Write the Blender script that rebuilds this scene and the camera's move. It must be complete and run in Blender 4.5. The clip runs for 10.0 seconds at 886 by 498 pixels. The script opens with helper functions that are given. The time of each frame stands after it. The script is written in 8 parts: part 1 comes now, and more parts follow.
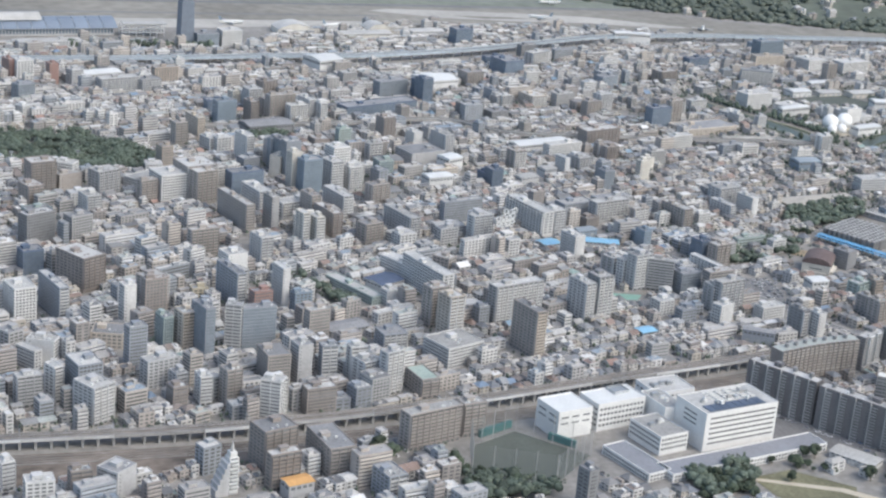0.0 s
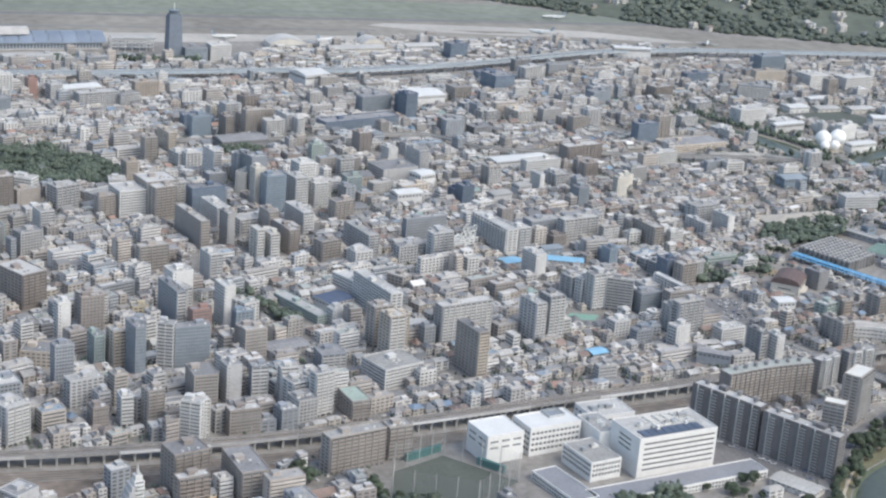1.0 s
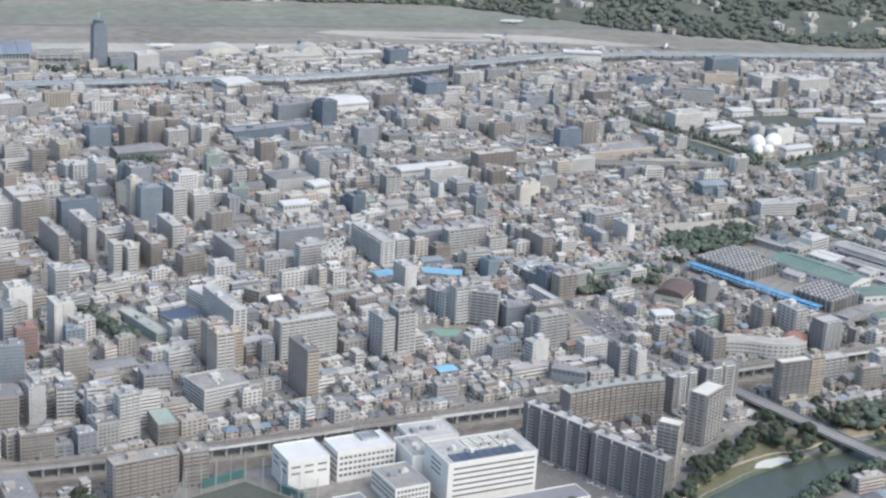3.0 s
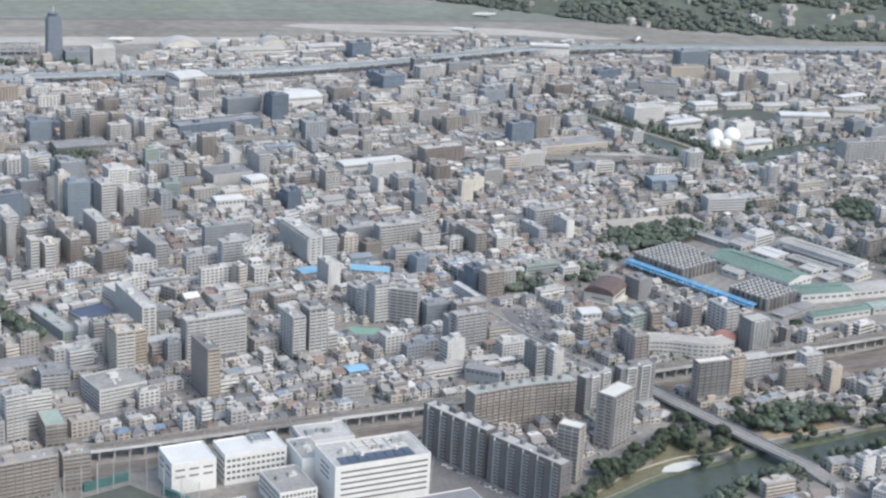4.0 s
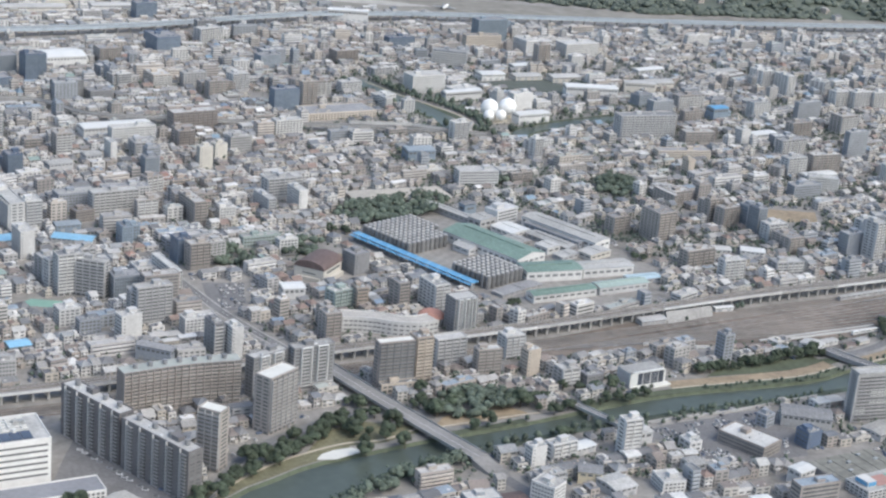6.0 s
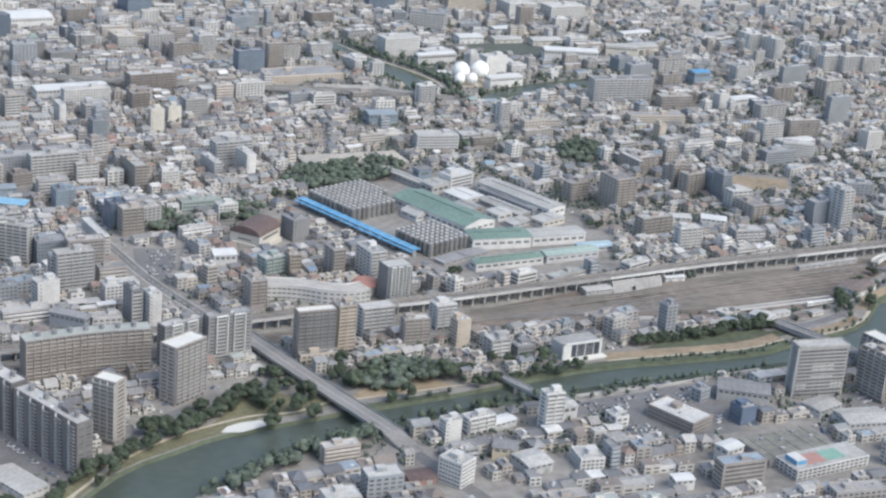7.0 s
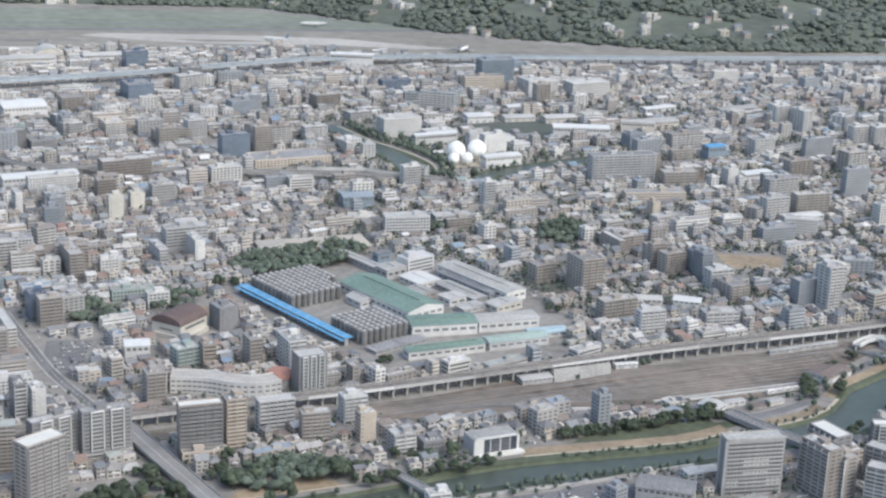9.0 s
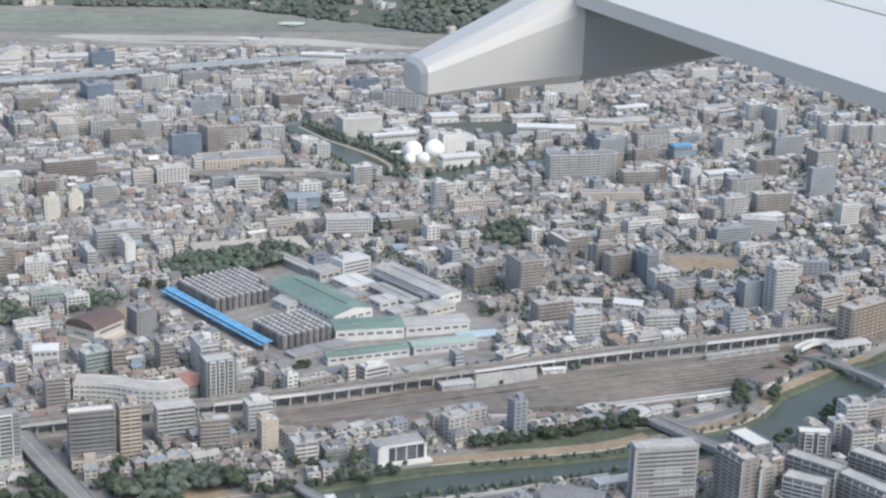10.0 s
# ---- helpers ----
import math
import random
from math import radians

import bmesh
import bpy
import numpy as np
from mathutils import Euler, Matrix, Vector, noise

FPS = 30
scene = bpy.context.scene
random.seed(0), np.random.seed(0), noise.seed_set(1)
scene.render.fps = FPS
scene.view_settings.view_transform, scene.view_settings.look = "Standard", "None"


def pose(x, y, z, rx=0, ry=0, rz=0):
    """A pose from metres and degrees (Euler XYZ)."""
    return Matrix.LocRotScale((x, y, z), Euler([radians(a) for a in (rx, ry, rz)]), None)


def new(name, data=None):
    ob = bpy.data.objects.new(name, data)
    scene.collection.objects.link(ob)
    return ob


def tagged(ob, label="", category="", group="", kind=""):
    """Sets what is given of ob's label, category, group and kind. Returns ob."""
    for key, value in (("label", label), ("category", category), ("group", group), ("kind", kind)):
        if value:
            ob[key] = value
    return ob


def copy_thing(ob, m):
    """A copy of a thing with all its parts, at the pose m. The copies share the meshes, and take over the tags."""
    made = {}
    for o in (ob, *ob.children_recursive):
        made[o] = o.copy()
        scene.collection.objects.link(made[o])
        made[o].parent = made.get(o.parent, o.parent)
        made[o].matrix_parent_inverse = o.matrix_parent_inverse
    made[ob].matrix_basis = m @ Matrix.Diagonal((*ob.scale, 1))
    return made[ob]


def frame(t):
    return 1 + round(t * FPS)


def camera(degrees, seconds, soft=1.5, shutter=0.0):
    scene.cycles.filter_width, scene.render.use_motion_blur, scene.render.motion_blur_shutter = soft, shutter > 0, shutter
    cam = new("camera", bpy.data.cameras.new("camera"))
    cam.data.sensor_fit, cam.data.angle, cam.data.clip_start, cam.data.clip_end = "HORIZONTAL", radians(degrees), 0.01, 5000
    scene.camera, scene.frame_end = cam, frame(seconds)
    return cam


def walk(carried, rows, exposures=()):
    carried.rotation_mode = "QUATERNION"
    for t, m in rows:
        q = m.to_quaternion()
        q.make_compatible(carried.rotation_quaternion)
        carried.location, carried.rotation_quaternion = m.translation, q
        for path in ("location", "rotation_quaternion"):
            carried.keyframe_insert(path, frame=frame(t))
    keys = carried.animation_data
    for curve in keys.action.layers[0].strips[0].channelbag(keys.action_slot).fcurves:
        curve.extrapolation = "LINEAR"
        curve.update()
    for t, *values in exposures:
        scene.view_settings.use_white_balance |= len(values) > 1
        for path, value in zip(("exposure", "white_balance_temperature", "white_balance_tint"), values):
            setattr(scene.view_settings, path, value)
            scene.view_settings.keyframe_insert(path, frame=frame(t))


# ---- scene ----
cam = camera(29.30, 10.0, soft=2.4)
# The flight: seconds, eye, then heading, tilt and lean in degrees.
FLIGHT = [
    (0.0, 0.00, 0.00, 209.28, -20.919, -18.729, 5.093),
    (0.5, 19.66, 0.13, 209.07, -19.416, -18.463, 4.865),
    (1.0, 39.23, 0.53, 208.72, -18.896, -18.354, 4.692),
    (1.5, 58.72, 1.20, 208.23, -18.288, -18.303, 4.122),
    (2.0, 78.13, 2.13, 207.60, -17.260, -18.261, 3.616),
    (2.5, 97.45, 3.33, 206.83, -16.794, -18.183, 3.363),
    (2.7, 105.16, 3.88, 206.48, -16.792, -18.146, 3.466),
    (3.8, 147.30, 7.69, 204.18, -15.487, -18.359, 3.055),
    (4.0, 154.91, 8.52, 203.69, -15.595, -18.372, 3.176),
    (4.5, 173.90, 10.79, 202.36, -15.626, -18.402, 3.494),
    (5.0, 192.80, 13.32, 200.89, -15.099, -18.713, 3.322),
    (5.5, 211.62, 16.11, 199.29, -15.320, -18.961, 3.142),
    (6.0, 230.36, 19.18, 197.54, -18.744, -19.053, 5.188),
    (6.2, 237.83, 20.48, 196.80, -18.763, -19.143, 5.305),
    (7.3, 278.68, 28.39, 192.35, -16.711, -20.452, 4.924),
    (7.5, 286.06, 29.96, 191.47, -16.396, -20.031, 4.939),
    (8.0, 304.47, 34.09, 189.16, -15.070, -18.511, 4.375),
    (8.5, 322.78, 38.48, 186.72, -12.902, -17.874, 2.848),
    (9.0, 341.02, 43.14, 184.14, -11.814, -17.513, 2.340),
    (9.5, 359.16, 48.07, 181.42, -11.135, -17.374, 2.192),
    (10.0, 377.23, 53.27, 178.56, -10.529, -17.357, 1.828),
]


def aimed(x, y, z, heading, tilt, lean):
    return pose(x, y, z) @ pose(0, 0, 0, 0, 0, heading) @ pose(0, 0, 0, 90 + tilt, 0, 0) @ pose(0, 0, 0, 0, 0, lean)


walk(cam, [(row[0], aimed(*row[1:])) for row in FLIGHT], [(0.0, 0.72, 6610, 6.2), (10.0, 0.72, 6610, 6.2)])

# ---- world and light ----
# The town is built at about 0.37 of its true size, which keeps the flight's pace; a storey is 1.1 high.
sky = bpy.data.worlds.new("sky")
scene.world = sky
sky.use_nodes = True
air = sky.node_tree.nodes.new("ShaderNodeTexSky")
air.sky_type, air.sun_disc = "NISHITA", False
air.sun_elevation, air.sun_rotation = radians(50), radians(140)
air.air_density, air.dust_density, air.ozone_density = 1.0, 3.0, 1.0
sky.node_tree.links.new(air.outputs[0], sky.node_tree.nodes["Background"].inputs[0])
sky.node_tree.nodes["Background"].inputs[1].default_value = 0.15
sun = new("sun", bpy.data.lights.new("sun", "SUN"))
sun.data.energy, sun.data.angle, sun.data.color = 0.6, radians(40), (1.0, 0.99, 0.97)
sun.matrix_world = pose(300, 300, 900, 40, 0, 42)

# ---- materials ----


def surface(name, rgb, rough=0.8, grain=3.0, stain=0.25, spread=0.1, bump=0.15, metal=0.0, attribute="", island=0.0):
    """A weathered surface: base colour, stains of two sizes, a shade of its own for each object, and fine relief."""
    mat = bpy.data.materials.new(name)
    mat.use_nodes = True
    nodes, links = mat.node_tree.nodes, mat.node_tree.links
    shader = nodes["Principled BSDF"]
    shader.inputs["Roughness"].default_value, shader.inputs["Metallic"].default_value = rough, metal
    spot = nodes.new("ShaderNodeTexCoord")
    big = nodes.new("ShaderNodeTexNoise")
    big.inputs["Scale"].default_value, big.inputs["Detail"].default_value = grain * 0.12, 3
    fine = nodes.new("ShaderNodeTexNoise")
    fine.inputs["Scale"].default_value, fine.inputs["Detail"].default_value = grain, 5
    for noise_node in (big, fine):
        links.new(spot.outputs["Object"], noise_node.inputs["Vector"])
    add = nodes.new("ShaderNodeMath")
    add.operation = "ADD"
    links.new(big.outputs[0], add.inputs[0])
    if island:
        geometry = nodes.new("ShaderNodeNewGeometry")
        each = nodes.new("ShaderNodeMapRange")
        each.inputs[3].default_value, each.inputs[4].default_value = 0.5 - island, 0.5 + island
        links.new(geometry.outputs["Random Per Island"], each.inputs[0])
        links.new(each.outputs[0], add.inputs[1])
    else:
        links.new(fine.outputs[0], add.inputs[1])
    span = nodes.new("ShaderNodeMapRange")
    span.inputs[1].default_value, span.inputs[2].default_value = 0.6, 1.4
    span.inputs[3].default_value, span.inputs[4].default_value = 1 - stain, 1 + stain * 0.6
    links.new(add.outputs[0], span.inputs[0])
    info = nodes.new("ShaderNodeObjectInfo")
    own = nodes.new("ShaderNodeMapRange")
    own.inputs[3].default_value, own.inputs[4].default_value = 1 - spread, 1 + spread
    links.new(info.outputs["Random"], own.inputs[0])
    both = nodes.new("ShaderNodeMath")
    both.operation = "MULTIPLY"
    links.new(span.outputs[0], both.inputs[0])
    links.new(own.outputs[0], both.inputs[1])
    mix = nodes.new("ShaderNodeVectorMath")
    mix.operation = "SCALE"
    if attribute:
        source = nodes.new("ShaderNodeAttribute")
        source.attribute_name = attribute
        links.new(source.outputs["Color"], mix.inputs[0])
    else:
        mix.inputs[0].default_value = rgb
    links.new(both.outputs[0], mix.inputs["Scale"])
    links.new(mix.outputs[0], shader.inputs["Base Color"])
    if bump:
        relief = nodes.new("ShaderNodeBump")
        relief.inputs["Strength"].default_value, relief.inputs["Distance"].default_value = bump, 0.05
        links.new(fine.outputs[0], relief.inputs["Height"])
        links.new(relief.outputs[0], shader.inputs["Normal"])
    return mat


WALL = {
    "white": (0.63, 0.63, 0.62), "pale": (0.51, 0.515, 0.52), "grey": (0.40, 0.40, 0.40), "dark": (0.25, 0.255, 0.265),
    "slate": (0.31, 0.335, 0.37), "beige": (0.54, 0.48, 0.41), "cream": (0.61, 0.585, 0.53), "tan": (0.42, 0.365, 0.315),
    "taupe": (0.39, 0.36, 0.335), "brown": (0.325, 0.29, 0.27), "umber": (0.30, 0.27, 0.25), "yellow": (0.58, 0.52, 0.39),
    "blue": (0.25, 0.31, 0.37), "green": (0.36, 0.43, 0.41), "navy": (0.12, 0.16, 0.23), "red": (0.34, 0.225, 0.20),
}
WORD = {
    "white": "white painted", "pale": "pale grey concrete", "grey": "mid-grey concrete", "dark": "dark grey tiled", "slate": "blue-grey tiled",
    "beige": "beige tiled", "cream": "cream painted", "tan": "tan brick-tiled", "taupe": "grey-brown tiled", "brown": "brown tiled",
    "umber": "dark brown tiled", "yellow": "pale yellow", "blue": "blue glass", "green": "grey-green", "navy": "navy glazed", "red": "brick red",
}
wall_of = {key: surface("wall " + key, rgb, 0.75, 1.6, 0.22) for key, rgb in WALL.items()}
glass = surface("window glass", (0.19, 0.20, 0.205), 0.25, 0.7, 0.45, 0.25, 0.0)
dark_glass = surface("dark window band", (0.13, 0.135, 0.145), 0.3, 0.7, 0.3, 0.15, 0.0)
glass_blue = surface("blue window glass", (0.20, 0.24, 0.275), 0.15, 0.6, 0.35, 0.2, 0.0)
roof_grey = surface("grey roof coating", (0.43, 0.43, 0.42), 0.9, 1.2, 0.4, 0.2)
roof_pale = surface("pale roof coating", (0.50, 0.50, 0.488), 0.85, 1.2, 0.3, 0.12)
roof_cream = surface("cream roof coating", (0.66, 0.665, 0.63), 0.85, 1.2, 0.12, 0.04)
roof_dark = surface("dark roof coating", (0.28, 0.285, 0.295), 0.85, 1.2, 0.35, 0.2)
white_metal = surface("white sheet metal", (0.68, 0.69, 0.68), 0.5, 1.5, 0.14, 0.06)
steel = surface("galvanised steel", (0.47, 0.49, 0.50), 0.45, 2.0, 0.3, 0.15, metal=0.5)
concrete = surface("weathered concrete", (0.37, 0.365, 0.35), 0.9, 1.3, 0.4, 0.08)
# Asphalt is lifted above its own tone to imitate haze.
asphalt = surface("asphalt", (0.20, 0.20, 0.205), 0.9, 1.0, 0.35, 0.05)
tracks = surface("rusty ballast", (0.20, 0.168, 0.142), 0.95, 0.3, 0.7, 0.05)
earth = surface("dry grass and sand", (0.31, 0.25, 0.178), 0.95, 0.5, 0.45, 0.1)
path = surface("pale gravel path", (0.52, 0.47, 0.38), 0.95, 1.5, 0.25, 0.05)
lawn = surface("mown lawn", (0.20, 0.195, 0.125), 0.95, 0.8, 0.5, 0.1)
turf = surface("green turf", (0.105, 0.12, 0.105), 0.9, 0.7, 0.3, 0.1)
court = surface("green court paint", (0.22, 0.38, 0.32), 0.8, 0.8, 0.25, 0.1)
bark = surface("bark", (0.13, 0.10, 0.075), 0.95, 4.0, 0.4, 0.2)
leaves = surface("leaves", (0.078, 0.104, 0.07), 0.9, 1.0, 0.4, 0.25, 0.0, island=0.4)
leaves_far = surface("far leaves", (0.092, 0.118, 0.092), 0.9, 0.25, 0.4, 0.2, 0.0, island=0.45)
roof_green = surface("green sheet roof", (0.185, 0.27, 0.235), 0.6, 1.0, 0.35, 0.08)
roof_blue = surface("bright blue sheet roof", (0.13, 0.36, 0.60), 0.5, 0.9, 0.25, 0.06)
roof_rust = surface("dark red-brown roof", (0.152, 0.112, 0.106), 0.7, 1.2, 0.35, 0.1)
salmon = surface("salmon roof", (0.52, 0.275, 0.215), 0.75, 1.0, 0.2, 0.1)
roof_steel_blue = surface("steel blue sheet roof", (0.33, 0.385, 0.43), 0.5, 1.0, 0.25, 0.1)
roof_teal = surface("pale green sheet roof", (0.36, 0.45, 0.42), 0.6, 1.0, 0.25, 0.08)
roof_sky = surface("pale blue glazed roof", (0.47, 0.60, 0.66), 0.4, 0.8, 0.2, 0.05)
scrub = surface("overgrown bank", (0.105, 0.125, 0.085), 0.95, 0.5, 0.5, 0.1)
silo_metal = surface("dull silo steel", (0.26, 0.26, 0.26), 0.55, 0.8, 0.3, 0.2, metal=0.3)
car_paint = surface("car paint", (0.5, 0.5, 0.5), 0.35, 0.1, 0.0, 0.7, 0.0)
tinted_wall = surface("town walls", (0.5, 0.5, 0.5), 0.8, 1.4, 0.25, 0.0, attribute="tint")
tinted_roof = surface("town roofs", (0.4, 0.4, 0.4), 0.75, 1.6, 0.35, 0.0, attribute="tint")
ground_mat = surface("town ground", (0.285, 0.275, 0.26), 0.95, 0.35, 0.45, 0.0)
water_mat = surface("river water", (0.085, 0.105, 0.088), 0.35, 0.35, 0.3, 0.0, 0.3)
wing_paint = surface("wing paint", (0.62, 0.605, 0.57), 0.35, 0.6, 0.06, 0.0, 0.0)
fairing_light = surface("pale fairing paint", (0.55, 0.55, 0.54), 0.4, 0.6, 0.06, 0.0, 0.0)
# The wing's shadow on the fairing is put into this darker colour.
fairing_shaded = surface("shaded fairing paint", (0.29, 0.32, 0.335), 0.4, 0.6, 0.08, 0.0, 0.0)

# ---- shapes ----


class Shape:
    """Faces gathered for one mesh, each with the index of its material and a colour."""

    def __init__(self):
        self.points, self.faces, self.mats, self.tints = [], [], [], []

    def face(self, corners, m=0, tint=None):
        k = len(self.points)
        self.points.extend(corners)
        self.faces.append(tuple(range(k, k + len(corners))))
        self.mats.append(m)
        self.tints.append(tint)

    def box(self, x, y, z, w, d, h, turn=0.0, m=0, tint=None, top=None, top_tint=None, skew=0.0):
        """A box round (x, y), standing at z. top: the material of its upper side. skew: how much narrower it is above."""
        c, s = math.cos(turn), math.sin(turn)
        lo = [(x + a * w / 2 * c - b * d / 2 * s, y + a * w / 2 * s + b * d / 2 * c, z) for a, b in ((-1, -1), (1, -1), (1, 1), (-1, 1))]
        w, d = w - skew, d - skew
        hi = [(x + a * w / 2 * c - b * d / 2 * s, y + a * w / 2 * s + b * d / 2 * c, z + h) for a, b in ((-1, -1), (1, -1), (1, 1), (-1, 1))]
        for i in range(4):
            j = (i + 1) % 4
            self.face((lo[i], lo[j], hi[j], hi[i]), m, tint)
        self.face(hi, m if top is None else top, tint if top_tint is None else top_tint)

    def tube(self, x, y, z, r, h, n=10, m=0, top=None, r2=None, tint=None):
        r2 = r if r2 is None else r2
        ring = [(math.cos(2 * math.pi * i / n), math.sin(2 * math.pi * i / n)) for i in range(n)]
        for i in range(n):
            (a, b), (c, d) = ring[i], ring[(i + 1) % n]
            self.face(((x + a * r, y + b * r, z), (x + c * r, y + d * r, z), (x + c * r2, y + d * r2, z + h), (x + a * r2, y + b * r2, z + h)), m, tint)
        if r2 > 0.01:
            self.face([(x + a * r2, y + b * r2, z + h) for a, b in ring], m if top is None else top, tint)

    def ribbon(self, line, wide, z0, z1, m=0, shift=0.0):
        """A bar with a rectangular section along a line of (x, y) places."""
        left, right = offset(line, shift + wide / 2), offset(line, shift - wide / 2)
        for i in range(len(line) - 1):
            a, b, c, d = left[i], left[i + 1], right[i + 1], right[i]
            self.face([(*p, z1) for p in (d, c, b, a)], m)
            if z1 - z0 > 0.001:
                self.face(((*d, z0), (*c, z0), (*c, z1), (*d, z1)), m)
                self.face(((*b, z0), (*a, z0), (*a, z1), (*b, z1)), m)
        if z1 - z0 > 0.001:
            for a, d in ((left[0], right[0]), (right[-1], left[-1])):
                self.face(((*a, z0), (*d, z0), (*d, z1), (*a, z1)), m)

    def stacked(self, count, step):
        """The same shape again on every storey above it."""
        points, faces, mats, tints = list(self.points), list(self.faces), list(self.mats), list(self.tints)
        for n in range(1, count):
            k = len(self.points)
            self.points.extend((x, y, z + n * step) for x, y, z in points)
            self.faces.extend(tuple(i + k for i in f) for f in faces)
            self.mats.extend(mats)
            self.tints.extend(tints)
        return self

    def mesh(self, name, materials, coloured=False, rounded=False):
        me = bpy.data.meshes.new(name)
        me.from_pydata(self.points, [], self.faces)
        for mat in materials:
            me.materials.append(mat)
        me.polygons.foreach_set("material_index", self.mats)
        if coloured:
            layer = me.attributes.new("tint", "FLOAT_COLOR", "FACE")
            flat = np.ones((len(self.faces), 4), dtype=np.float32)
            flat[:, :3] = [t or (0.5, 0.5, 0.5) for t in self.tints]
            layer.data.foreach_set("color", flat.ravel())
        if rounded:
            me.polygons.foreach_set("use_smooth", [True] * len(self.faces))
        me.update()
        return me


def offset(line, by):
    """The line moved sideways, to its left."""
    out = []
    for i, (x, y) in enumerate(line):
        (ax, ay), (bx, by_) = line[max(i - 1, 0)], line[min(i + 1, len(line) - 1)]
        k = math.hypot(bx - ax, by_ - ay) or 1.0
        out.append((x - (by_ - ay) / k * by, y + (bx - ax) / k * by))
    return out


def smooth(line, step=4.0):
    """A curve through the places of a line, cut into even steps."""
    fine = []
    for i in range(len(line) - 1):
        p0, p1, p2, p3 = (np.array(line[min(max(k, 0), len(line) - 1)], float) for k in (i - 1, i, i + 1, i + 2))
        for t in np.linspace(0, 1, 40, endpoint=False):
            fine.append(0.5 * (2 * p1 + (p2 - p0) * t + (2 * p0 - 5 * p1 + 4 * p2 - p3) * t * t + (3 * p1 - p0 - 3 * p2 + p3) * t**3))
    fine = np.array(fine + [np.array(line[-1], float)])
    far = np.r_[0, np.cumsum(np.linalg.norm(np.diff(fine, axis=0), axis=1))]
    at = np.linspace(0, far[-1], max(2, int(far[-1] / step) + 1))
    return [(float(np.interp(a, far, fine[:, 0])), float(np.interp(a, far, fine[:, 1]))) for a in at]


def part(name, shape, materials, parent, label="", at=None):
    """One mesh object under a thing or a part. shape: a Shape, or a mesh to be shared."""
    me = shape if isinstance(shape, bpy.types.Mesh) else shape.mesh(name, materials)
    ob = new(name, me)
    ob.parent = parent
    if at is not None:
        ob.matrix_basis = at
    if name in ("glazing", "entrance_glazing", "balcony", "balcony", "roof_plant", "rib", "seam", "roller_door", "net", "lane_marking"):
        ob["kind"] = "stuff"
    return tagged(ob, label) if label else ob


def thing(name, label, category, at=None, group="", kind=""):
    ob = new(name)
    ob.empty_display_size = 0.5
    if at is not None:
        ob.matrix_basis = at
    return tagged(ob, label, category, group, kind)


def alone(name, shape, materials, label, category="", group="", kind="", coloured=False, rounded=False):
    """A thing or a piece of the setting that is one mesh."""
    return tagged(new(name, shape.mesh(name, materials, coloured, rounded)), label, category, group, kind)


# ---- which ground is taken ----
X0, Y0, NX, NY = -60, 300, 960, 900
taken = np.zeros((NX, NY), dtype=bool)
GX, GY = np.meshgrid(np.arange(NX) + X0 + 0.5, np.arange(NY) + Y0 + 0.5, indexing="ij")


def take_box(x, y, w, d, rot, margin=0.3):
    c, s = math.cos(radians(rot)), math.sin(radians(rot))
    r = int(math.hypot(w, d) / 2 + margin + 2)
    i0, j0 = max(int(x - X0) - r, 0), max(int(y - Y0) - r, 0)
    i1, j1 = min(int(x - X0) + r, NX), min(int(y - Y0) + r, NY)
    if i1 <= i0 or j1 <= j0:
        return
    gx, gy = GX[i0:i1, j0:j1] - x, GY[i0:i1, j0:j1] - y
    taken[i0:i1, j0:j1] |= (abs(gx * c + gy * s) < w / 2 + margin) & (abs(-gx * s + gy * c) < d / 2 + margin)


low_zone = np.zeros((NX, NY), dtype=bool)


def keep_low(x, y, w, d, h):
    """Keeps fill houses low on a tall block's camera side, to fit the camera's view."""
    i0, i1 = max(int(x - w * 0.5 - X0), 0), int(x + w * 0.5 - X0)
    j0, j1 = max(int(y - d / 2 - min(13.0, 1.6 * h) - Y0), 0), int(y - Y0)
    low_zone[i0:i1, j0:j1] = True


def take_line(line, wide):
    for (ax, ay), (bx, by) in zip(line, line[1:]):
        take_box((ax + bx) / 2, (ay + by) / 2, math.hypot(bx - ax, by - ay), wide, math.degrees(math.atan2(by - ay, bx - ax)), 0.4)


def inside(poly, gx, gy):
    hit = np.zeros(np.shape(gx), dtype=bool)
    for (ax, ay), (bx, by) in zip(poly, poly[1:] + poly[:1]):
        cross = (ay > gy) != (by > gy)
        hit ^= cross & (gx < (bx - ax) * (gy - ay) / (by - ay + 1e-9) + ax)
    return hit


def take_area(poly):
    taken[inside(poly, GX, GY)] = True


def free(x, y, w, d, rot):
    c, s = math.cos(radians(rot)), math.sin(radians(rot))
    for a in (-0.5, -0.17, 0.17, 0.5):
        for b in (-0.5, 0.0, 0.5):
            i, j = int(x + a * w * c - b * d * s - X0), int(y + a * w * s + b * d * c - Y0)
            if not (0 <= i < NX and 0 <= j < NY) or taken[i, j]:
                return False
    return True


# ---- lines of the plan ----
VIADUCT = smooth([(-80, 436), (41, 429), (109, 427.5), (177, 434), (234, 444), (285, 452.5), (354, 468), (417, 480), (500, 500), (564, 512.5), (607, 523), (700, 552)], 4.2)
BANK_FAR = smooth([(-900, -1500), (-100, -400), (150, 60), (262, 310), (285, 358), (303, 384), (318, 394.5), (331, 402), (345, 406), (364, 411.5), (386, 416.5), (401, 420.5), (434, 430), (450, 433), (467, 434.4), (492, 436.8), (503, 440), (516, 446), (530, 450.5), (540, 456), (547, 463.5), (553, 471), (565, 479), (580, 489.5), (600, 502), (660, 560), (900, 720), (1500, 1000)], 9)
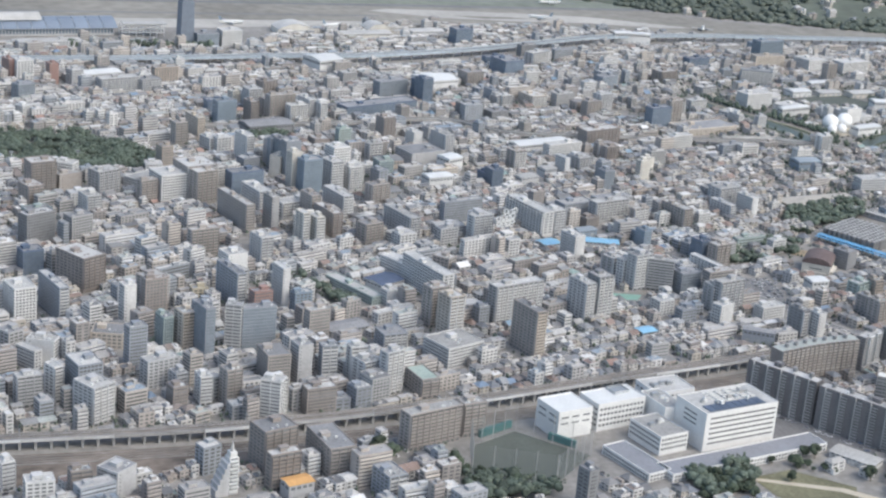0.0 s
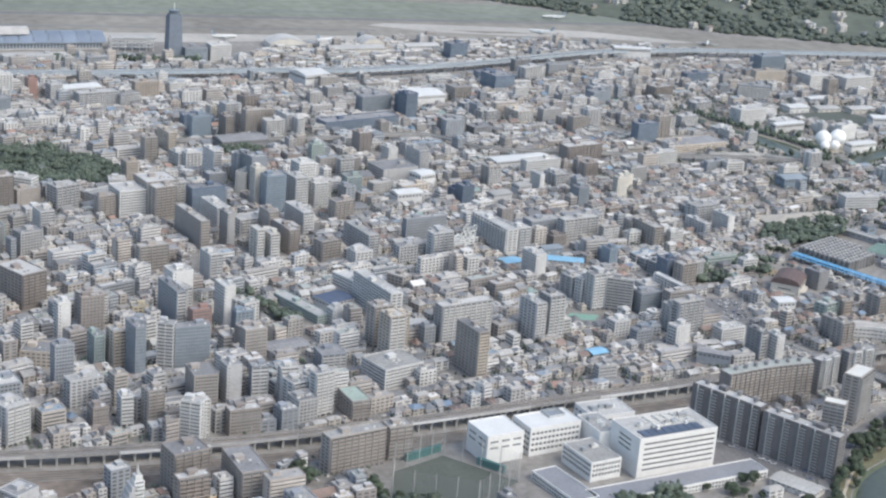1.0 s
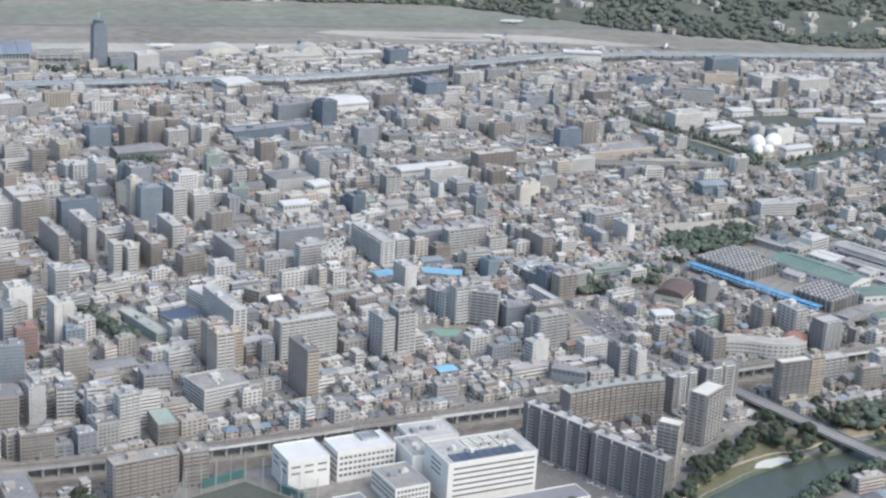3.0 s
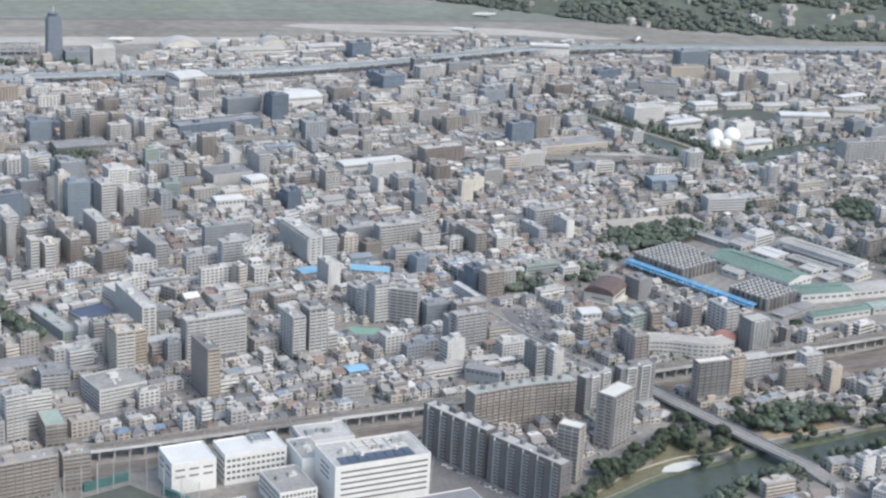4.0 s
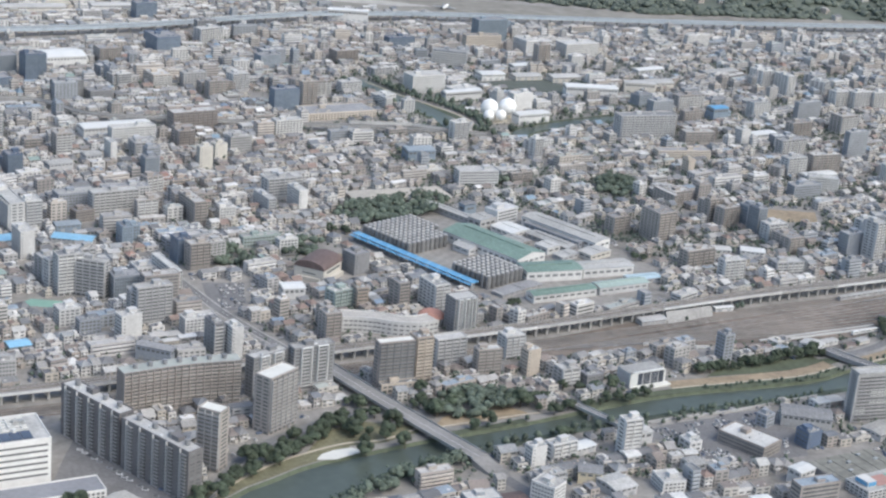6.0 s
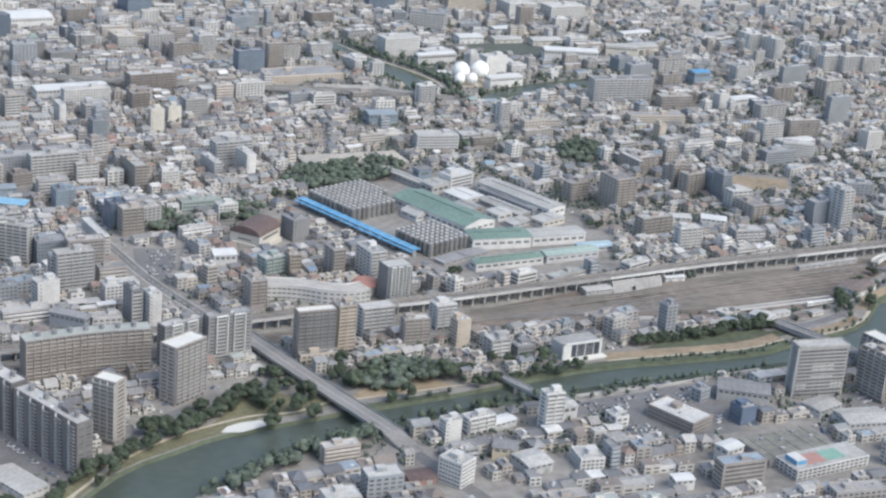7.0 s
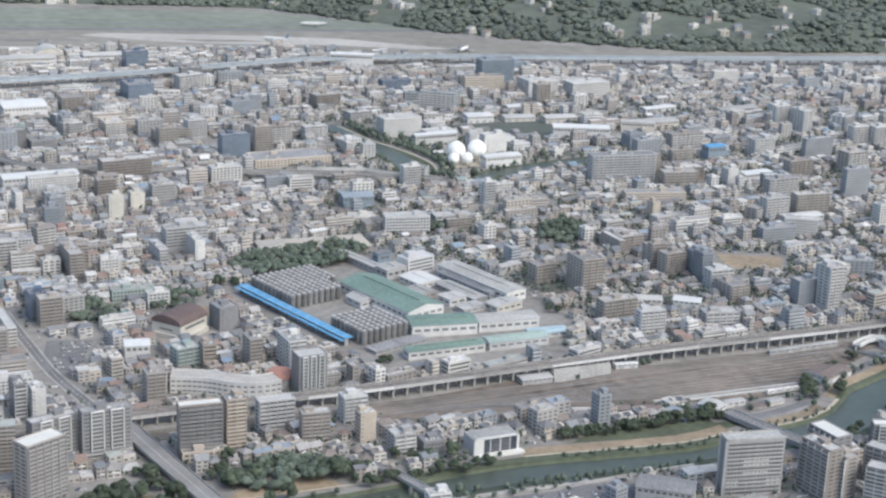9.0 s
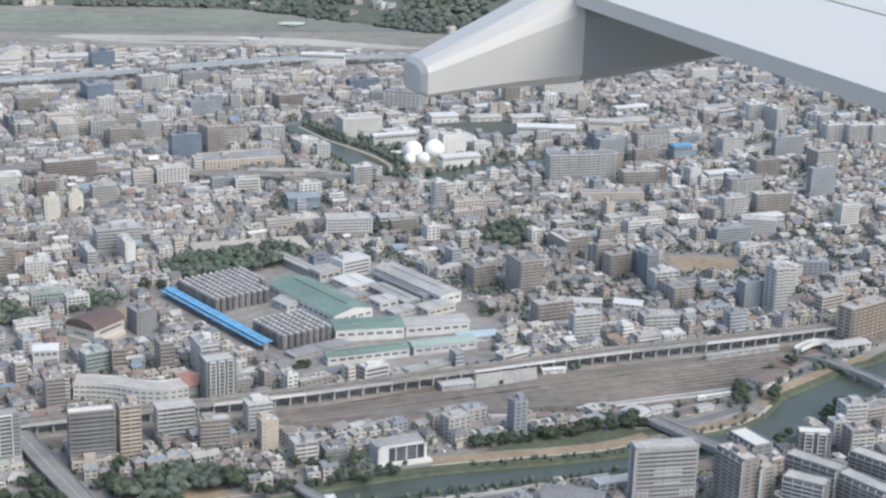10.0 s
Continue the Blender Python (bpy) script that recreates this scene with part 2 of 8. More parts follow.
BANK_NEAR = smooth([(-880, -1510), (-80, -410), (172, 50), (284, 300), (306, 346), (318, 368), (329, 379.5), (348, 391.5), (370, 401), (400, 411), (430, 418), (447, 421.4), (472, 424.8), (500, 430), (533, 437.5), (548, 444.5), (558, 455), (588, 476), (664, 540), (905, 700), (1505, 980)], 9)
HIGHWAY = smooth([(-60, 876), (84, 875), (178, 880), (227, 885), (278, 887), (335, 900), (372, 912), (402, 925), (446, 941), (485, 947), (533, 950), (600, 947), (700, 944), (860, 946)], 7)
BRIDGE_ROAD = [(337, 480), (347, 458), (364, 417), (374, 396), (384, 372), (394, 348)]
AVENUES = [
    smooth([(343, 468), (337, 480), (326, 505), (318, 530), (309, 560)], 5),
]
RIVER_ROAD = smooth([(262, 338), (286, 366), (294, 379.3), (303.4, 393), (310.5, 404), (318, 412.5), (325.3, 418), (333, 422.8), (342, 428.6), (350, 432)], 4)
YARD = [(404, 470), (470, 492), (500, 495), (566, 506), (572, 498), (553, 484), (530, 468), (470, 466), (420, 462)]
WOODS = [
    [(383, 598), (392, 612), (412, 616), (433, 613), (421, 597), (390, 586)],
    [(498, 621), (505, 640), (514, 645), (519, 628), (507, 613)],
    [(55, 700), (62, 747), (107, 742), (133, 706), (124, 682), (95, 690)],
    [(168, 735), (190, 742), (205, 733), (188, 727)],
    [(448, 640), (460, 645), (468, 637), (455, 633)],
    [(330, 548), (336, 562), (345, 556), (341, 544)],
    [(369, 425), (373, 434), (386, 441), (399, 434), (393, 426), (380, 422)],
    [(327, 376.5), (347, 389.5), (370, 399.5), (371, 395), (349, 385), (330, 372)],
    [(222, 381), (238, 384), (250, 383), (243, 372), (226, 366)],
    [(158, 388), (170, 391), (186, 380), (182, 373), (162, 376)],
    [(152, 549), (157, 550), (170, 521), (166, 517)],
    [(352, 563), (360, 572), (371, 566), (366, 557), (356, 556)],
]

# ---- ground, river and roads ----
take_area(BANK_FAR + BANK_NEAR[::-1])
take_line(BANK_FAR, 7)
take_line(BANK_NEAR, 4)
take_line(VIADUCT, 7.5)
take_line(offset(VIADUCT, -7), 9)
take_line(HIGHWAY, 8)
take_line(offset([p for p in HIGHWAY if p[0] > 240], -7), 9)
take_line(BRIDGE_ROAD, 6)
take_line(RIVER_ROAD, 4)
for line in AVENUES:
    take_line(line, 4.6)
take_area(YARD)
take_area([(20, 404), (20, 423), (120, 422), (155, 426), (150, 419), (118, 412), (98, 410)])
take_area([(298, 384), (318, 412), (340, 428), (358, 428), (372, 433), (398, 431), (404, 419), (364, 410), (345, 404), (318, 393)])
take_area([(444, 428), (445, 441), (470, 449), (506, 455), (534, 466), (540, 462), (505, 436)])
for wood in WOODS:
    take_area(wood)

FAR = 7000
sheet = Shape()
sheet.face([(*p, 0) for p in BANK_FAR] + [(FAR, 1000, 0), (FAR, FAR, 0), (-FAR, FAR, 0), (-FAR, -1500, 0)])
sheet.face([(*p, 0) for p in BANK_NEAR[::-1]] + [(-880, -FAR, 0), (FAR, -FAR, 0), (FAR, 980, 0)])
sheet.face([(-FAR, -1500, 0), (-FAR, -FAR, 0), (-880, -FAR, 0), (-880, -1510, 0), (-900, -1500, 0)])
for bank, side in ((BANK_FAR, -1.3), (BANK_NEAR, 1.3)):
    foot = offset(bank, side)
    for i in range(len(bank) - 1):
        sheet.face(((*bank[i], 0), (*bank[i + 1], 0), (*foot[i + 1], -1.1), (*foot[i], -1.1)), 1)
alone("ground", sheet, [ground_mat, scrub], "grey built-up town ground", kind="structure")

water = Shape()
for i in range(len(BANK_FAR) - 1):
    j = min(i, len(BANK_NEAR) - 2)
    water.face(((*BANK_FAR[i], -0.75), (*BANK_NEAR[j], -0.75), (*BANK_NEAR[j + 1], -0.75), (*BANK_FAR[i + 1], -0.75)))
for i in range(len(BANK_FAR) - 1, len(BANK_NEAR) - 1):
    water.face(((*BANK_FAR[-1], -0.75), (*BANK_NEAR[i], -0.75), (*BANK_NEAR[i + 1], -0.75)))
alone("water", water, [water_mat], "dull green river water", kind="structure")


def near(line, x0, x1):
    return [p for p in line if x0 <= p[0] <= x1]


def strip(name, line, wide, z, mat, label, shift=0.0):
    s = Shape()
    s.ribbon(line, wide, z, z, 0, shift)
    return alone(name, s, [mat], label, kind="structure")


def patch(name, poly, z, mat, label):
    s = Shape()
    s.face([(x, y, z) for x, y in poly])
    return alone(name, s, [mat], label, kind="structure")


for line in AVENUES:
    road = strip("road", line, 2.8, 0.03, asphalt, "grey asphalt avenue between buildings")
    s = Shape()
    for k in range(0, len(line) - 1):
        a, b = np.array(line[k]), np.array(line[k + 1])
        for f in (0.1, 0.6):
            s.ribbon([tuple(a + (b - a) * f), tuple(a + (b - a) * (f + 0.25))], 0.12, 0.04, 0.04)
    part("lane_marking", s, [white_metal], road)
    for side in (-1.7, 1.7):
        strip("pavement", line, 0.6, 0.06, concrete, "pale concrete pavement beside the avenue", side)
strip("road", RIVER_ROAD, 2.6, 0.03, asphalt, "narrow asphalt road along the river")
strip("pavement", RIVER_ROAD, 0.5, 0.06, concrete, "pale kerb and path beside the river road", -1.7)
strip("bank", near(BANK_FAR, 284, 345), 5.0, 0.05, lawn, "grassy river bank", 3.0)
strip("bank", near(BANK_FAR, 366, 402), 2.4, 0.06, scrub, "overgrown river bank with low bushes", 1.0)
patch("bank", [(368, 418.5), (372, 424), (379, 428), (386, 430.5), (393, 429), (398, 424), (392, 422), (384, 420.5), (376, 419)], 0.07, earth, "dry sandy clearing on the river bank")
strip("bank", near(BANK_FAR, 444, 512), 6.4, 0.05, earth, "sandy grass river bank", 5.0)
strip("road", smooth([(505, 453.5), (513, 455), (521, 456.2), (534, 461.8), (547.8, 472.6), (560.3, 483), (571, 492.7)], 3), 3.0, 0.05, asphalt, "asphalt road along the river bank")
strip("pavement", smooth([(513, 456.9), (521, 458.1), (533.4, 463.6), (546.6, 474.2), (559, 484.5)], 3), 0.5, 0.09, concrete, "pale kerb beside the bank road")
strip("bank", near(BANK_FAR, 512, 546), 3.6, 0.06, earth, "sandy grass river bank", 3.2)
strip("bank", near(BANK_FAR, 546, 592), 3.6, 0.06, earth, "sandy grass river bank", 3.4)
patch("bank", [(462, 443), (470, 450), (506, 456), (512, 450), (500, 444.5)], 0.04, scrub, "overgrown ground under the bank trees")
strip("bank", near(BANK_FAR, 412, 512), 3.4, 0.06, scrub, "overgrown river bank with low bushes", 1.4)
strip("bank", near(BANK_FAR, 546, 700), 2.2, 0.05, scrub, "overgrown green river bank", 0.9)
strip("path", smooth([(292, 374), (306, 391), (318, 401), (329, 407), (341, 411.6), (352, 412.6), (363, 418.2)], 3), 0.9, 0.13, path, "pale footpath along the bank")
strip("path", smooth([(367, 418), (376, 419.8), (386, 421.6), (396, 423.6), (404, 424.5)], 3), 0.6, 0.1, path, "pale footpath along the bank")
strip("path", near(BANK_FAR, 446, 514), 0.7, 0.1, path, "pale footpath along the bank", 3.3)
strip("path", near(BANK_FAR, 514, 549), 1.0, 0.1, path, "pale concrete edge of the river bank", 0.6)
strip("bank", near(BANK_NEAR, 318, 640), 2.6, 0.05, leaves_far, "overgrown green river bank", -1.2)
patch("bank", [(331.5, 403.2), (333.5, 406.2), (337, 408), (342, 409), (345.6, 406.8), (341, 404.6), (336.5, 402.6)], 0.14, roof_cream, "pale stone landing on the river bank")
patch("bank", [(330, 408), (338, 420), (350, 424), (362, 420), (363, 416), (352, 411), (340, 410)], 0.07, lawn, "grassy river bank")
river_wall = Shape()
river_wall.ribbon(smooth([(418, 411), (425, 413), (444, 416), (461, 418.8), (476, 422.6), (490, 425.4)], 4), 0.35, 0, 0.7)
alone("river_wall", river_wall, [roof_pale], "low pale concrete wall along the river", kind="structure")
strip("trackbed", offset(VIADUCT, -8), 7.0, 0.05, tracks, "brown ballast under the ground-level railway")
patch("trackbed", YARD, 0.07, tracks, "brown ballast of the railway yard")
patch("trackbed", [(20, 404), (20, 421), (120, 420), (155, 424), (150, 419), (112, 409)], 0.06, tracks, "dark ballast beside the railway viaduct")


def rails(line, label):
    track = thing("railway_track", label, "railway track", group="ground-level tracks")
    for side in (-0.27, 0.27):
        s = Shape()
        s.ribbon(line, 0.06, 0.1, 0.16, 0, side)
        part("rail", s, [steel], track)
    s = Shape()
    s.ribbon(line, 0.9, 0.04, 0.1)
    part("sleeper_bed", s, [tracks], track)


for k in range(4):
    rails(offset(near(VIADUCT, -60, 640), -5.9 - 1.5 * k), "rusty railway track on brown ballast")
for k in range(9):
    a, b = np.array((412 + k * 5, 466.5 + 0.4 * k)), np.array((566 - k * 3.5, 503.5 - 3.4 * k))
    rails(smooth([tuple(a), tuple(a * 0.5 + b * 0.5 + (0, -1.5)), tuple(b)], 6), "rusty siding in the railway yard")

# ---- the railway viaduct ----
viaduct = thing("railway_viaduct", "long grey concrete railway viaduct on portal piers", "viaduct")
for k in range(0, len(VIADUCT) - 1, 6):
    piece = VIADUCT[k:k + 7]
    if len(piece) < 2:
        continue
    s = Shape()
    s.ribbon(piece, 4.4, 2.75, 3.2)
    deck = part("deck", s, [concrete], viaduct)
    for side in (-2.2, 2.2):
        s = Shape()
        s.ribbon(piece, 0.16, 2.75, 3.6 if k % 4 else 3.5, 0, side)
        part("parapet", s, [white_metal if side < 0 and (k // 6) % 3 == 1 else roof_pale if side < 0 and (k // 6) % 3 else concrete], viaduct)
    for side in (-1.55, -0.95, 0.95, 1.55):
        s = Shape()
        s.ribbon(piece, 0.09, 3.2, 3.34, 0, side)
        part("rail", s, [steel], deck)
    for side in (-1.25, 1.25):
        s = Shape()
        s.ribbon(piece, 2.0, 3.2, 3.24, 0, side)
        part("track_slab", s, [tracks], deck)
pier = Shape()
for side in (-1.5, 1.5):
    pier.box(0, side, 0, 0.55, 0.55, 2.4)
pier.box(0, 0, 2.2, 0.62, 4.0, 0.6)
pier.box(0, 0, 1.1, 0.3, 2.6, 0.28)
pier_mesh = pier.mesh("pier", [concrete])
for k in range(len(VIADUCT) - 1):
    (ax, ay), (bx, by) = VIADUCT[k], VIADUCT[k + 1]
    part("pier", pier_mesh, [], viaduct, at=pose(ax, ay, 0, 0, 0, math.degrees(math.atan2(by - ay, bx - ax))))
mast = Shape()
mast.tube(0, 1.9, 3.2, 0.07, 3.0, 5)
mast.tube(0, -1.9, 3.2, 0.07, 3.0, 5)
mast.box(0, 0, 6.0, 0.08, 3.9, 0.12)
mast_mesh = mast.mesh("mast", [steel])
for k in range(0, len(VIADUCT) - 1, 3):
    (ax, ay), (bx, by) = VIADUCT[k], VIADUCT[k + 1]
    part("mast", mast_mesh, [], viaduct, at=pose(ax, ay, 0, 0, 0, math.degrees(math.atan2(by - ay, bx - ax))))

# ---- the elevated highway ----
barrier = surface("pale blue barrier", (0.42, 0.48, 0.53), 0.5)
highway = thing("elevated_highway", "pale elevated motorway on single piers before the airport", "motorway")
for k in range(0, len(HIGHWAY) - 1, 8):
    piece = HIGHWAY[k:k + 9]
    if len(piece) < 2:
        continue
    s = Shape()
    s.ribbon(piece, 5.0, 3.0, 3.7)
    deck = part("deck", s, [concrete], highway)
    s = Shape()
    s.ribbon(piece, 4.6, 3.72, 3.72)
    part("carriageway", s, [asphalt], deck)
    for side in (-2.5, 2.5):
        s = Shape()
        s.ribbon(piece, 0.2, 3.0, 4.5, 0, side)
        part("noise_barrier", s, [barrier], highway)
post = Shape()
post.box(0, 0, 0, 0.9, 0.9, 2.4)
post.box(0, 0, 2.3, 0.9, 4.2, 0.7)
post_mesh = post.mesh("pier", [concrete])
for k in range(len(HIGHWAY) - 1):
    (ax, ay), (bx, by) = HIGHWAY[k], HIGHWAY[k + 1]
    part("pier", post_mesh, [], highway, at=pose(ax, ay, 0, 0, 0, math.degrees(math.atan2(by - ay, bx - ax))))

LOW_LINE = smooth([(147, 748), (228, 751), (282, 757), (307, 733), (345, 724), (390, 718), (436, 711), (477, 701)], 7)
take_line(LOW_LINE, 5)
low_road = thing("elevated_road", "low grey elevated road on short concrete piers", "elevated road")
for k in range(0, len(LOW_LINE) - 1, 8):
    piece = LOW_LINE[k:k + 9]
    if len(piece) < 2:
        continue
    s = Shape()
    s.ribbon(piece, 3.4, 2.0, 2.5)
    deck = part("deck", s, [concrete], low_road)
    s = Shape()
    s.ribbon(piece, 3.0, 2.52, 2.52)
    part("carriageway", s, [asphalt], deck)
    for side in (-1.7, 1.7):
        s = Shape()
        s.ribbon(piece, 0.14, 2.0, 3.0, 0, side)
        part("parapet", s, [concrete], low_road)
for k in range(len(LOW_LINE) - 1):
    (ax, ay), (bx, by) = LOW_LINE[k], LOW_LINE[k + 1]
    s = Shape()
    s.box(0, 0, 0, 0.6, 2.4, 2.0)
    part("pier", s, [concrete], low_road, at=pose(ax, ay, 0, 0, 0, math.degrees(math.atan2(by - ay, bx - ax))))


# ---- bridges ----
def bridge(line, wide, z, spans, label, mat):
    made = thing("road_bridge", label, "bridge")
    s = Shape()
    s.ribbon(line, wide, z - 0.55, z)
    deck = part("deck", s, [concrete], made)
    s = Shape()
    s.ribbon(line, wide - 0.9, z + 0.02, z + 0.02)
    part("carriageway", s, [mat], deck)
    s = Shape()
    s.ribbon(line, 0.1, z + 0.03, z + 0.03)
    part("lane_marking", s, [white_metal], deck)
    for side in (-1, 1):
        s = Shape()
        s.ribbon(line, 0.14, z - 0.3, z + 0.42, 0, side * wide / 2)
        part("railing", s, [steel], made)
    for end, inner in ((line[0], line[1]), (line[-1], line[-2])):
        dx, dy = end[0] - inner[0], end[1] - inner[1]
        k = math.hypot(dx, dy)
        dx, dy, run = dx / k, dy / k, 5.0 * z
        px, py = -dy * wide / 2, dx * wide / 2
        top = [(end[0] + e * px, end[1] + e * py, z) for e in (-1, 1)]
        low = [(end[0] + dx * run + e * px, end[1] + dy * run + e * py, 0.07) for e in (-1, 1)]
        foot = [(p[0], p[1], 0) for p in top]
        s = Shape()
        s.face((top[0], top[1], low[1], low[0]))
        for e in (0, 1):
            s.face((top[e], low[e], foot[e]), 1)
        part("approach_ramp", s, [mat, concrete], made)
    (ax, ay), (bx, by) = line[0], line[-1]
    for k in range(spans):
        f = (k + 0.5) / spans
        s = Shape()
        s.box(0, 0, -1.1, 0.7, wide * 0.7, z + 0.6)
        part("pier", s, [concrete], made, at=pose(ax + (bx - ax) * f, ay + (by - ay) * f, 0, 0, 0, math.degrees(math.atan2(by - ay, bx - ax))))
    return made


bridge([(343, 468), (347.5, 457), (356, 436), (364.5, 416), (373.5, 396)], 5.4, 2.0, 6, "wide grey road bridge with steel railings over the river", surface("worn bridge asphalt", (0.26, 0.255, 0.25), 0.9, 1.0, 0.3, 0.05))
strip("road", [(373, 397), (384, 372), (394, 348), (402, 320)], 4.0, 0.04, asphalt, "asphalt road leading off the bridge")
bridge([(406, 433), (411, 428), (419, 413.5), (423, 406)], 2.6, 1.4, 3, "narrow grey road bridge over the river", asphalt)
girder_bridge = bridge([(510.5, 456), (513.8, 450), (521, 438.2), (528, 427)], 4.2, 1.5, 3, "grey road bridge over the river, its side girder dark as in shade", asphalt)
# Added girder; its dark colour stands in for the shaded bridge side.
side_girder = Shape()
side_girder.ribbon([(510.5, 456), (513.8, 450), (521, 438.2), (528, 427)], 0.3, 0.7, 2.1, 0, -2.35)
part("girder", side_girder, [roof_dark], girder_bridge)
bridge([(574.0, 495), (576.6, 490), (581.0, 482), (586.5, 470)], 3.0, 1.6, 3, "low grey road bridge over the river", asphalt)

# ---- buildings ----
FLOOR = 1.1


def shell(made, w, d, h, mats, roof, crowned=True):
    """Walls with a parapet, the roof inside it, a stair house and plant on top."""
    s = Shape()
    s.box(0, 0, 0, w, d, h - 0.3)
    for x, y, a, b in ((0, -d / 2 + 0.1, w, 0.2), (0, d / 2 - 0.1, w, 0.2), (-w / 2 + 0.1, 0, 0.2, d - 0.4), (w / 2 - 0.1, 0, 0.2, d - 0.4)):
        s.box(x, y, h - 0.3, a, b, 0.3)
    part("wall", s, mats, made)
    s = Shape()
    s.face([(-w / 2 + 0.2, -d / 2 + 0.2, h - 0.28), (w / 2 - 0.2, -d / 2 + 0.2, h - 0.28), (w / 2 - 0.2, d / 2 - 0.2, h - 0.28), (-w / 2 + 0.2, d / 2 - 0.2, h - 0.28)])
    top = part("roof", s, [roof], made)
    far = made.matrix_basis.translation.y > 510
    if crowned and w > 3 and d > 2.2:
        s = Shape()
        px, py = random.uniform(-0.25, 0.25) * w, random.uniform(0.0, 0.2) * d
        s.box(px, py, h - 0.28, min(2.6, w * 0.4), min(2.2, d * 0.45), 1.15)
        s.box(px, py, h + 0.87, min(2.8, w * 0.44), min(2.4, d * 0.5), 0.1)
        if not far:
            part("stair_house", s, mats, top)
            s = Shape()
        for _ in range(random.randint(2, 6)):
            s.box(random.uniform(-0.38, 0.38) * w, random.uniform(-0.35, -0.05) * d, h - 0.28, random.uniform(0.3, 0.9), random.uniform(0.3, 0.8), random.uniform(0.25, 0.6), 0.0, 0 if far else random.randint(0, 1))
        part("roof_plant", s, mats if far else [steel, white_metal], top)


def panes(s, w, d, z, high, pitch, sides, inset=0.6, m=0):
    """Single window panes of one storey on the sides named by f(ront), b(ack), l(eft), r(ight), a little recessed in a sill."""
    for side in sides:
        span = w if side in "fb" else d
        n = max(1, int((span - inset) / pitch))
        for k in range(n):
            a = -span / 2 + inset / 2 + (k + 0.5) * (span - inset) / n
            wide = (span - inset) / n * 0.68
            if side == "f":
                s.box(a, -d / 2, z, wide, 0.05, high, 0, m)
            elif side == "b":
                s.box(a, d / 2, z, wide, 0.05, high, 0, m)
            elif side == "l":
                s.box(-w / 2, a, z, 0.05, wide, high, 0, m)
            else:
                s.box(w / 2, a, z, 0.05, wide, high, 0, m)


FAR_ROWS = 452


def storeys(made, name, s, mats, n, step, joined, z=0.0):
    """One part for each storey, or one for all of them on a building far off."""
    if joined:
        part(name, s.stacked(n, step), mats, made, at=pose(0, 0, z))
        return
    row = s.mesh(name, mats)
    for k in range(n):
        part(name, row, [], made, at=pose(0, 0, z + k * step))


def roof_for(colour):
    return random.choice([roof_grey, roof_grey, roof_pale, roof_dark] if colour not in ("white", "cream") else [roof_pale, roof_pale, roof_grey])


def apartment(x, y, w, d, h, rot, colour, rail=None, cover=None):
    """A block of flats: balconies with dividing fins along the front, a gallery behind and windows at the ends."""
    n = max(2, round((h - 0.4) / FLOOR))
    made = thing("apartment_building", f"{WORD[colour]} apartment block with {n} storeys of balconies", "apartment building", pose(x, y, 0, 0, 0, rot), "apartment blocks")
    shell(made, w, d, h, [wall_of[colour]], cover or roof_for(colour), cover is None)
    step = (h - 0.5) / n
    light = wall_of[rail or ("white" if random.random() < (0.15 if colour in ("brown", "umber", "taupe", "tan") else 0.5) else "pale" if colour in ("white", "pale", "grey", "slate", "dark") else colour)]
    s = Shape()
    s.box(0, -d / 2, step * 0.42, w * 0.95, 0.06, step * 0.5, 0, 1)
    s.box(0, -d / 2 - 0.3, 0, w * 0.96, 0.6, 0.1, 0, 0)
    s.box(0, -d / 2 - 0.57, 0, w * 0.96, 0.07, step * 0.42, 0, 0)
    fins = max(1, int(w / 2.1))
    for k in range(fins + 1):
        s.box(-w * 0.48 + k * w * 0.96 / fins, -d / 2 - 0.29, 0, 0.09, 0.6, step * 0.97, 0, 0)
    s.box(0, d / 2 + 0.2, 0, w * 0.96, 0.4, step * 0.4, 0, 0)
    panes(s, w, d, step * 0.4, step * 0.45, 1.2, "b", 0.6, 1)
    panes(s, w, d, step * 0.35, step * 0.45, 1.9, "lr", 0.8, 1)
    low = 1 if h > 4 else 0
    storeys(made, "balcony", s, [light, glass], n - low, step, y > FAR_ROWS, low * step + 0.1)
    if y < 540:
        s = Shape()
        panes(s, w, d, 0.15, 0.7, 1.6, "fblr", 0.5)
        part("entrance_glazing", s, [glass], made)
    take_box(x, y, w, d, rot)
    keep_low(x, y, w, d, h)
    return made


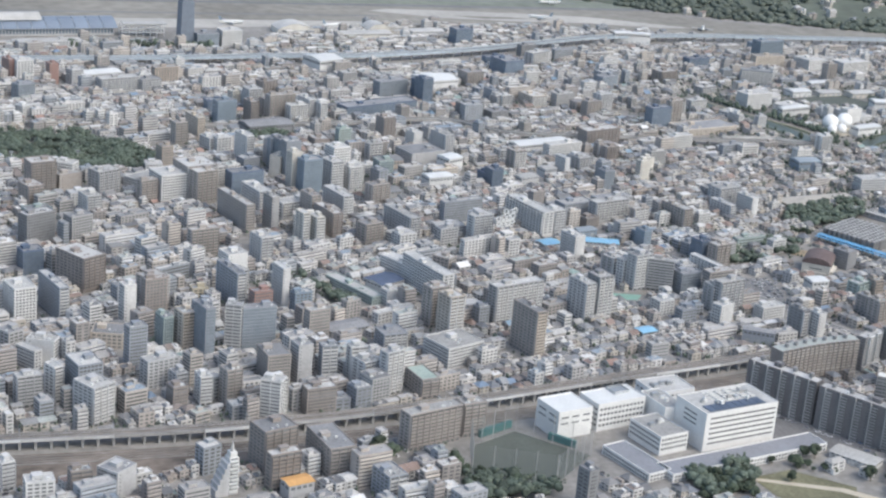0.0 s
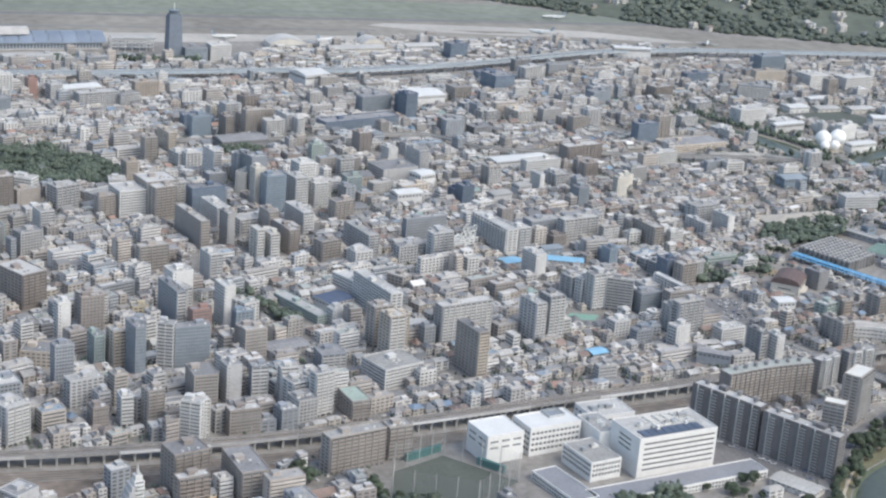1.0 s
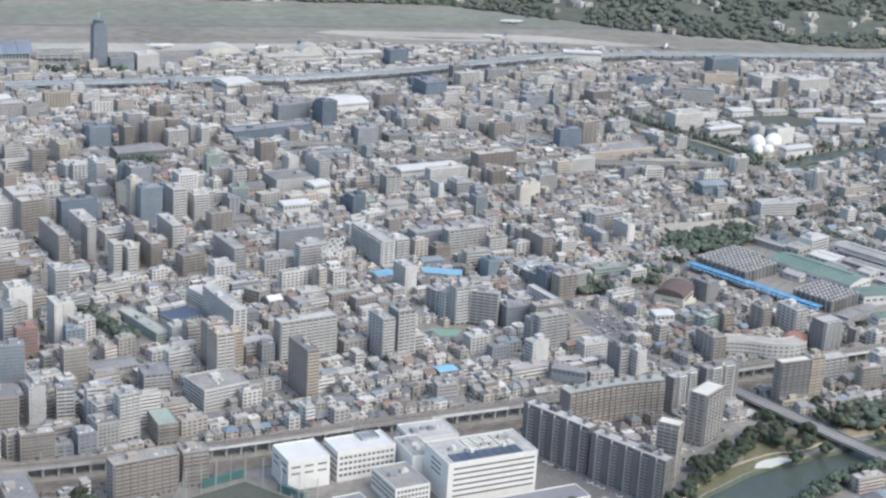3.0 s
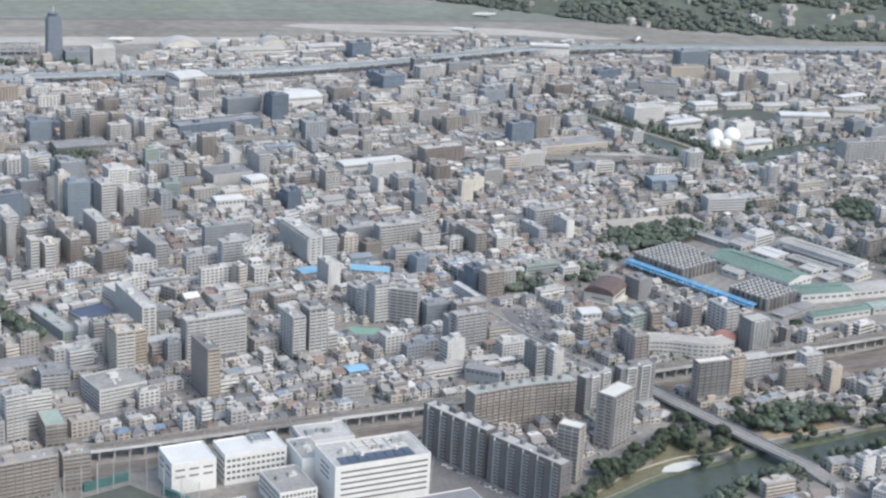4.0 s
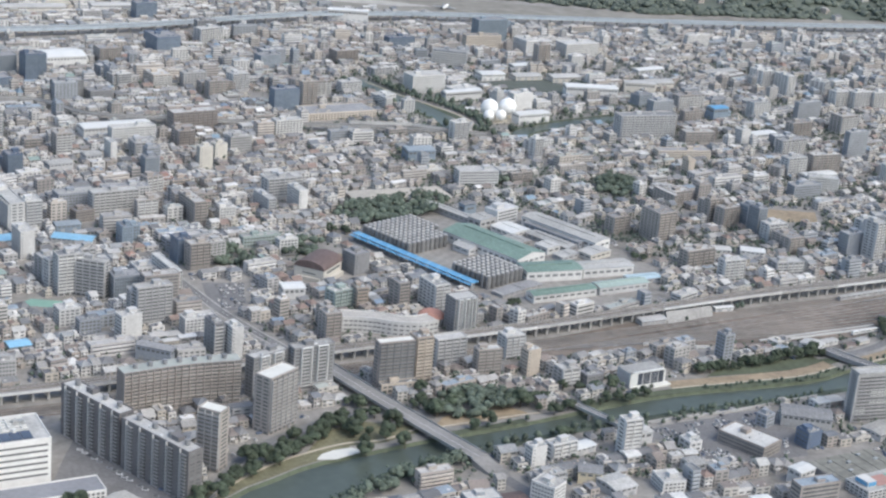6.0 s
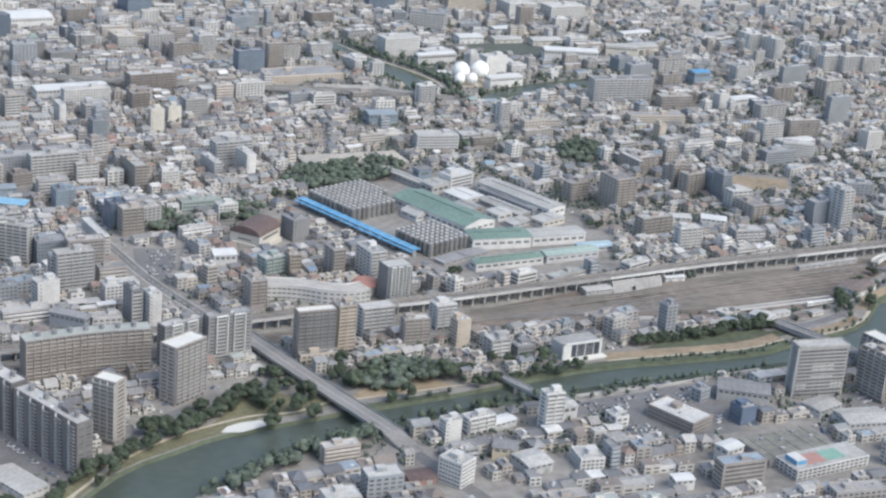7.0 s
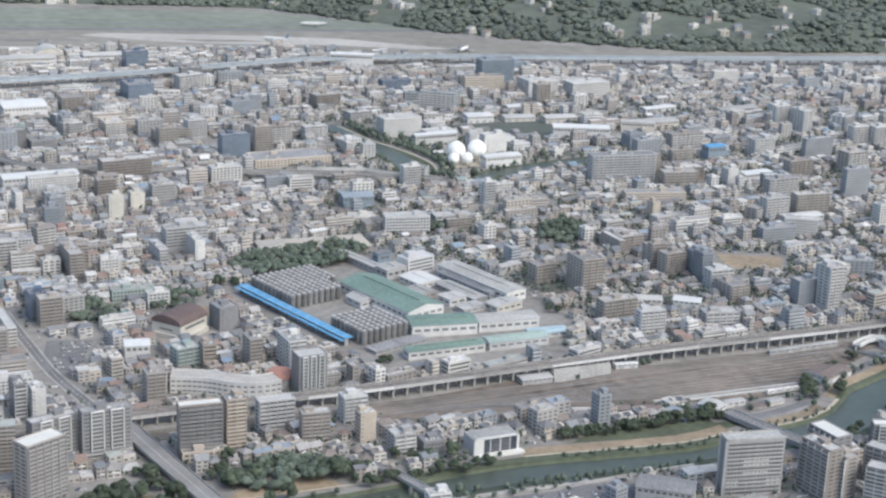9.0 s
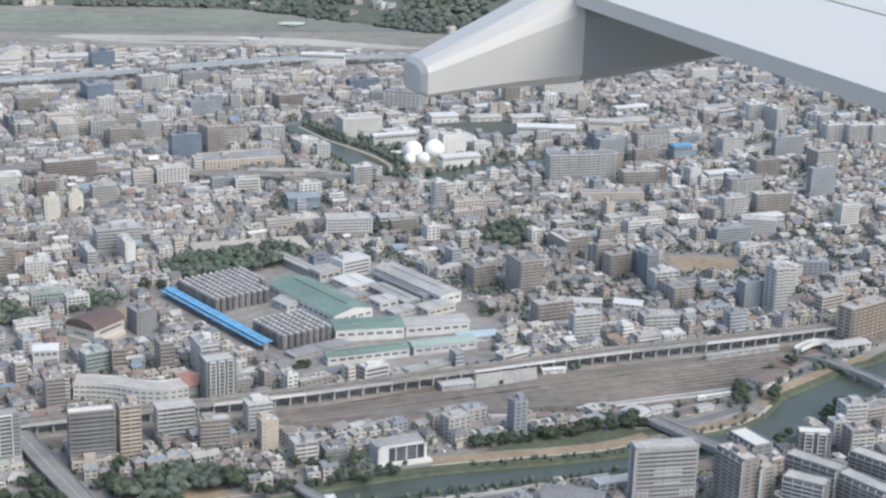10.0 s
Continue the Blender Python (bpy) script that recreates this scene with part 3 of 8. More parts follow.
def framed(x, y, w, d, h, rot, stacks, cover=None):
    """A dark block whose front carries stacks of white-framed balconies between plain bays."""
    n = max(2, round((h - 0.4) / FLOOR))
    made = thing("apartment_building", "dark grey apartment block with white-framed balcony stacks", "apartment building", pose(x, y, 0, 0, 0, rot))
    shell(made, w, d, h, [wall_of["dark"]], cover or roof_grey, cover is None)
    step = (h - 0.5) / n
    bay = w / (stacks * 2 + 1)
    for k in range(stacks):
        a = -w / 2 + (2 * k + 1.5) * bay
        s = Shape()
        for e in (-1, 1):
            s.box(a + e * bay * 0.62, -d / 2 - 0.35, 2 * step, 0.2, 0.7, h - 2 * step - 0.2)
        s.box(a, -d / 2 - 0.35, h - 0.45, bay * 1.4, 0.7, 0.25)
        part("frame", s, [white_metal], made, "white concrete frame round the balconies")
        s = Shape()
        for j in range(2, n):
            s.box(a, -d / 2 - 0.3, j * step + 0.1, bay * 1.2, 0.6, 0.1)
            s.box(a, -d / 2 - 0.57, j * step + 0.1, bay * 1.2, 0.06, step * 0.42)
            s.box(a, -d / 2, j * step + step * 0.45, bay * 1.1, 0.06, step * 0.45, 0, 1)
        part("balcony", s, [wall_of["pale"], glass], made)
    s = Shape()
    for j in range(n):
        for k in range(stacks + 1):
            s.box(-w / 2 + (2 * k + 0.5) * bay, -d / 2, j * step + step * 0.4, bay * 0.6, 0.06, step * 0.4)
        panes(s, w, d, j * step + step * 0.4, step * 0.4, 1.4, "blr")
    part("glazing", s, [glass], made)
    for j in range(2):
        s = Shape()
        s.box(0, -d / 2 - 0.4, j * step + 0.1, w * 0.98, 0.8, step * 0.5)
        part("balcony", s, [wall_of["grey"]], made)
    take_box(x, y, w, d, rot)
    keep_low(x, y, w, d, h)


def office_slab(x, y, w, d, h, rot):
    """A tall grey slab: plain end bays, a dark strip for a slot's shade in its side and rows of grey sills with white
    blinds between.
    """
    made = thing("office_building", "tall grey slab with rows of sills and white blinds", "office building", pose(x, y, 0, 0, 0, rot))
    s = Shape()
    s.box(0, 0, 0, w, d, h)
    part("wall", s, [wall_of["grey"]], made)
    s = Shape()
    s.box(0, 0, h, w + 0.3, d + 0.3, 0.25)
    for e in (-1, 1):
        s.box(0, e * (d / 2), h + 0.25, w + 0.3, 0.2, 0.3)
        s.box(e * (w / 2 + 0.05), 0, h + 0.25, 0.2, d - 0.2, 0.3)
    part("roof", s, [roof_grey], made)
    # Raised dark strip imitates the shade inside a slot.
    s = Shape()
    s.box(-w / 2, 0.2, 0, 0.2, d * 0.4, h - 0.4)
    part("slot", s, [wall_of["dark"]], made, "dark strip standing in for a slot's shade")
    s = Shape()
    for e in (-1, 1):
        s.box(-w / 2 - 0.1, e * d * 0.44, 0, 0.35, 0.35, h)
    part("pilaster", s, [wall_of["pale"]], made)
    n = 13
    step = (h - 0.9) / n
    for k in range(n):
        s = Shape()
        s.box(0, -d / 2, step * 0.4, w * 0.94, 0.05, step * 0.56)
        for j in range(17):
            s.box((j / 16 - 0.5) * w * 0.93, -d / 2, step * 0.4, 0.08, 0.12, step * 0.56, 0, 1)
        panes(s, w, d, step * 0.42, step * 0.46, 1.3, "b", 0.6)
        part("glazing", s, [dark_glass, wall_of["grey"]], made, at=pose(0, 0, k * step + 0.1))
        s = Shape()
        s.box(0, -d / 2 - 0.1, 0, w * 0.95, 0.24, step * 0.36)
        part("sill", s, [wall_of["grey"]], made, at=pose(0, 0, k * step + 0.1))
        s = Shape()
        spread = [(-0.2, 0.25, 6)] if k in (5, 7, 8) else [(-0.46, -0.25, 3), (0.22, 0.46, 3)] if k in (2, 3) else []
        for low, high, count in spread:
            for j in range(count):
                s.box((low + (high - low) * (j + 0.5) / count) * w, -d / 2 - 0.05, step * 0.5, (high - low) * w / count * 0.8, 0.06, step * 0.26)
        if spread:
            part("blind", s, [wall_of["white"]], made, "white window blinds", at=pose(0, 0, k * step + 0.1))
    take_box(x, y, w, d, rot)
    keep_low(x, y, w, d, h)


def office(x, y, w, d, h, rot, colour):
    """An office block: a band of panes round each storey."""
    n = max(2, round((h - 0.4) / FLOOR))
    made = thing("office_building", f"{WORD[colour]} office building with {n} rows of windows", "office building", pose(x, y, 0, 0, 0, rot), "office blocks")
    shell(made, w, d, h, [wall_of[colour]], roof_for(colour))
    step = (h - 0.5) / n
    s = Shape()
    panes(s, w, d, step * 0.35, step * 0.5, random.choice([0.8, 1.1, 1.5]), "fblr")
    storeys(made, "glazing", s, [glass], n, step, y > FAR_ROWS)
    take_box(x, y, w, d, rot)
    keep_low(x, y, w, d, h)
    return made


def glazed(x, y, w, d, h, rot, colour):
    """A curtain-walled block: storey-high panes between thin spandrels."""
    n = max(2, round((h - 0.4) / FLOOR))
    made = thing("office_building", f"{WORD[colour]} curtain-walled office block", "office building", pose(x, y, 0, 0, 0, rot), "office blocks")
    shell(made, w, d, h, [wall_of[colour]], roof_dark)
    step = (h - 0.5) / n
    s = Shape()
    panes(s, w, d, step * 0.12, step * 0.78, 0.75, "fblr", 0.4)
    s.box(0, -d / 2, 0, w, 0.14, 0.1, 0, 1)
    storeys(made, "glazing", s, [glass_blue, wall_of[colour]], n, step, y > FAR_ROWS)
    take_box(x, y, w, d, rot)
    keep_low(x, y, w, d, h)
    return made


def slim(x, y, w, d, h, rot, colour):
    """A slim block with a blank end wall, one stack of small windows in it and full windows along its sides."""
    n = max(2, round((h - 0.4) / FLOOR))
    made = thing("apartment_building", f"slim {WORD[colour]} block with a blank end wall", "apartment building", pose(x, y, 0, 0, 0, rot), "slim blocks")
    shell(made, w, d, h, [wall_of[colour]], roof_for(colour))
    step = (h - 0.5) / n
    s = Shape()
    s.box(-w * 0.36, -d / 2, step * 0.4, 0.35, 0.06, step * 0.35)
    panes(s, w, d, step * 0.35, step * 0.5, 1.0, "lrb")
    storeys(made, "glazing", s, [glass], n, step, y > FAR_ROWS)
    take_box(x, y, w, d, rot)
    keep_low(x, y, w, d, h)
    return made


def shed(x, y, w, d, h, rot, colour, roof=None, label=""):
    """A low hall with a shallow ribbed roof, roller doors and high windows."""
    made = thing("warehouse", label or f"low {WORD[colour]} hall with a shallow metal roof", "warehouse", pose(x, y, 0, 0, 0, rot), "halls")
    s = Shape()
    s.box(0, 0, 0, w, d, h)
    for e in (-1, 1):
        s.face(((-w / 2, 0, h), (e * w / 2, -d / 2, h), (e * w / 2, d / 2, h), (e * w / 2, 0, h + d * 0.07))[1:])
    part("wall", s, [wall_of[colour]], made)
    s = Shape()
    for e in (-1, 1):
        s.face(((-w / 2 - 0.2, e * (d / 2 + 0.2), h), (w / 2 + 0.2, e * (d / 2 + 0.2), h), (w / 2 + 0.2, 0, h + d * 0.07 + 0.05), (-w / 2 - 0.2, 0, h + d * 0.07 + 0.05)))
        s.face(((-w / 2 - 0.2, e * (d / 2 + 0.2), h - 0.12), (w / 2 + 0.2, e * (d / 2 + 0.2), h - 0.12), (w / 2 + 0.2, e * (d / 2 + 0.2), h), (-w / 2 - 0.2, e * (d / 2 + 0.2), h)))
    top = part("roof", s, [roof or {"white": white_metal, "cream": roof_pale, "pale": roof_grey, "blue": roof_steel_blue, "red": roof_rust, "green": roof_green}.get(colour, roof_dark)], made)
    rib = Shape()
    n = max(3, int(w / 1.6))
    for k in range(n):
        a = -w / 2 + (k + 0.5) * w / n
        for e in (-1, 1):
            rib.face(((a - 0.05, e * (d / 2 + 0.2), h + 0.04), (a + 0.05, e * (d / 2 + 0.2), h + 0.04), (a + 0.05, 0, h + d * 0.07 + 0.1), (a - 0.05, 0, h + d * 0.07 + 0.1)))
    part("rib", rib, [roof or {"white": white_metal, "cream": roof_pale, "pale": roof_grey, "blue": roof_steel_blue, "red": roof_rust, "green": roof_green}.get(colour, roof_dark)], top)
    s = Shape()
    for k in range(max(1, int(w / 3.2))):
        a = -w / 2 + (k + 0.5) * w / max(1, int(w / 3.2))
        s.box(a, -d / 2, 0, 1.4, 0.06, min(1.3, h * 0.6))
    part("roller_door", s, [steel], made)
    s = Shape()
    panes(s, w, d, h * 0.68, h * 0.18, 1.5, "fblr")
    part("glazing", s, [glass], made)
    take_box(x, y, w, d, rot)
    keep_low(x, y, w, d, h)
    return made


# ---- the blocks that stand out ----
apartment(382.5, 507.5, 4.0, 6.4, 9.4, 15, "taupe")
apartment(393.8, 506.0, 5.5, 10.0, 9.6, 15, "white")
framed(396.6, 486.0, 8.5, 6.0, 12.0, 15, 3, roof_pale)
apartment(354.4, 490.8, 3.3, 7.3, 7.8, 15, "taupe")
apartment(311.3, 532.5, 2.7, 18.0, 8.0, 15, "white")
slim(322.3, 472.7, 3.6, 5.3, 10.2, 15, "white")
apartment(317.1, 476.4, 3.2, 7.0, 10.5, 15, "dark", "white")
apartment(515.9, 405.9, 10.2, 4.6, 14.4, -69, "umber", "grey")
apartment(523.6, 418.1, 10.5, 5.4, 12.4, -71, "dark", "grey", roof_cream)
apartment(521.2, 404.6, 6.5, 4.2, 12.0, -68, "taupe", "pale")
apartment(536.0, 406.5, 14.0, 4.6, 11.0, -50, "dark", "grey", roof_grey)
apartment(529.9, 396.8, 10.2, 5.0, 11.0, -39, "dark", "pale", roof_grey)
apartment(544.7, 395.8, 14.1, 4.6, 10.0, -61, "dark", "grey", roof_grey)
apartment(552.4, 409.3, 11.2, 4.6, 10.0, -54, "dark", "grey", roof_pale)
framed(544.5, 427.8, 8.3, 4.0, 9.0, -12, 2, roof_cream)
office(554.3, 436.0, 3.9, 4.0, 8.0, 5, "white")
apartment(556.9, 429.0, 6.4, 5.0, 9.0, 5, "taupe")
apartment(563.1, 447.2, 6.3, 5.0, 8.0, 5, "pale")
glazed(64.0, 565.8, 7.6, 6.0, 9.5, 15, "navy")
apartment(67.0, 526.7, 3.2, 18.0, 12.5, 15, "slate")
office(67.3, 458.6, 7.6, 9.9, 13.0, 15, "slate")
apartment(108.5, 448.7, 5.1, 5.0, 12.0, 15, "taupe")
office(56.1, 525.2, 7.4, 10.4, 12.0, 15, "white")
apartment(92.9, 625.9, 5.7, 8.4, 10.0, 15, "white")
office(93.3, 451.0, 4.8, 5.0, 6.5, 15, "brown")
apartment(584.6, 554.7, 5.2, 6.0, 10.5, 15, "pale")
office(161.1, 838.6, 13.0, 5, 8.8, 15, "tan")
apartment(201.1, 768.6, 8.4, 5, 12.2, 15, "taupe")
apartment(211.5, 785.7, 6.6, 5, 8.2, 15, "taupe")
apartment(210.4, 762.3, 9.8, 5, 8.9, 15, "white")
apartment(217.7, 771.6, 3.7, 11.0, 9.9, 15, "white")
apartment(222.8, 764.5, 3.7, 6.4, 9.3, 15, "white")
apartment(192.3, 779.4, 7.0, 7.0, 12.7, 15, "pale")
glazed(175.2, 762.2, 9.7, 6, 11.2, 15, "blue")
apartment(187.3, 759.4, 4.1, 7.5, 11.7, 15, "brown")
apartment(146.7, 725.7, 6.0, 5, 10.8, 15, "taupe")
apartment(156.4, 739.0, 3.6, 12.9, 10.4, 15, "beige")
office(133.5, 689.5, 5.2, 6.5, 10.5, 15, "tan")
office(163.6, 712.9, 7.3, 4.8, 7.4, 15, "white")
apartment(169.3, 695.6, 3.7, 11.0, 13.6, 15, "white")
glazed(180.6, 686.1, 6.2, 3.2, 14.4, 15, "slate")
slim(183.8, 671.5, 7.1, 5, 17.2, 15, "slate")
slim(180.7, 653.9, 4.8, 5, 17.4, 15, "cream")
glazed(185.8, 647.7, 8.8, 6, 16.1, 15, "blue")
apartment(196.8, 652.7, 5.8, 9.0, 14.0, 15, "pale", "white")
office(201.5, 661.9, 7.9, 7.9, 17.4, 15, "white")
apartment(206.0, 653.0, 6.4, 6.1, 11.2, 15, "white")
office(128.0, 648.0, 13.0, 12.0, 11.6, 15, "white")
apartment(138.8, 651.6, 13.4, 13.4, 14.3, 15, "taupe")
apartment(228.5, 696.0, 6.6, 4.0, 8.5, 15, "grey")
apartment(246.5, 735.2, 6.5, 7.0, 10.2, 15, "brown")
office(220.8, 718.0, 6.5, 3.6, 9.3, 15, "green")
glazed(157.9, 645.8, 14.4, 6, 12.1, 15, "navy")
slim(276.7, 823.9, 14.3, 4.4, 7.8, 15, "grey")
glazed(287.1, 799.5, 6.0, 8.3, 13.0, 15, "navy")
shed(304.5, 832.0, 20.0, 16.0, 5.2, 15, "white")
apartment(326.8, 836.8, 10.8, 8.9, 7.8, 15, "taupe")
office(299.8, 762.2, 10.4, 4.4, 8.9, 15, "slate")
apartment(324.3, 799.1, 4.2, 7.3, 7.4, 15, "slate", "white")
apartment(329.0, 790.5, 6.5, 3.3, 6.0, 15, "white")
apartment(345.0, 792.2, 9.2, 12.4, 6.5, 15, "beige")
office(361.4, 790.6, 11.7, 5.3, 7.3, 15, "grey")
apartment(392.0, 794.5, 10.1, 3.6, 4.1, 15, "pale")
apartment(368.5, 770.3, 9.0, 5.0, 8.4, 15, "taupe")
glazed(395.6, 747.4, 12.7, 5.6, 11.0, 15, "navy")
apartment(408.2, 755.2, 7.6, 3.6, 12.4, 15, "taupe")
office(357.2, 739.9, 18.7, 4.9, 3.4, 15, "brown")
apartment(341.4, 688.1, 7.2, 4.5, 8.1, 15, "brown")
slim(255.6, 719.6, 4.8, 7.2, 7.3, 15, "white")
apartment(266.0, 709.6, 5.1, 12.2, 9.4, 15, "pale")
apartment(280.0, 686.0, 7.3, 5.0, 5.3, 15, "taupe")
apartment(291.2, 680.3, 6.4, 6.3, 9.3, 15, "taupe")
office(321.0, 696.4, 19.0, 5, 7.6, 15, "white")
slim(309.1, 668.6, 2.6, 7.3, 9.3, 15, "white")
apartment(322.2, 676.4, 7.8, 6.0, 6.7, 15, "grey")
glazed(321.9, 649.3, 5.6, 5.2, 8.6, 15, "slate")
slim(352.9, 671.9, 5.4, 4.3, 7.2, 15, "cream")
office(363.4, 683.2, 9.5, 3.2, 7.0, 15, "grey")
glazed(270.9, 655.3, 5.9, 6.2, 8.3, 15, "navy")
office(412.1, 847.4, 11.1, 3.2, 3.9, 15, "slate")
glazed(357.6, 861.7, 12.7, 14.7, 8.8, 15, "navy")
office(385.4, 900.9, 10.9, 4.8, 8.1, 15, "dark")
glazed(558.3, 929.5, 18.6, 6, 4.9, 15, "blue")
apartment(509.3, 845.0, 9.3, 3.4, 7.6, 15, "slate", "white")
office(524.1, 837.7, 12.2, 3.3, 3.9, 15, "slate")
apartment(555.0, 843.5, 7.6, 4.6, 11.5, 15, "taupe")
office(556.2, 870.7, 8.5, 13.0, 8.3, 15, "white")
office(585.6, 868.8, 21.8, 10.4, 7.4, 15, "white")
office(473.6, 787.1, 18.5, 9.1, 8.7, 15, "white")
shed(486.3, 766.6, 20.4, 4.4, 5.5, 15, "white")
slim(508.5, 746.4, 10.9, 5.4, 10.3, 15, "white")
office(445.1, 755.2, 3.2, 8.5, 5.4, 15, "white")
office(452.6, 743.0, 5.7, 3.2, 7.2, 15, "pale")
apartment(463.3, 699.0, 7.6, 4.0, 9.0, 15, "white")
office(389.1, 710.5, 12.8, 5, 6.8, 15, "white")
office(410.1, 696.6, 12.7, 3.2, 5.9, 15, "slate")
apartment(437.2, 706.9, 9.1, 3.3, 3.6, 15, "taupe")
apartment(489.8, 672.4, 4.5, 3.7, 9.3, 15, "white")
apartment(147.2, 613.7, 3.7, 23.7, 11.4, 15, "taupe")
apartment(158.8, 628.1, 5.6, 14.9, 10.8, 15, "white")
slim(159.4, 606.6, 3.1, 7.4, 14.0, 15, "grey")
apartment(176.9, 613.2, 4.3, 8.8, 12.4, 15, "taupe")
apartment(191.3, 623.7, 4.6, 16.1, 9.6, 15, "pale")
apartment(180.8, 600.9, 4.2, 14.8, 10.0, 15, "brown")
apartment(167.4, 589.2, 3.0, 6.0, 12.8, 15, "cream")
apartment(172.5, 588.4, 3.7, 6.9, 11.4, 15, "cream")
apartment(126.6, 576.0, 11.2, 3.7, 11.8, 15, "taupe")
apartment(146.4, 567.9, 4.9, 8.4, 11.5, 15, "white")
apartment(195.8, 594.6, 7.4, 7.6, 6.9, 15, "dark", "white")
office(203.7, 575.5, 7.3, 6.2, 8.1, 15, "white")
apartment(209.9, 597.4, 4.6, 19.3, 9.2, 15, "grey")
slim(132.1, 550.9, 7.7, 7.5, 11.5, 15, "white")
apartment(126.3, 528.5, 3.3, 15.4, 13.9, 15, "slate", "white")
slim(142.8, 525.1, 2.6, 7.8, 15.0, 15, "white")
office(133.3, 514.3, 6.8, 4.3, 10.6, 15, "red")
office(148.5, 518.6, 6.6, 3.6, 7.8, 15, "blue")
office(198.3, 531.9, 4.7, 26, 11.4, 15, "white")
slim(181.4, 522.4, 5.0, 4.6, 5.9, 15, "white")
apartment(190.8, 502.3, 7.2, 5.5, 14.4, 15, "taupe")
apartment(190.4, 486.3, 5.7, 6.9, 17.4, 15, "beige")
office(147.7, 507.0, 6.9, 5.0, 7.0, 15, "taupe")
office(238.3, 607.2, 18.7, 3.3, 10.1, 15, "slate")
apartment(236.5, 581.2, 9.3, 4.5, 12.5, 15, "pale")
apartment(264.9, 599.2, 25.5, 5.2, 10.5, -75, "white")
apartment(273.0, 591.9, 5.7, 6.5, 10.5, 15, "white")
office(270.7, 605.0, 5.5, 17.0, 7.2, 15, "grey")
apartment(302.9, 605.1, 17.7, 5.0, 9.3, 15, "grey")
apartment(313.5, 597.8, 7.9, 3.2, 8.0, 15, "taupe")
office(243.3, 568.8, 5.1, 9.8, 7.5, 15, "white")
office(223.6, 583.0, 8.1, 4.6, 7.1, 15, "pale")
slim(268.4, 563.3, 4.8, 9.2, 9.9, 15, "white")
apartment(244.8, 502.0, 4.3, 9.8, 14.4, 15, "pale")
apartment(251.5, 502.0, 6.4, 6.8, 16.2, 15, "dark", "white")
apartment(219.9, 501.9, 20.2, 4.7, 14.5, 15, "grey", "white")
apartment(214.0, 475.4, 3.9, 13.1, 16.4, 15, "taupe", "beige")
apartment(282.3, 552.9, 6.3, 4.6, 3.8, 15, "grey")
apartment(285.3, 538.6, 6.6, 5.5, 11.6, 15, "grey")
glazed(319.4, 554.3, 5.1, 6.4, 8.9, 15, "navy")
apartment(323.7, 547.6, 7.1, 4.9, 9.4, 15, "taupe")
apartment(302.3, 500.9, 11.5, 4.2, 12.5, 15, "grey")
office(277.1, 502.1, 6.7, 5.2, 5.8, 15, "white")
glazed(302.7, 571.3, 3.8, 5.7, 7.8, 15, "blue")
slim(500.9, 756.4, 3.5, 4.2, 8.4, 15, "white")
shed(508.6, 730.7, 17.1, 6.0, 4.6, 15, "white")
apartment(470.8, 639.1, 10.4, 3.2, 4.5, 15, "taupe")
apartment(522.4, 608.7, 2.6, 13.1, 5.7, 15, "taupe")
apartment(588.4, 727.2, 11.2, 3.2, 7.3, 15, "taupe")
office(574.0, 731.8, 12.2, 5, 10.9, 15, "slate")
apartment(631.3, 741.4, 10.8, 5, 8.2, 15, "pale")
office(656.8, 738.2, 15.1, 3.2, 9.1, 15, "slate")
apartment(659.8, 789.6, 8.1, 3.2, 12.1, 15, "white")
apartment(667.7, 783.4, 5.3, 9.9, 11.8, 15, "white")
apartment(662.2, 712.7, 10.6, 7.7, 9.6, 15, "taupe")
apartment(633.6, 704.5, 12.1, 5, 8.1, 15, "taupe")
slim(598.2, 692.4, 5.2, 5.2, 8.0, 15, "white")
apartment(614.3, 676.2, 14.6, 4.6, 7.9, 15, "grey")
apartment(599.3, 651.3, 10.8, 3.7, 6.4, 15, "beige")
apartment(621.2, 656.4, 12.9, 3.2, 6.0, 15, "taupe")
office(638.6, 630.4, 8.1, 5.0, 9.8, 15, "white")
office(645.7, 673.1, 11.9, 3.2, 12.5, 15, "slate")
slim(550.6, 648.5, 3.3, 4.7, 7.0, 15, "beige")
apartment(371.5, 638.6, 13.8, 5.9, 3.4, 15, "grey")
slim(371.9, 611.3, 3.6, 9.9, 7.8, 15, "white")
apartment(359.0, 609.4, 3.1, 12.5, 5.7, 15, "pale")
office(342.0, 595.7, 6.4, 3.2, 5.7, 15, "white")
apartment(329.8, 596.2, 4.7, 14.3, 9.4, 15, "taupe")
office(356.8, 559.9, 7.1, 3.7, 5.9, 15, "white")
slim(571.2, 547.1, 8.9, 5, 8.8, 15, "slate")
apartment(577.1, 541.7, 5.1, 5.9, 15.0, 15, "pale")
glazed(543.0, 570.2, 4.3, 6.0, 11.7, 15, "slate")
apartment(531.0, 585.3, 5.5, 3.2, 10.2, 15, "taupe")
apartment(547.0, 552.5, 7.4, 10.2, 6.7, 15, "taupe")
apartment(502.1, 537.0, 12.5, 5.0, 7.4, 15, "taupe")
apartment(499.8, 566.9, 8.2, 10.7, 12.3, 15, "taupe")
slim(470.3, 395.3, 5.1, 5, 5.1, 15, "navy")
office(99.1, 521.4, 7.9, 3.2, 13.6, 15, "brown")
glazed(97.8, 496.5, 3.4, 6.4, 10.5, 15, "green")
apartment(103.7, 494.3, 4.2, 6.3, 12.6, 15, "beige")
glazed(108.8, 487.5, 3.4, 8.0, 16.7, 15, "slate")
apartment(79.3, 553.0, 9.5, 15.0, 12.6, 31, "brown")
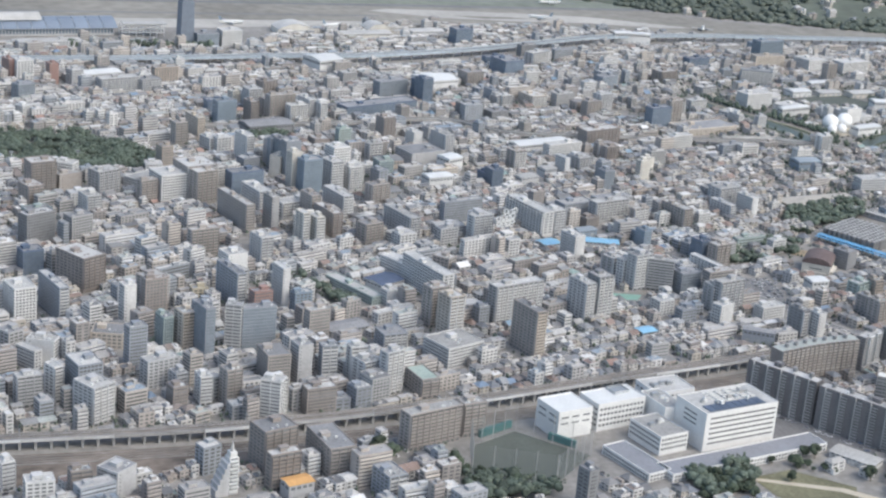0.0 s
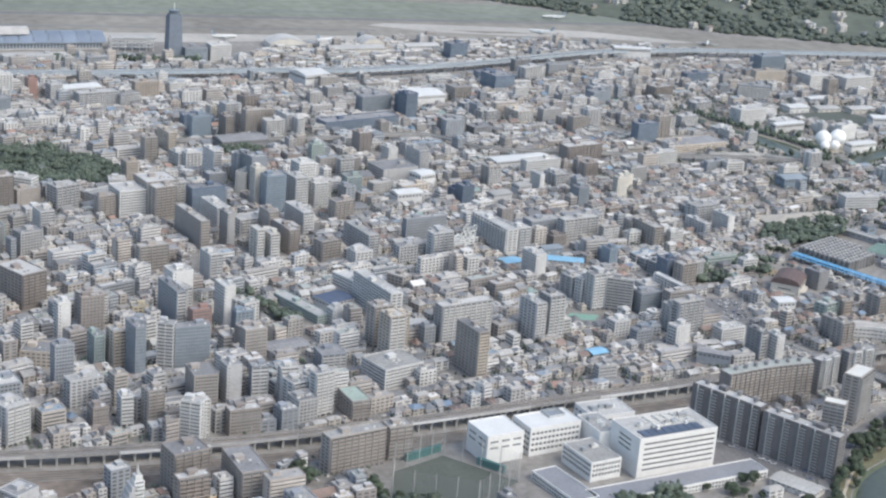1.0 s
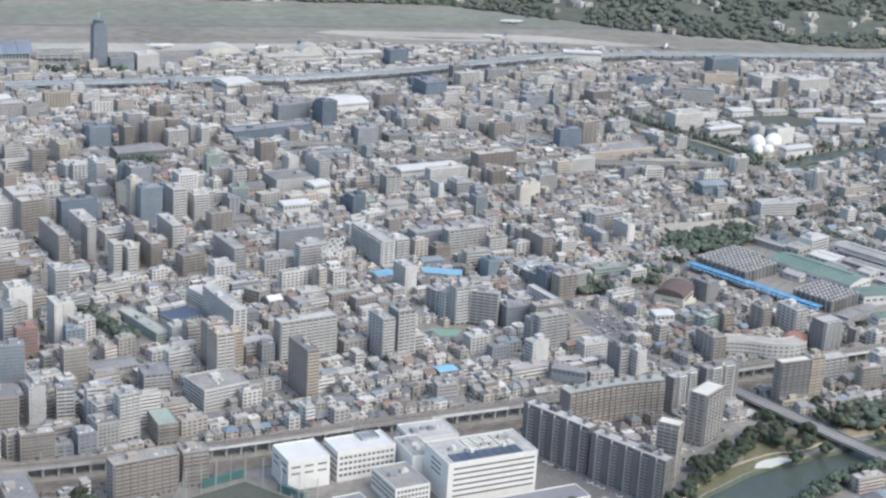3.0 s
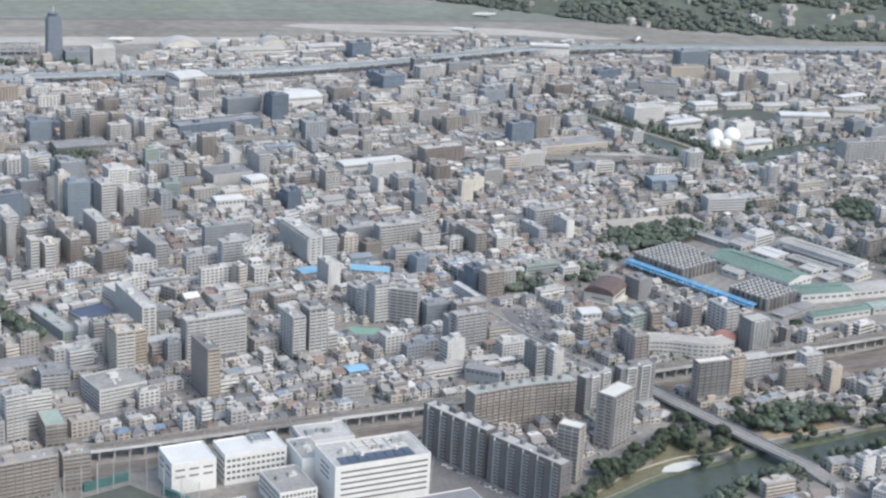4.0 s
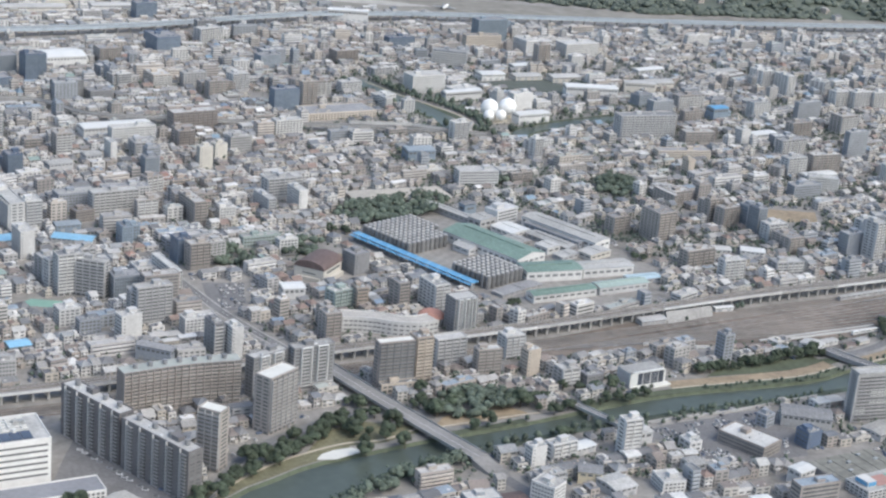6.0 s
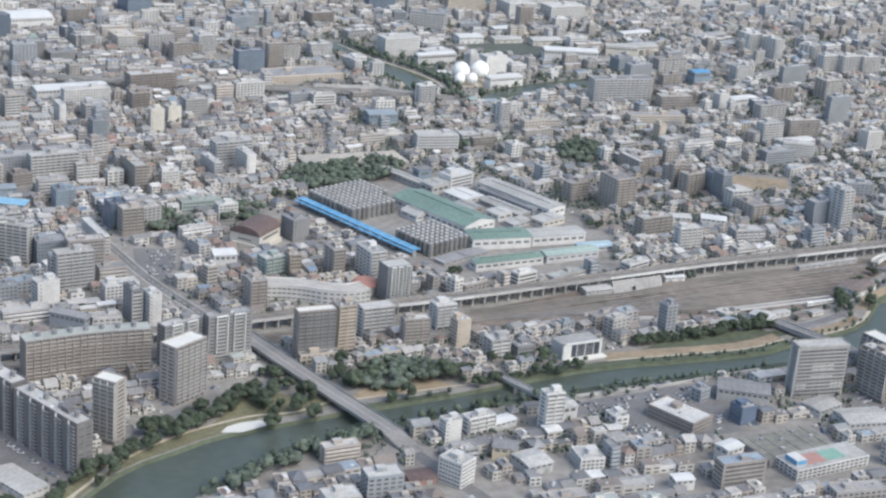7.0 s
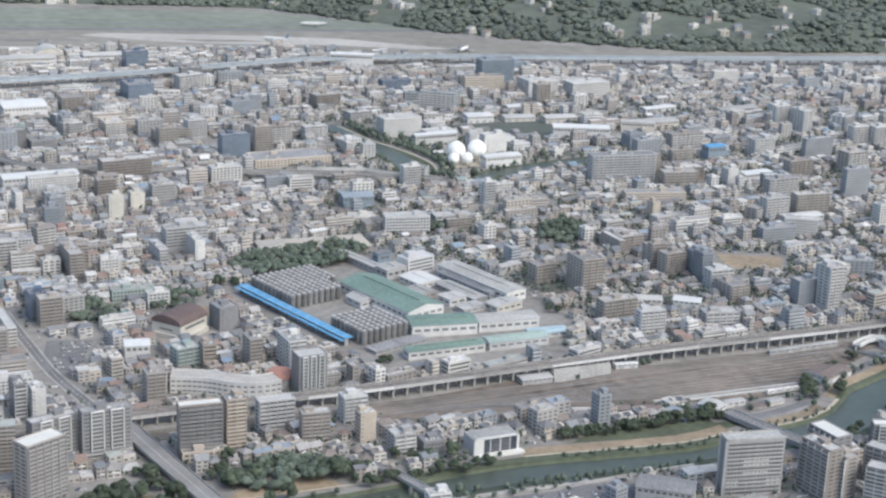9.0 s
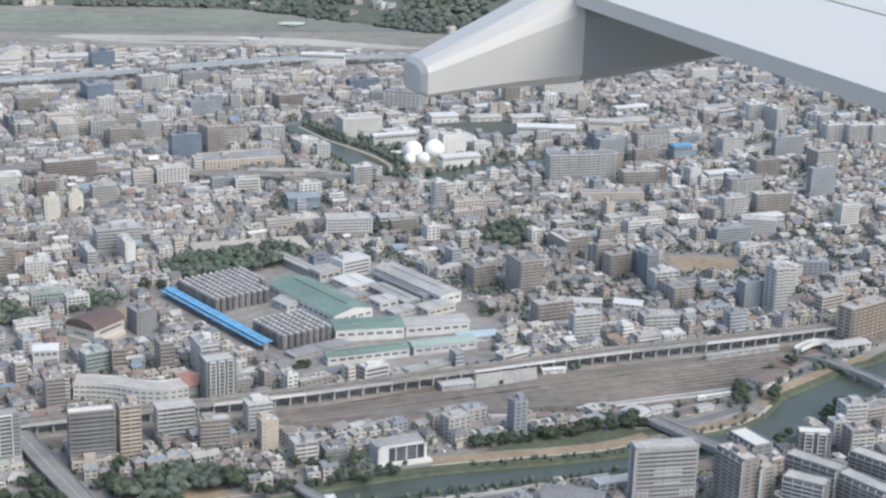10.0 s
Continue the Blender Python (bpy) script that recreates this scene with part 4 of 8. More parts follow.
slim(89.3, 515.7, 4.2, 4.4, 14.1, 16, "white")
apartment(130.7, 539.7, 6.3, 5.9, 8.9, 27, "pale")
slim(147.1, 538.4, 4.2, 3.6, 9.6, 18, "white")
office(116.0, 530.9, 5.5, 3.6, 6.1, 5, "yellow")
apartment(100.2, 531.1, 8.1, 7.6, 11.1, 26, "taupe")
glazed(126.3, 489.4, 11.3, 3.6, 14.9, 6, "slate")
apartment(118.6, 489.3, 5.2, 3.6, 16.0, -23, "pale")
glazed(110.8, 501.4, 5.9, 3.6, 12.7, 8, "slate")
office(86.0, 480.5, 6.0, 4.2, 13.9, 15, "slate")
office(90.9, 466.3, 10.7, 4.9, 9.0, 19, "pale")
apartment(68.1, 444.5, 7.6, 9.0, 12.0, 30, "pale")
apartment(58.7, 459.0, 3.0, 5.1, 11.5, 27, "white")
apartment(51.1, 456.7, 7.4, 4.1, 10.0, 11, "pale")
office(54.4, 483.6, 3.0, 8.5, 7.0, 35, "white")
slim(59.2, 489.3, 9.0, 4.8, 7.5, -28, "white")
office(49.8, 493.3, 5.7, 6.3, 9.3, 32, "grey")
office(81.0, 499.8, 10.2, 9.2, 5.2, -18, "beige")
apartment(101.0, 451.0, 3.7, 5.5, 9.4, 6, "white")
office(125.0, 462.5, 7.4, 10.0, 11.1, 6, "taupe")
slim(133.8, 463.2, 4.9, 5.6, 12.7, 14, "pale")
apartment(142.1, 462.4, 5.1, 3.6, 11.9, 3, "slate", "white")
apartment(120.1, 439.9, 5.7, 3.6, 11.7, 22, "white")
office(133.1, 439.3, 9.5, 4.4, 8.7, 9, "umber")
apartment(150.5, 459.7, 5.6, 3.7, 12.2, 6, "white")
apartment(152.3, 454.9, 6.7, 6.3, 9.9, 20, "white")
apartment(158.4, 449.6, 6.4, 3.6, 14.3, 21, "pale")
office(151.6, 444.1, 6.6, 7.2, 9.2, 18, "grey")
office(146.2, 441.4, 5.7, 5.3, 7.3, 17, "slate")
apartment(168.5, 448.8, 6.1, 10.9, 6.7, 10, "taupe", "taupe", surface("pale green roof coat", (0.36, 0.44, 0.40), 0.85, 1.2, 0.3, 0.1))
office(187.1, 472.4, 14.9, 12.8, 7.2, 21, "white")
apartment(195.2, 495.1, 5.6, 3.6, 13.6, 22, "beige")
office(278.0, 532.7, 10.4, 3.6, 10.7, 23, "pale")
apartment(286.9, 524.6, 9.8, 3.6, 12.4, -28, "grey")
apartment(298.8, 503.7, 6.7, 6.0, 10.0, 4, "grey")
slim(293.7, 488.5, 6.8, 4.3, 8.5, 22, "white")
office(256.0, 463.1, 6.9, 3.6, 6.1, 9, "grey")
apartment(110.9, 406.2, 10.3, 8.4, 13.4, 17, "umber")
apartment(110.8, 394.6, 8.8, 3.6, 10.8, 13, "umber")
apartment(126.9, 404.6, 7.9, 16.0, 9.3, 9, "taupe")
apartment(159.3, 414.1, 18.3, 5.0, 11.4, 16, "taupe")
apartment(173.1, 418.6, 7.4, 5.0, 10.6, 10, "taupe")
apartment(57.6, 396.4, 5.6, 3.6, 9.2, 7, "umber")
slim(67.4, 398.7, 7.6, 6.9, 8.1, 41, "pale")
apartment(39.8, 406.5, 3.8, 5.0, 8.4, 16, "white")
office(47.2, 395.0, 7.4, 4.8, 8.0, 2, "white")
apartment(137.4, 384.0, 5.8, 8.4, 8.3, 15, "slate", "white")
office(188.6, 369.4, 3.5, 4.5, 11.8, 19, "dark")
office(69.7, 597.3, 12.1, 5.9, 12.5, 28, "dark")
office(89.4, 666.5, 8.1, 6.0, 10.7, -32, "white")
apartment(102.9, 655.7, 10.5, 7.3, 10.6, 28, "grey")
office(124.1, 663.8, 18.7, 14.7, 4.8, 36, "white")
apartment(118.0, 643.3, 7.6, 4.0, 9.8, 20, "taupe")
glazed(181.9, 681.1, 3.3, 9.2, 15.1, 13, "dark")
glazed(193.5, 671.6, 9.5, 6.0, 8.8, 13, "blue")
apartment(204.7, 671.7, 10.6, 5.5, 13.1, 27, "white")
apartment(209.9, 661.5, 5.4, 5.0, 9.5, 15, "white")
glazed(257.1, 781.9, 42.9, 9.0, 4.8, 19, "navy")
glazed(180.9, 780.9, 9.4, 6.0, 5.6, -14, "navy")
shed(252.4, 867.6, 15.3, 15.6, 7.4, 22, "white")
office(301.6, 769.2, 13.8, 6.0, 8.1, 18, "dark")
glazed(289.7, 809.5, 10.9, 6.0, 10.2, 27, "navy")
glazed(273.1, 811.6, 18.0, 6.0, 8.9, 20, "slate")
slim(104.8, 837.3, 4.7, 5.0, 10.6, 16, "red")
office(91.9, 845.9, 8.5, 6.0, 10.3, 10, "white")
office(307.9, 613.4, 17.1, 6.2, 8.2, 9, "pale")
apartment(349.4, 718.0, 20.6, 7.0, 8.4, 16, "brown")
apartment(417.3, 770.5, 10.3, 4.0, 8.8, 13, "brown")
office(418.1, 740.3, 33.9, 13.9, 3.5, 13, "beige")
office(206.0, 534.9, 8.4, 3.6, 5.0, 10, "slate")
office(250.6, 665.5, 13.4, 5.0, 5.9, 16, "beige")
office(329.2, 553.2, 8.8, 5.2, 7.7, 24, "grey")
apartment(149.1, 660.4, 8.6, 4.5, 9.4, 22, "grey")
apartment(329.7, 605.1, 11.1, 5.0, 8.2, 6, "taupe")
apartment(363.7, 446.6, 11.3, 3.6, 14.7, 8, "brown", "dark", roof_cream)
office(364.6, 443.4, 11.6, 2.6, 3.0, 8, "beige")
apartment(372.7, 450.7, 5.4, 5.0, 14.3, 12, "tan", "beige")
apartment(384.3, 459.5, 10.0, 4.0, 9.7, 11, "pale", "pale", roof_pale)
apartment(394.0, 452.0, 7.8, 3.6, 8.8, 6, "taupe")
apartment(405.9, 464.5, 6.8, 5.0, 7.8, 12, "white")
slim(407.4, 451.4, 4.5, 4.0, 8.4, 16, "beige")
apartment(415.6, 442.6, 6.1, 5.0, 6.0, 13, "grey")
office(423.3, 442.0, 5.9, 5.0, 4.0, 13, "dark")
apartment(324.6, 424.5, 11.2, 5.6, 16.5, 38, "taupe", "grey", roof_cream)
apartment(304.0, 403.1, 6.5, 4.5, 16.8, -40, "taupe", "grey", roof_cream)
framed(340.0, 449.5, 13.0, 3.8, 13.2, 16, 2)
framed(326.8, 447.2, 12.6, 3.6, 12.2, 29, 2)
apartment(328.3, 559.1, 12.9, 4.2, 6.2, 38, "taupe")
slim(387.8, 392.6, 4.6, 3.6, 6.6, 14, "white")
apartment(396.7, 397.1, 8.1, 3.6, 5.0, 17, "white")
apartment(416.3, 397.2, 5.4, 3.6, 10.6, 8, "white")
apartment(385.8, 377.3, 8.2, 3.6, 6.4, 15, "grey")
apartment(396.9, 491.5, 6.4, 3.6, 8.6, 27, "dark", "white")
apartment(363.1, 509.4, 7.5, 5.0, 6.3, 23, "green")
apartment(369.6, 508.6, 3.9, 5.0, 7.3, 8, "tan")
shed(349.4, 516.7, 7.2, 6.0, 4.8, 2, "white")
apartment(353.2, 481.5, 5.2, 5.4, 10.1, 12, "taupe")
office(403.4, 492.8, 5.3, 4.0, 3.3, 13, "grey")
office(473.2, 455.1, 3.9, 4.0, 9.3, 17, "slate")
office_slab(498.8, 409.4, 15.6, 4.4, 15.1, 2)
apartment(490.7, 583.6, 3.0, 13.3, 5.1, -32, "taupe")
glazed(544.5, 579.2, 7.2, 5.0, 9.6, 16, "slate")
apartment(585.8, 563.2, 6.9, 3.7, 8.5, 16, "pale")
apartment(596.5, 517.2, 18.0, 6.0, 10.8, 27, "tan")
apartment(554.2, 703.9, 28.3, 7.0, 11.6, 4, "pale")
apartment(576.6, 694.9, 15.2, 6.0, 6.4, 3, "taupe")
office(558.2, 671.1, 25.1, 6.0, 4.6, 0, "beige")
apartment(665.5, 808.0, 8.2, 5.0, 8.8, 15, "white")
apartment(686.6, 758.9, 10.3, 5.0, 9.4, 10, "white")
apartment(696.2, 756.3, 10.6, 5.0, 9.9, 9, "white")
apartment(706.9, 755.8, 10.4, 5.0, 9.9, 10, "white")
office(532.6, 876.6, 20.7, 6.0, 8.6, 6, "beige")
office(617.6, 689.2, 12.4, 5.0, 5.9, 5, "slate")
apartment(592.8, 644.9, 11.7, 5.0, 5.6, 38, "taupe")
office(522.6, 756.0, 8.4, 6.0, 3.8, 18, "white")
apartment(690.0, 786.1, 8.6, 8.0, 8.1, 41, "white")
apartment(381.2, 783.7, 8.9, 6.0, 8.8, 19, "pale")
apartment(406.4, 767.1, 8.3, 5.0, 10.6, 28, "taupe")
glazed(357.8, 881.8, 13.6, 5.0, 5.6, 10, "navy")
glazed(487.8, 882.6, 15.7, 6.0, 5.4, 14, "navy")
apartment(501.1, 834.4, 17.9, 5.0, 9.6, -23, "slate", "white")
slim(344.9, 659.7, 5.5, 4.0, 9.6, 12, "cream")
office(375.8, 713.8, 13.5, 5.0, 3.5, 11, "white")
apartment(370.0, 628.2, 13.5, 6.0, 7.2, 5, "pale")
apartment(239.4, 589.0, 7.0, 6.8, 10.6, 17, "pale")
apartment(194.0, 587.9, 8.5, 5.8, 8.3, 21, "taupe")
apartment(171.9, 599.1, 10.5, 5.0, 8.5, -13, "cream")
apartment(179.1, 625.3, 7.9, 5.0, 8.0, -11, "cream")
office(205.8, 588.0, 8.2, 6.0, 3.9, 26, "white")
office(213.3, 555.6, 5.7, 7.2, 5.3, 40, "taupe")
office(146.7, 492.5, 7.6, 4.3, 11.9, 14, "taupe")
apartment(170.3, 486.0, 8.5, 7.5, 5.6, 7, "slate", "white")
shed(158.5, 499.5, 14.8, 8.0, 2.5, 16, "grey")
office(206.8, 499.5, 4.6, 3.8, 7.4, 18, "slate")
shed(205.0, 512.4, 11.5, 5.0, 3.4, 10, "cream")
office(349.4, 568.9, 14.4, 3.6, 4.1, 12, "green")
office(304.6, 576.9, 7.2, 4.0, 5.6, 15, "blue")
glazed(296.8, 522.3, 9.1, 6.1, 8.3, 11, "slate")
office(282.6, 494.3, 6.7, 4.0, 5.0, 14, "slate")
office(315.1, 492.4, 10.3, 5.0, 5.5, 13, "white")
shed(299.6, 472.1, 11.1, 4.0, 4.5, -33, "slate")
office(452.6, 396.6, 8.9, 14.9, 3.7, 31, "umber")
shed(456.9, 374.8, 6.1, 4.4, 4.1, 24, "white")
shed(438.4, 361.9, 5.2, 3.6, 3.0, 3, "white")
office(464.1, 409.2, 4.2, 3.6, 3.8, 30, "slate")
shed(476.7, 408.5, 14.3, 8.0, 3.7, -25, "grey")
shed(495.6, 398.9, 9.4, 6.8, 2.2, 25, "pale")
apartment(211.5, 635.0, 9.1, 5.0, 8.9, 20, "taupe")
apartment(552.6, 717.2, 14.0, 5.0, 6.9, 6, "pale")
apartment(535.0, 579.8, 8.5, 5.0, 8.7, 18, "taupe")
apartment(545.8, 561.8, 8.9, 5.0, 8.1, 11, "pale")
apartment(529.0, 610.8, 9.9, 5.0, 5.4, 17, "taupe")
apartment(487.3, 575.6, 8.0, 5.0, 7.1, 18, "taupe")
apartment(534.5, 529.6, 11.7, 6.0, 4.8, 3, "grey")
apartment(509.2, 523.4, 8.9, 4.0, 8.1, 9, "pale")
apartment(598.6, 644.3, 10.7, 5.0, 9.2, 14, "pale")
office(587.4, 613.7, 14.3, 5.0, 6.6, 11, "slate")
apartment(615.4, 648.4, 14.6, 5.0, 9.3, 6, "taupe")
office(601.5, 623.4, 12.7, 5.0, 6.7, -21, "white")
office(602.9, 575.4, 11.0, 6.0, 5.9, -11, "slate")
apartment(598.9, 752.9, 16.4, 5.0, 8.4, 13, "taupe")
apartment(341.9, 696.0, 8.9, 4.0, 7.5, 14, "taupe")
apartment(362.4, 686.8, 8.5, 4.0, 6.8, 14, "pale")
shed(315.8, 711.0, 29.9, 9.0, 3.9, 14, "white")
office(323.5, 656.5, 5.7, 4.0, 10.3, 20, "slate")
apartment(319.7, 628.9, 7.0, 5.0, 7.2, 25, "taupe")
apartment(383.7, 881.4, 14.3, 6.0, 8.5, 28, "pale")
apartment(433.9, 779.5, 10.9, 5.0, 6.5, 15, "pale")
shed(474.8, 945.4, 23.0, 6.0, 6.2, -12, "white")
shed(543.3, 833.5, 18.7, 6.0, 2.8, 14, "white")
shed(557.5, 778.6, 26.1, 8.0, 5.3, -9, "white")
shed(587.6, 786.9, 15.8, 5.0, 5.4, -14, "cream")
glazed(174.8, 781.8, 9.5, 6.0, 6.4, 10, "navy")
apartment(200.6, 776.2, 9.8, 6.0, 8.7, 22, "taupe")
office(211.0, 770.8, 10.1, 6.0, 6.1, 9, "pale")
apartment(222.5, 770.8, 6.7, 4.0, 6.4, 35, "white")
office(189.2, 842.3, 12.5, 6.0, 4.0, 15, "brown")
apartment(187.7, 793.9, 6.3, 5.0, 7.8, 18, "cream")
apartment(209.9, 821.2, 9.2, 6.0, 6.1, 28, "umber")
office(258.8, 841.4, 8.5, 6.0, 5.8, 15, "grey")
apartment(265.4, 716.8, 5.4, 4.0, 7.1, 39, "grey")
office(225.5, 725.2, 4.3, 6.0, 6.1, 21, "slate")
slim(210.6, 722.1, 7.4, 8.0, 4.0, 10, "brown")
shed(191.5, 745.6, 22.7, 12.0, 4.6, 13, "dark")
slim(184.6, 694.0, 12.9, 6.0, 11.6, -27, "slate")
office(159.7, 717.6, 7.6, 8.0, 6.4, 24, "white")
slim(179.8, 675.0, 5.0, 7.9, 9.8, -40, "cream")
apartment(207.1, 666.2, 7.5, 5.0, 7.0, 35, "white")
office(168.5, 683.4, 8.2, 6.0, 6.6, 19, "slate")
shed(230.4, 681.6, 12.0, 9.0, 5.3, 11, "tan")
office(220.0, 659.4, 5.0, 6.0, 7.5, 23, "slate")
slim(250.1, 694.2, 17.8, 14.0, 6.1, 15, "grey")
shed(259.8, 681.2, 8.4, 8.0, 6.1, 25, "white")
glazed(270.2, 660.8, 8.2, 5.0, 5.5, 24, "navy")
office(315.3, 767.3, 11.1, 7.0, 4.4, 19, "dark")
apartment(322.6, 810.1, 8.4, 5.0, 5.4, 31, "slate", "white")
apartment(326.4, 793.2, 8.4, 5.0, 5.6, 30, "grey")
apartment(370.6, 780.9, 17.0, 6.0, 5.6, 12, "taupe")
glazed(405.0, 830.9, 12.0, 6.0, 6.9, 23, "slate")
apartment(292.0, 693.6, 10.5, 6.0, 5.7, 6, "grey")
office(323.0, 683.0, 9.0, 5.0, 5.7, 18, "pale")
shed(301.7, 668.2, 6.7, 6.0, 4.1, 17, "pale")
shed(288.3, 659.8, 9.8, 6.0, 3.1, 19, "pale")
apartment(324.5, 635.6, 6.9, 6.0, 4.5, 21, "red")
apartment(330.6, 635.1, 7.4, 6.0, 4.0, 19, "tan")
shed(516.0, 811.7, 13.1, 8.0, 3.3, 9, "white")
shed(535.9, 813.3, 15.2, 8.0, 2.1, 7, "cream")
shed(555.4, 810.0, 15.9, 8.0, 2.7, 7, "cream")
slim(516.0, 762.1, 10.3, 8.0, 5.2, 10, "white")
slim(503.8, 766.2, 5.5, 4.0, 5.5, 21, "white")
office(491.4, 781.3, 14.7, 9.0, 3.5, 25, "white")
apartment(467.7, 709.2, 9.6, 5.0, 5.9, -28, "pale")
office(447.3, 765.8, 10.4, 6.0, 4.0, 22, "white")
apartment(493.3, 681.8, 8.2, 6.0, 5.8, 23, "white")
shed(437.4, 672.3, 12.2, 8.0, 4.6, 4, "blue")
apartment(469.2, 642.8, 14.7, 6.0, 5.0, 8, "grey")
office(450.3, 634.5, 16.7, 7.0, 7.4, 1, "pale")
apartment(481.8, 631.2, 11.5, 6.0, 3.5, 3, "taupe")
office(436.3, 651.7, 9.9, 7.0, 2.5, 5, "cream")
glazed(577.3, 760.8, 9.5, 6.0, 6.5, 26, "slate")
shed(598.8, 795.9, 22.2, 8.0, 3.7, 10, "cream")
slim(537.3, 746.5, 6.5, 4.0, 2.9, 39, "white")
apartment(459.2, 816.5, 11.8, 6.0, 4.5, 22, "grey")
apartment(565.3, 714.2, 17.8, 7.0, 8.7, 20, "taupe")
apartment(581.5, 703.7, 17.3, 6.0, 5.8, 11, "umber")
shed(609.1, 739.9, 12.8, 5.0, 3.2, 20, "blue")
office(640.4, 763.8, 14.5, 6.0, 3.3, 19, "white")
apartment(693.5, 768.1, 15.5, 6.0, 7.3, 19, "taupe")
slim(631.9, 732.4, 7.5, 5.0, 3.2, 33, "white")
apartment(532.6, 589.5, 9.0, 5.0, 8.7, 16, "taupe")
slim(576.6, 554.5, 10.6, 5.0, 5.7, 8, "slate")
shed(608.0, 638.5, 17.1, 6.0, 3.1, 13, "white")
apartment(590.5, 621.4, 11.3, 5.0, 4.6, 15, "pale")
shed(612.9, 701.0, 14.3, 6.0, 3.6, 16, "white")
apartment(592.5, 571.3, 9.3, 5.0, 5.4, 23, "cream")
apartment(524.9, 618.6, 10.9, 5.0, 3.8, 15, "grey")
apartment(596.4, 741.4, 8.8, 6.0, 3.5, 22, "grey")
shed(611.5, 829.8, 18.4, 6.0, 2.3, 19, "white")
shed(650.7, 824.9, 22.9, 7.0, 2.9, 19, "pale")
apartment(700.1, 808.6, 11.8, 6.0, 5.9, 28, "pale")
slim(84.8, 849.9, 3.1, 8.0, 9.8, 24, "red")
office(115.7, 836.0, 6.4, 6.0, 8.0, 23, "pale")
shed(128.8, 841.8, 19.7, 9.0, 5.2, 18, "white")
apartment(134.5, 820.4, 20.7, 7.0, 7.9, 17, "grey")
apartment(149.5, 821.8, 11.2, 7.0, 6.9, 25, "grey")
glazed(87.6, 808.2, 9.3, 6.0, 7.7, 29, "slate")
apartment(194.9, 794.1, 11.9, 5.0, 8.5, 22, "white")
office(84.5, 776.5, 6.4, 5.0, 5.4, 39, "white")
glazed(543.4, 896.5, 18.5, 8.0, 13.4, 12, "blue")
office(564.0, 872.8, 13.5, 7.0, 7.0, 14, "white")
office(408.4, 838.5, 13.3, 6.0, 7.7, 18, "slate")
apartment(446.6, 842.3, 12.8, 8.0, 7.2, 19, "umber")
apartment(77.9, 657.0, 10.5, 8.0, 14.4, 15, "umber")
office(85.0, 600.0, 9.1, 6.0, 10.3, 26, "grey")
glazed(162.4, 656.4, 11.1, 6.0, 7.8, 13, "slate")
apartment(172.6, 620.4, 15.8, 7.0, 7.5, 18, "white")
apartment(131.9, 590.2, 13.4, 6.0, 5.5, 9, "taupe")
office(290.0, 611.7, 14.8, 7.0, 6.9, 14, "slate")
slim(472.6, 399.1, 4.6, 4.0, 2.7, 7, "blue")
shed(422.3, 402.6, 4.7, 5.0, 4.1, 10, "pale")
office(435.2, 397.6, 4.1, 5.0, 3.1, 13, "white")
shed(502.7, 388.6, 13.4, 9.0, 3.2, 1, "pale")
apartment(95.2, 459.5, 3.9, 5.0, 7.1, 16, "pale")
office(108.8, 439.3, 5.1, 5.0, 4.8, 8, "grey")
apartment(118.1, 435.9, 6.2, 5.0, 13.4, -30, "white")
office(140.5, 441.3, 5.0, 4.0, 3.9, 5, "slate")
glazed(224.1, 667.3, 7.0, 6.0, 9.4, 10, "green")
office(228.6, 594.9, 11.7, 7.0, 4.1, 8, "pale")
apartment(182.9, 611.3, 10.4, 7.0, 6.4, 11, "taupe")
shed(217.4, 644.6, 13.6, 8.0, 2.9, 8, "grey")
shed(245.2, 655.8, 11.9, 7.0, 5.4, 12, "white")
apartment(314.8, 610.0, 11.3, 6.0, 5.1, 10, "taupe")
office(291.2, 598.4, 7.2, 5.0, 4.4, 22, "umber")
slim(319.9, 563.3, 7.4, 4.0, 4.8, 29, "slate")
shed(284.9, 588.0, 8.7, 5.0, 2.6, 12, "blue")
apartment(274.2, 539.1, 6.2, 6.0, 9.0, 21, "grey")
apartment(279.7, 527.8, 8.3, 5.0, 13.7, 14, "pale")
apartment(290.1, 542.7, 8.1, 6.0, 6.1, 11, "slate", "white")
office(305.5, 539.2, 8.4, 7.0, 5.0, 14, "white")
slim(343.7, 608.5, 5.8, 5.0, 2.7, 9, "white")
apartment(366.6, 622.2, 11.4, 6.0, 8.5, 15, "pale")
shed(403.7, 399.3, 7.1, 4.0, 2.1, 21, "white")
office(383.6, 371.9, 5.9, 6.8, 6.7, 39, "white")
shed(399.5, 382.7, 6.2, 5.0, 3.5, -22, "yellow")
shed(404.4, 376.4, 7.3, 8.0, 2.7, 17, "pale")
office(419.1, 376.4, 6.5, 7.0, 3.5, 2, "white")
slim(437.1, 401.4, 4.0, 4.0, 2.1, 4, "dark")
shed(429.8, 384.2, 4.9, 5.0, 3.1, 12, "pale")
shed(374.7, 373.1, 7.1, 5.0, 1.9, 9, "red")
office(127.2, 680.8, 7.0, 6.0, 5.4, -3, "white")
apartment(139.9, 640.8, 9.3, 6.0, 14.1, 21, "taupe")
office(91.6, 641.4, 10.0, 5.0, 6.0, 13, "white")
office(90.5, 694.5, 9.0, 7.0, 2.9, 19, "white")
slim(88.7, 659.6, 10.3, 6.0, 8.2, 24, "taupe")
apartment(72.7, 641.2, 6.8, 8.0, 9.6, 22, "brown")
glazed(72.5, 619.1, 9.6, 8.0, 6.7, 16, "green")
apartment(136.4, 705.7, 5.9, 4.0, 5.1, 35, "tan")
slim(376.5, 540.5, 6.5, 7.0, 7.6, 25, "dark")

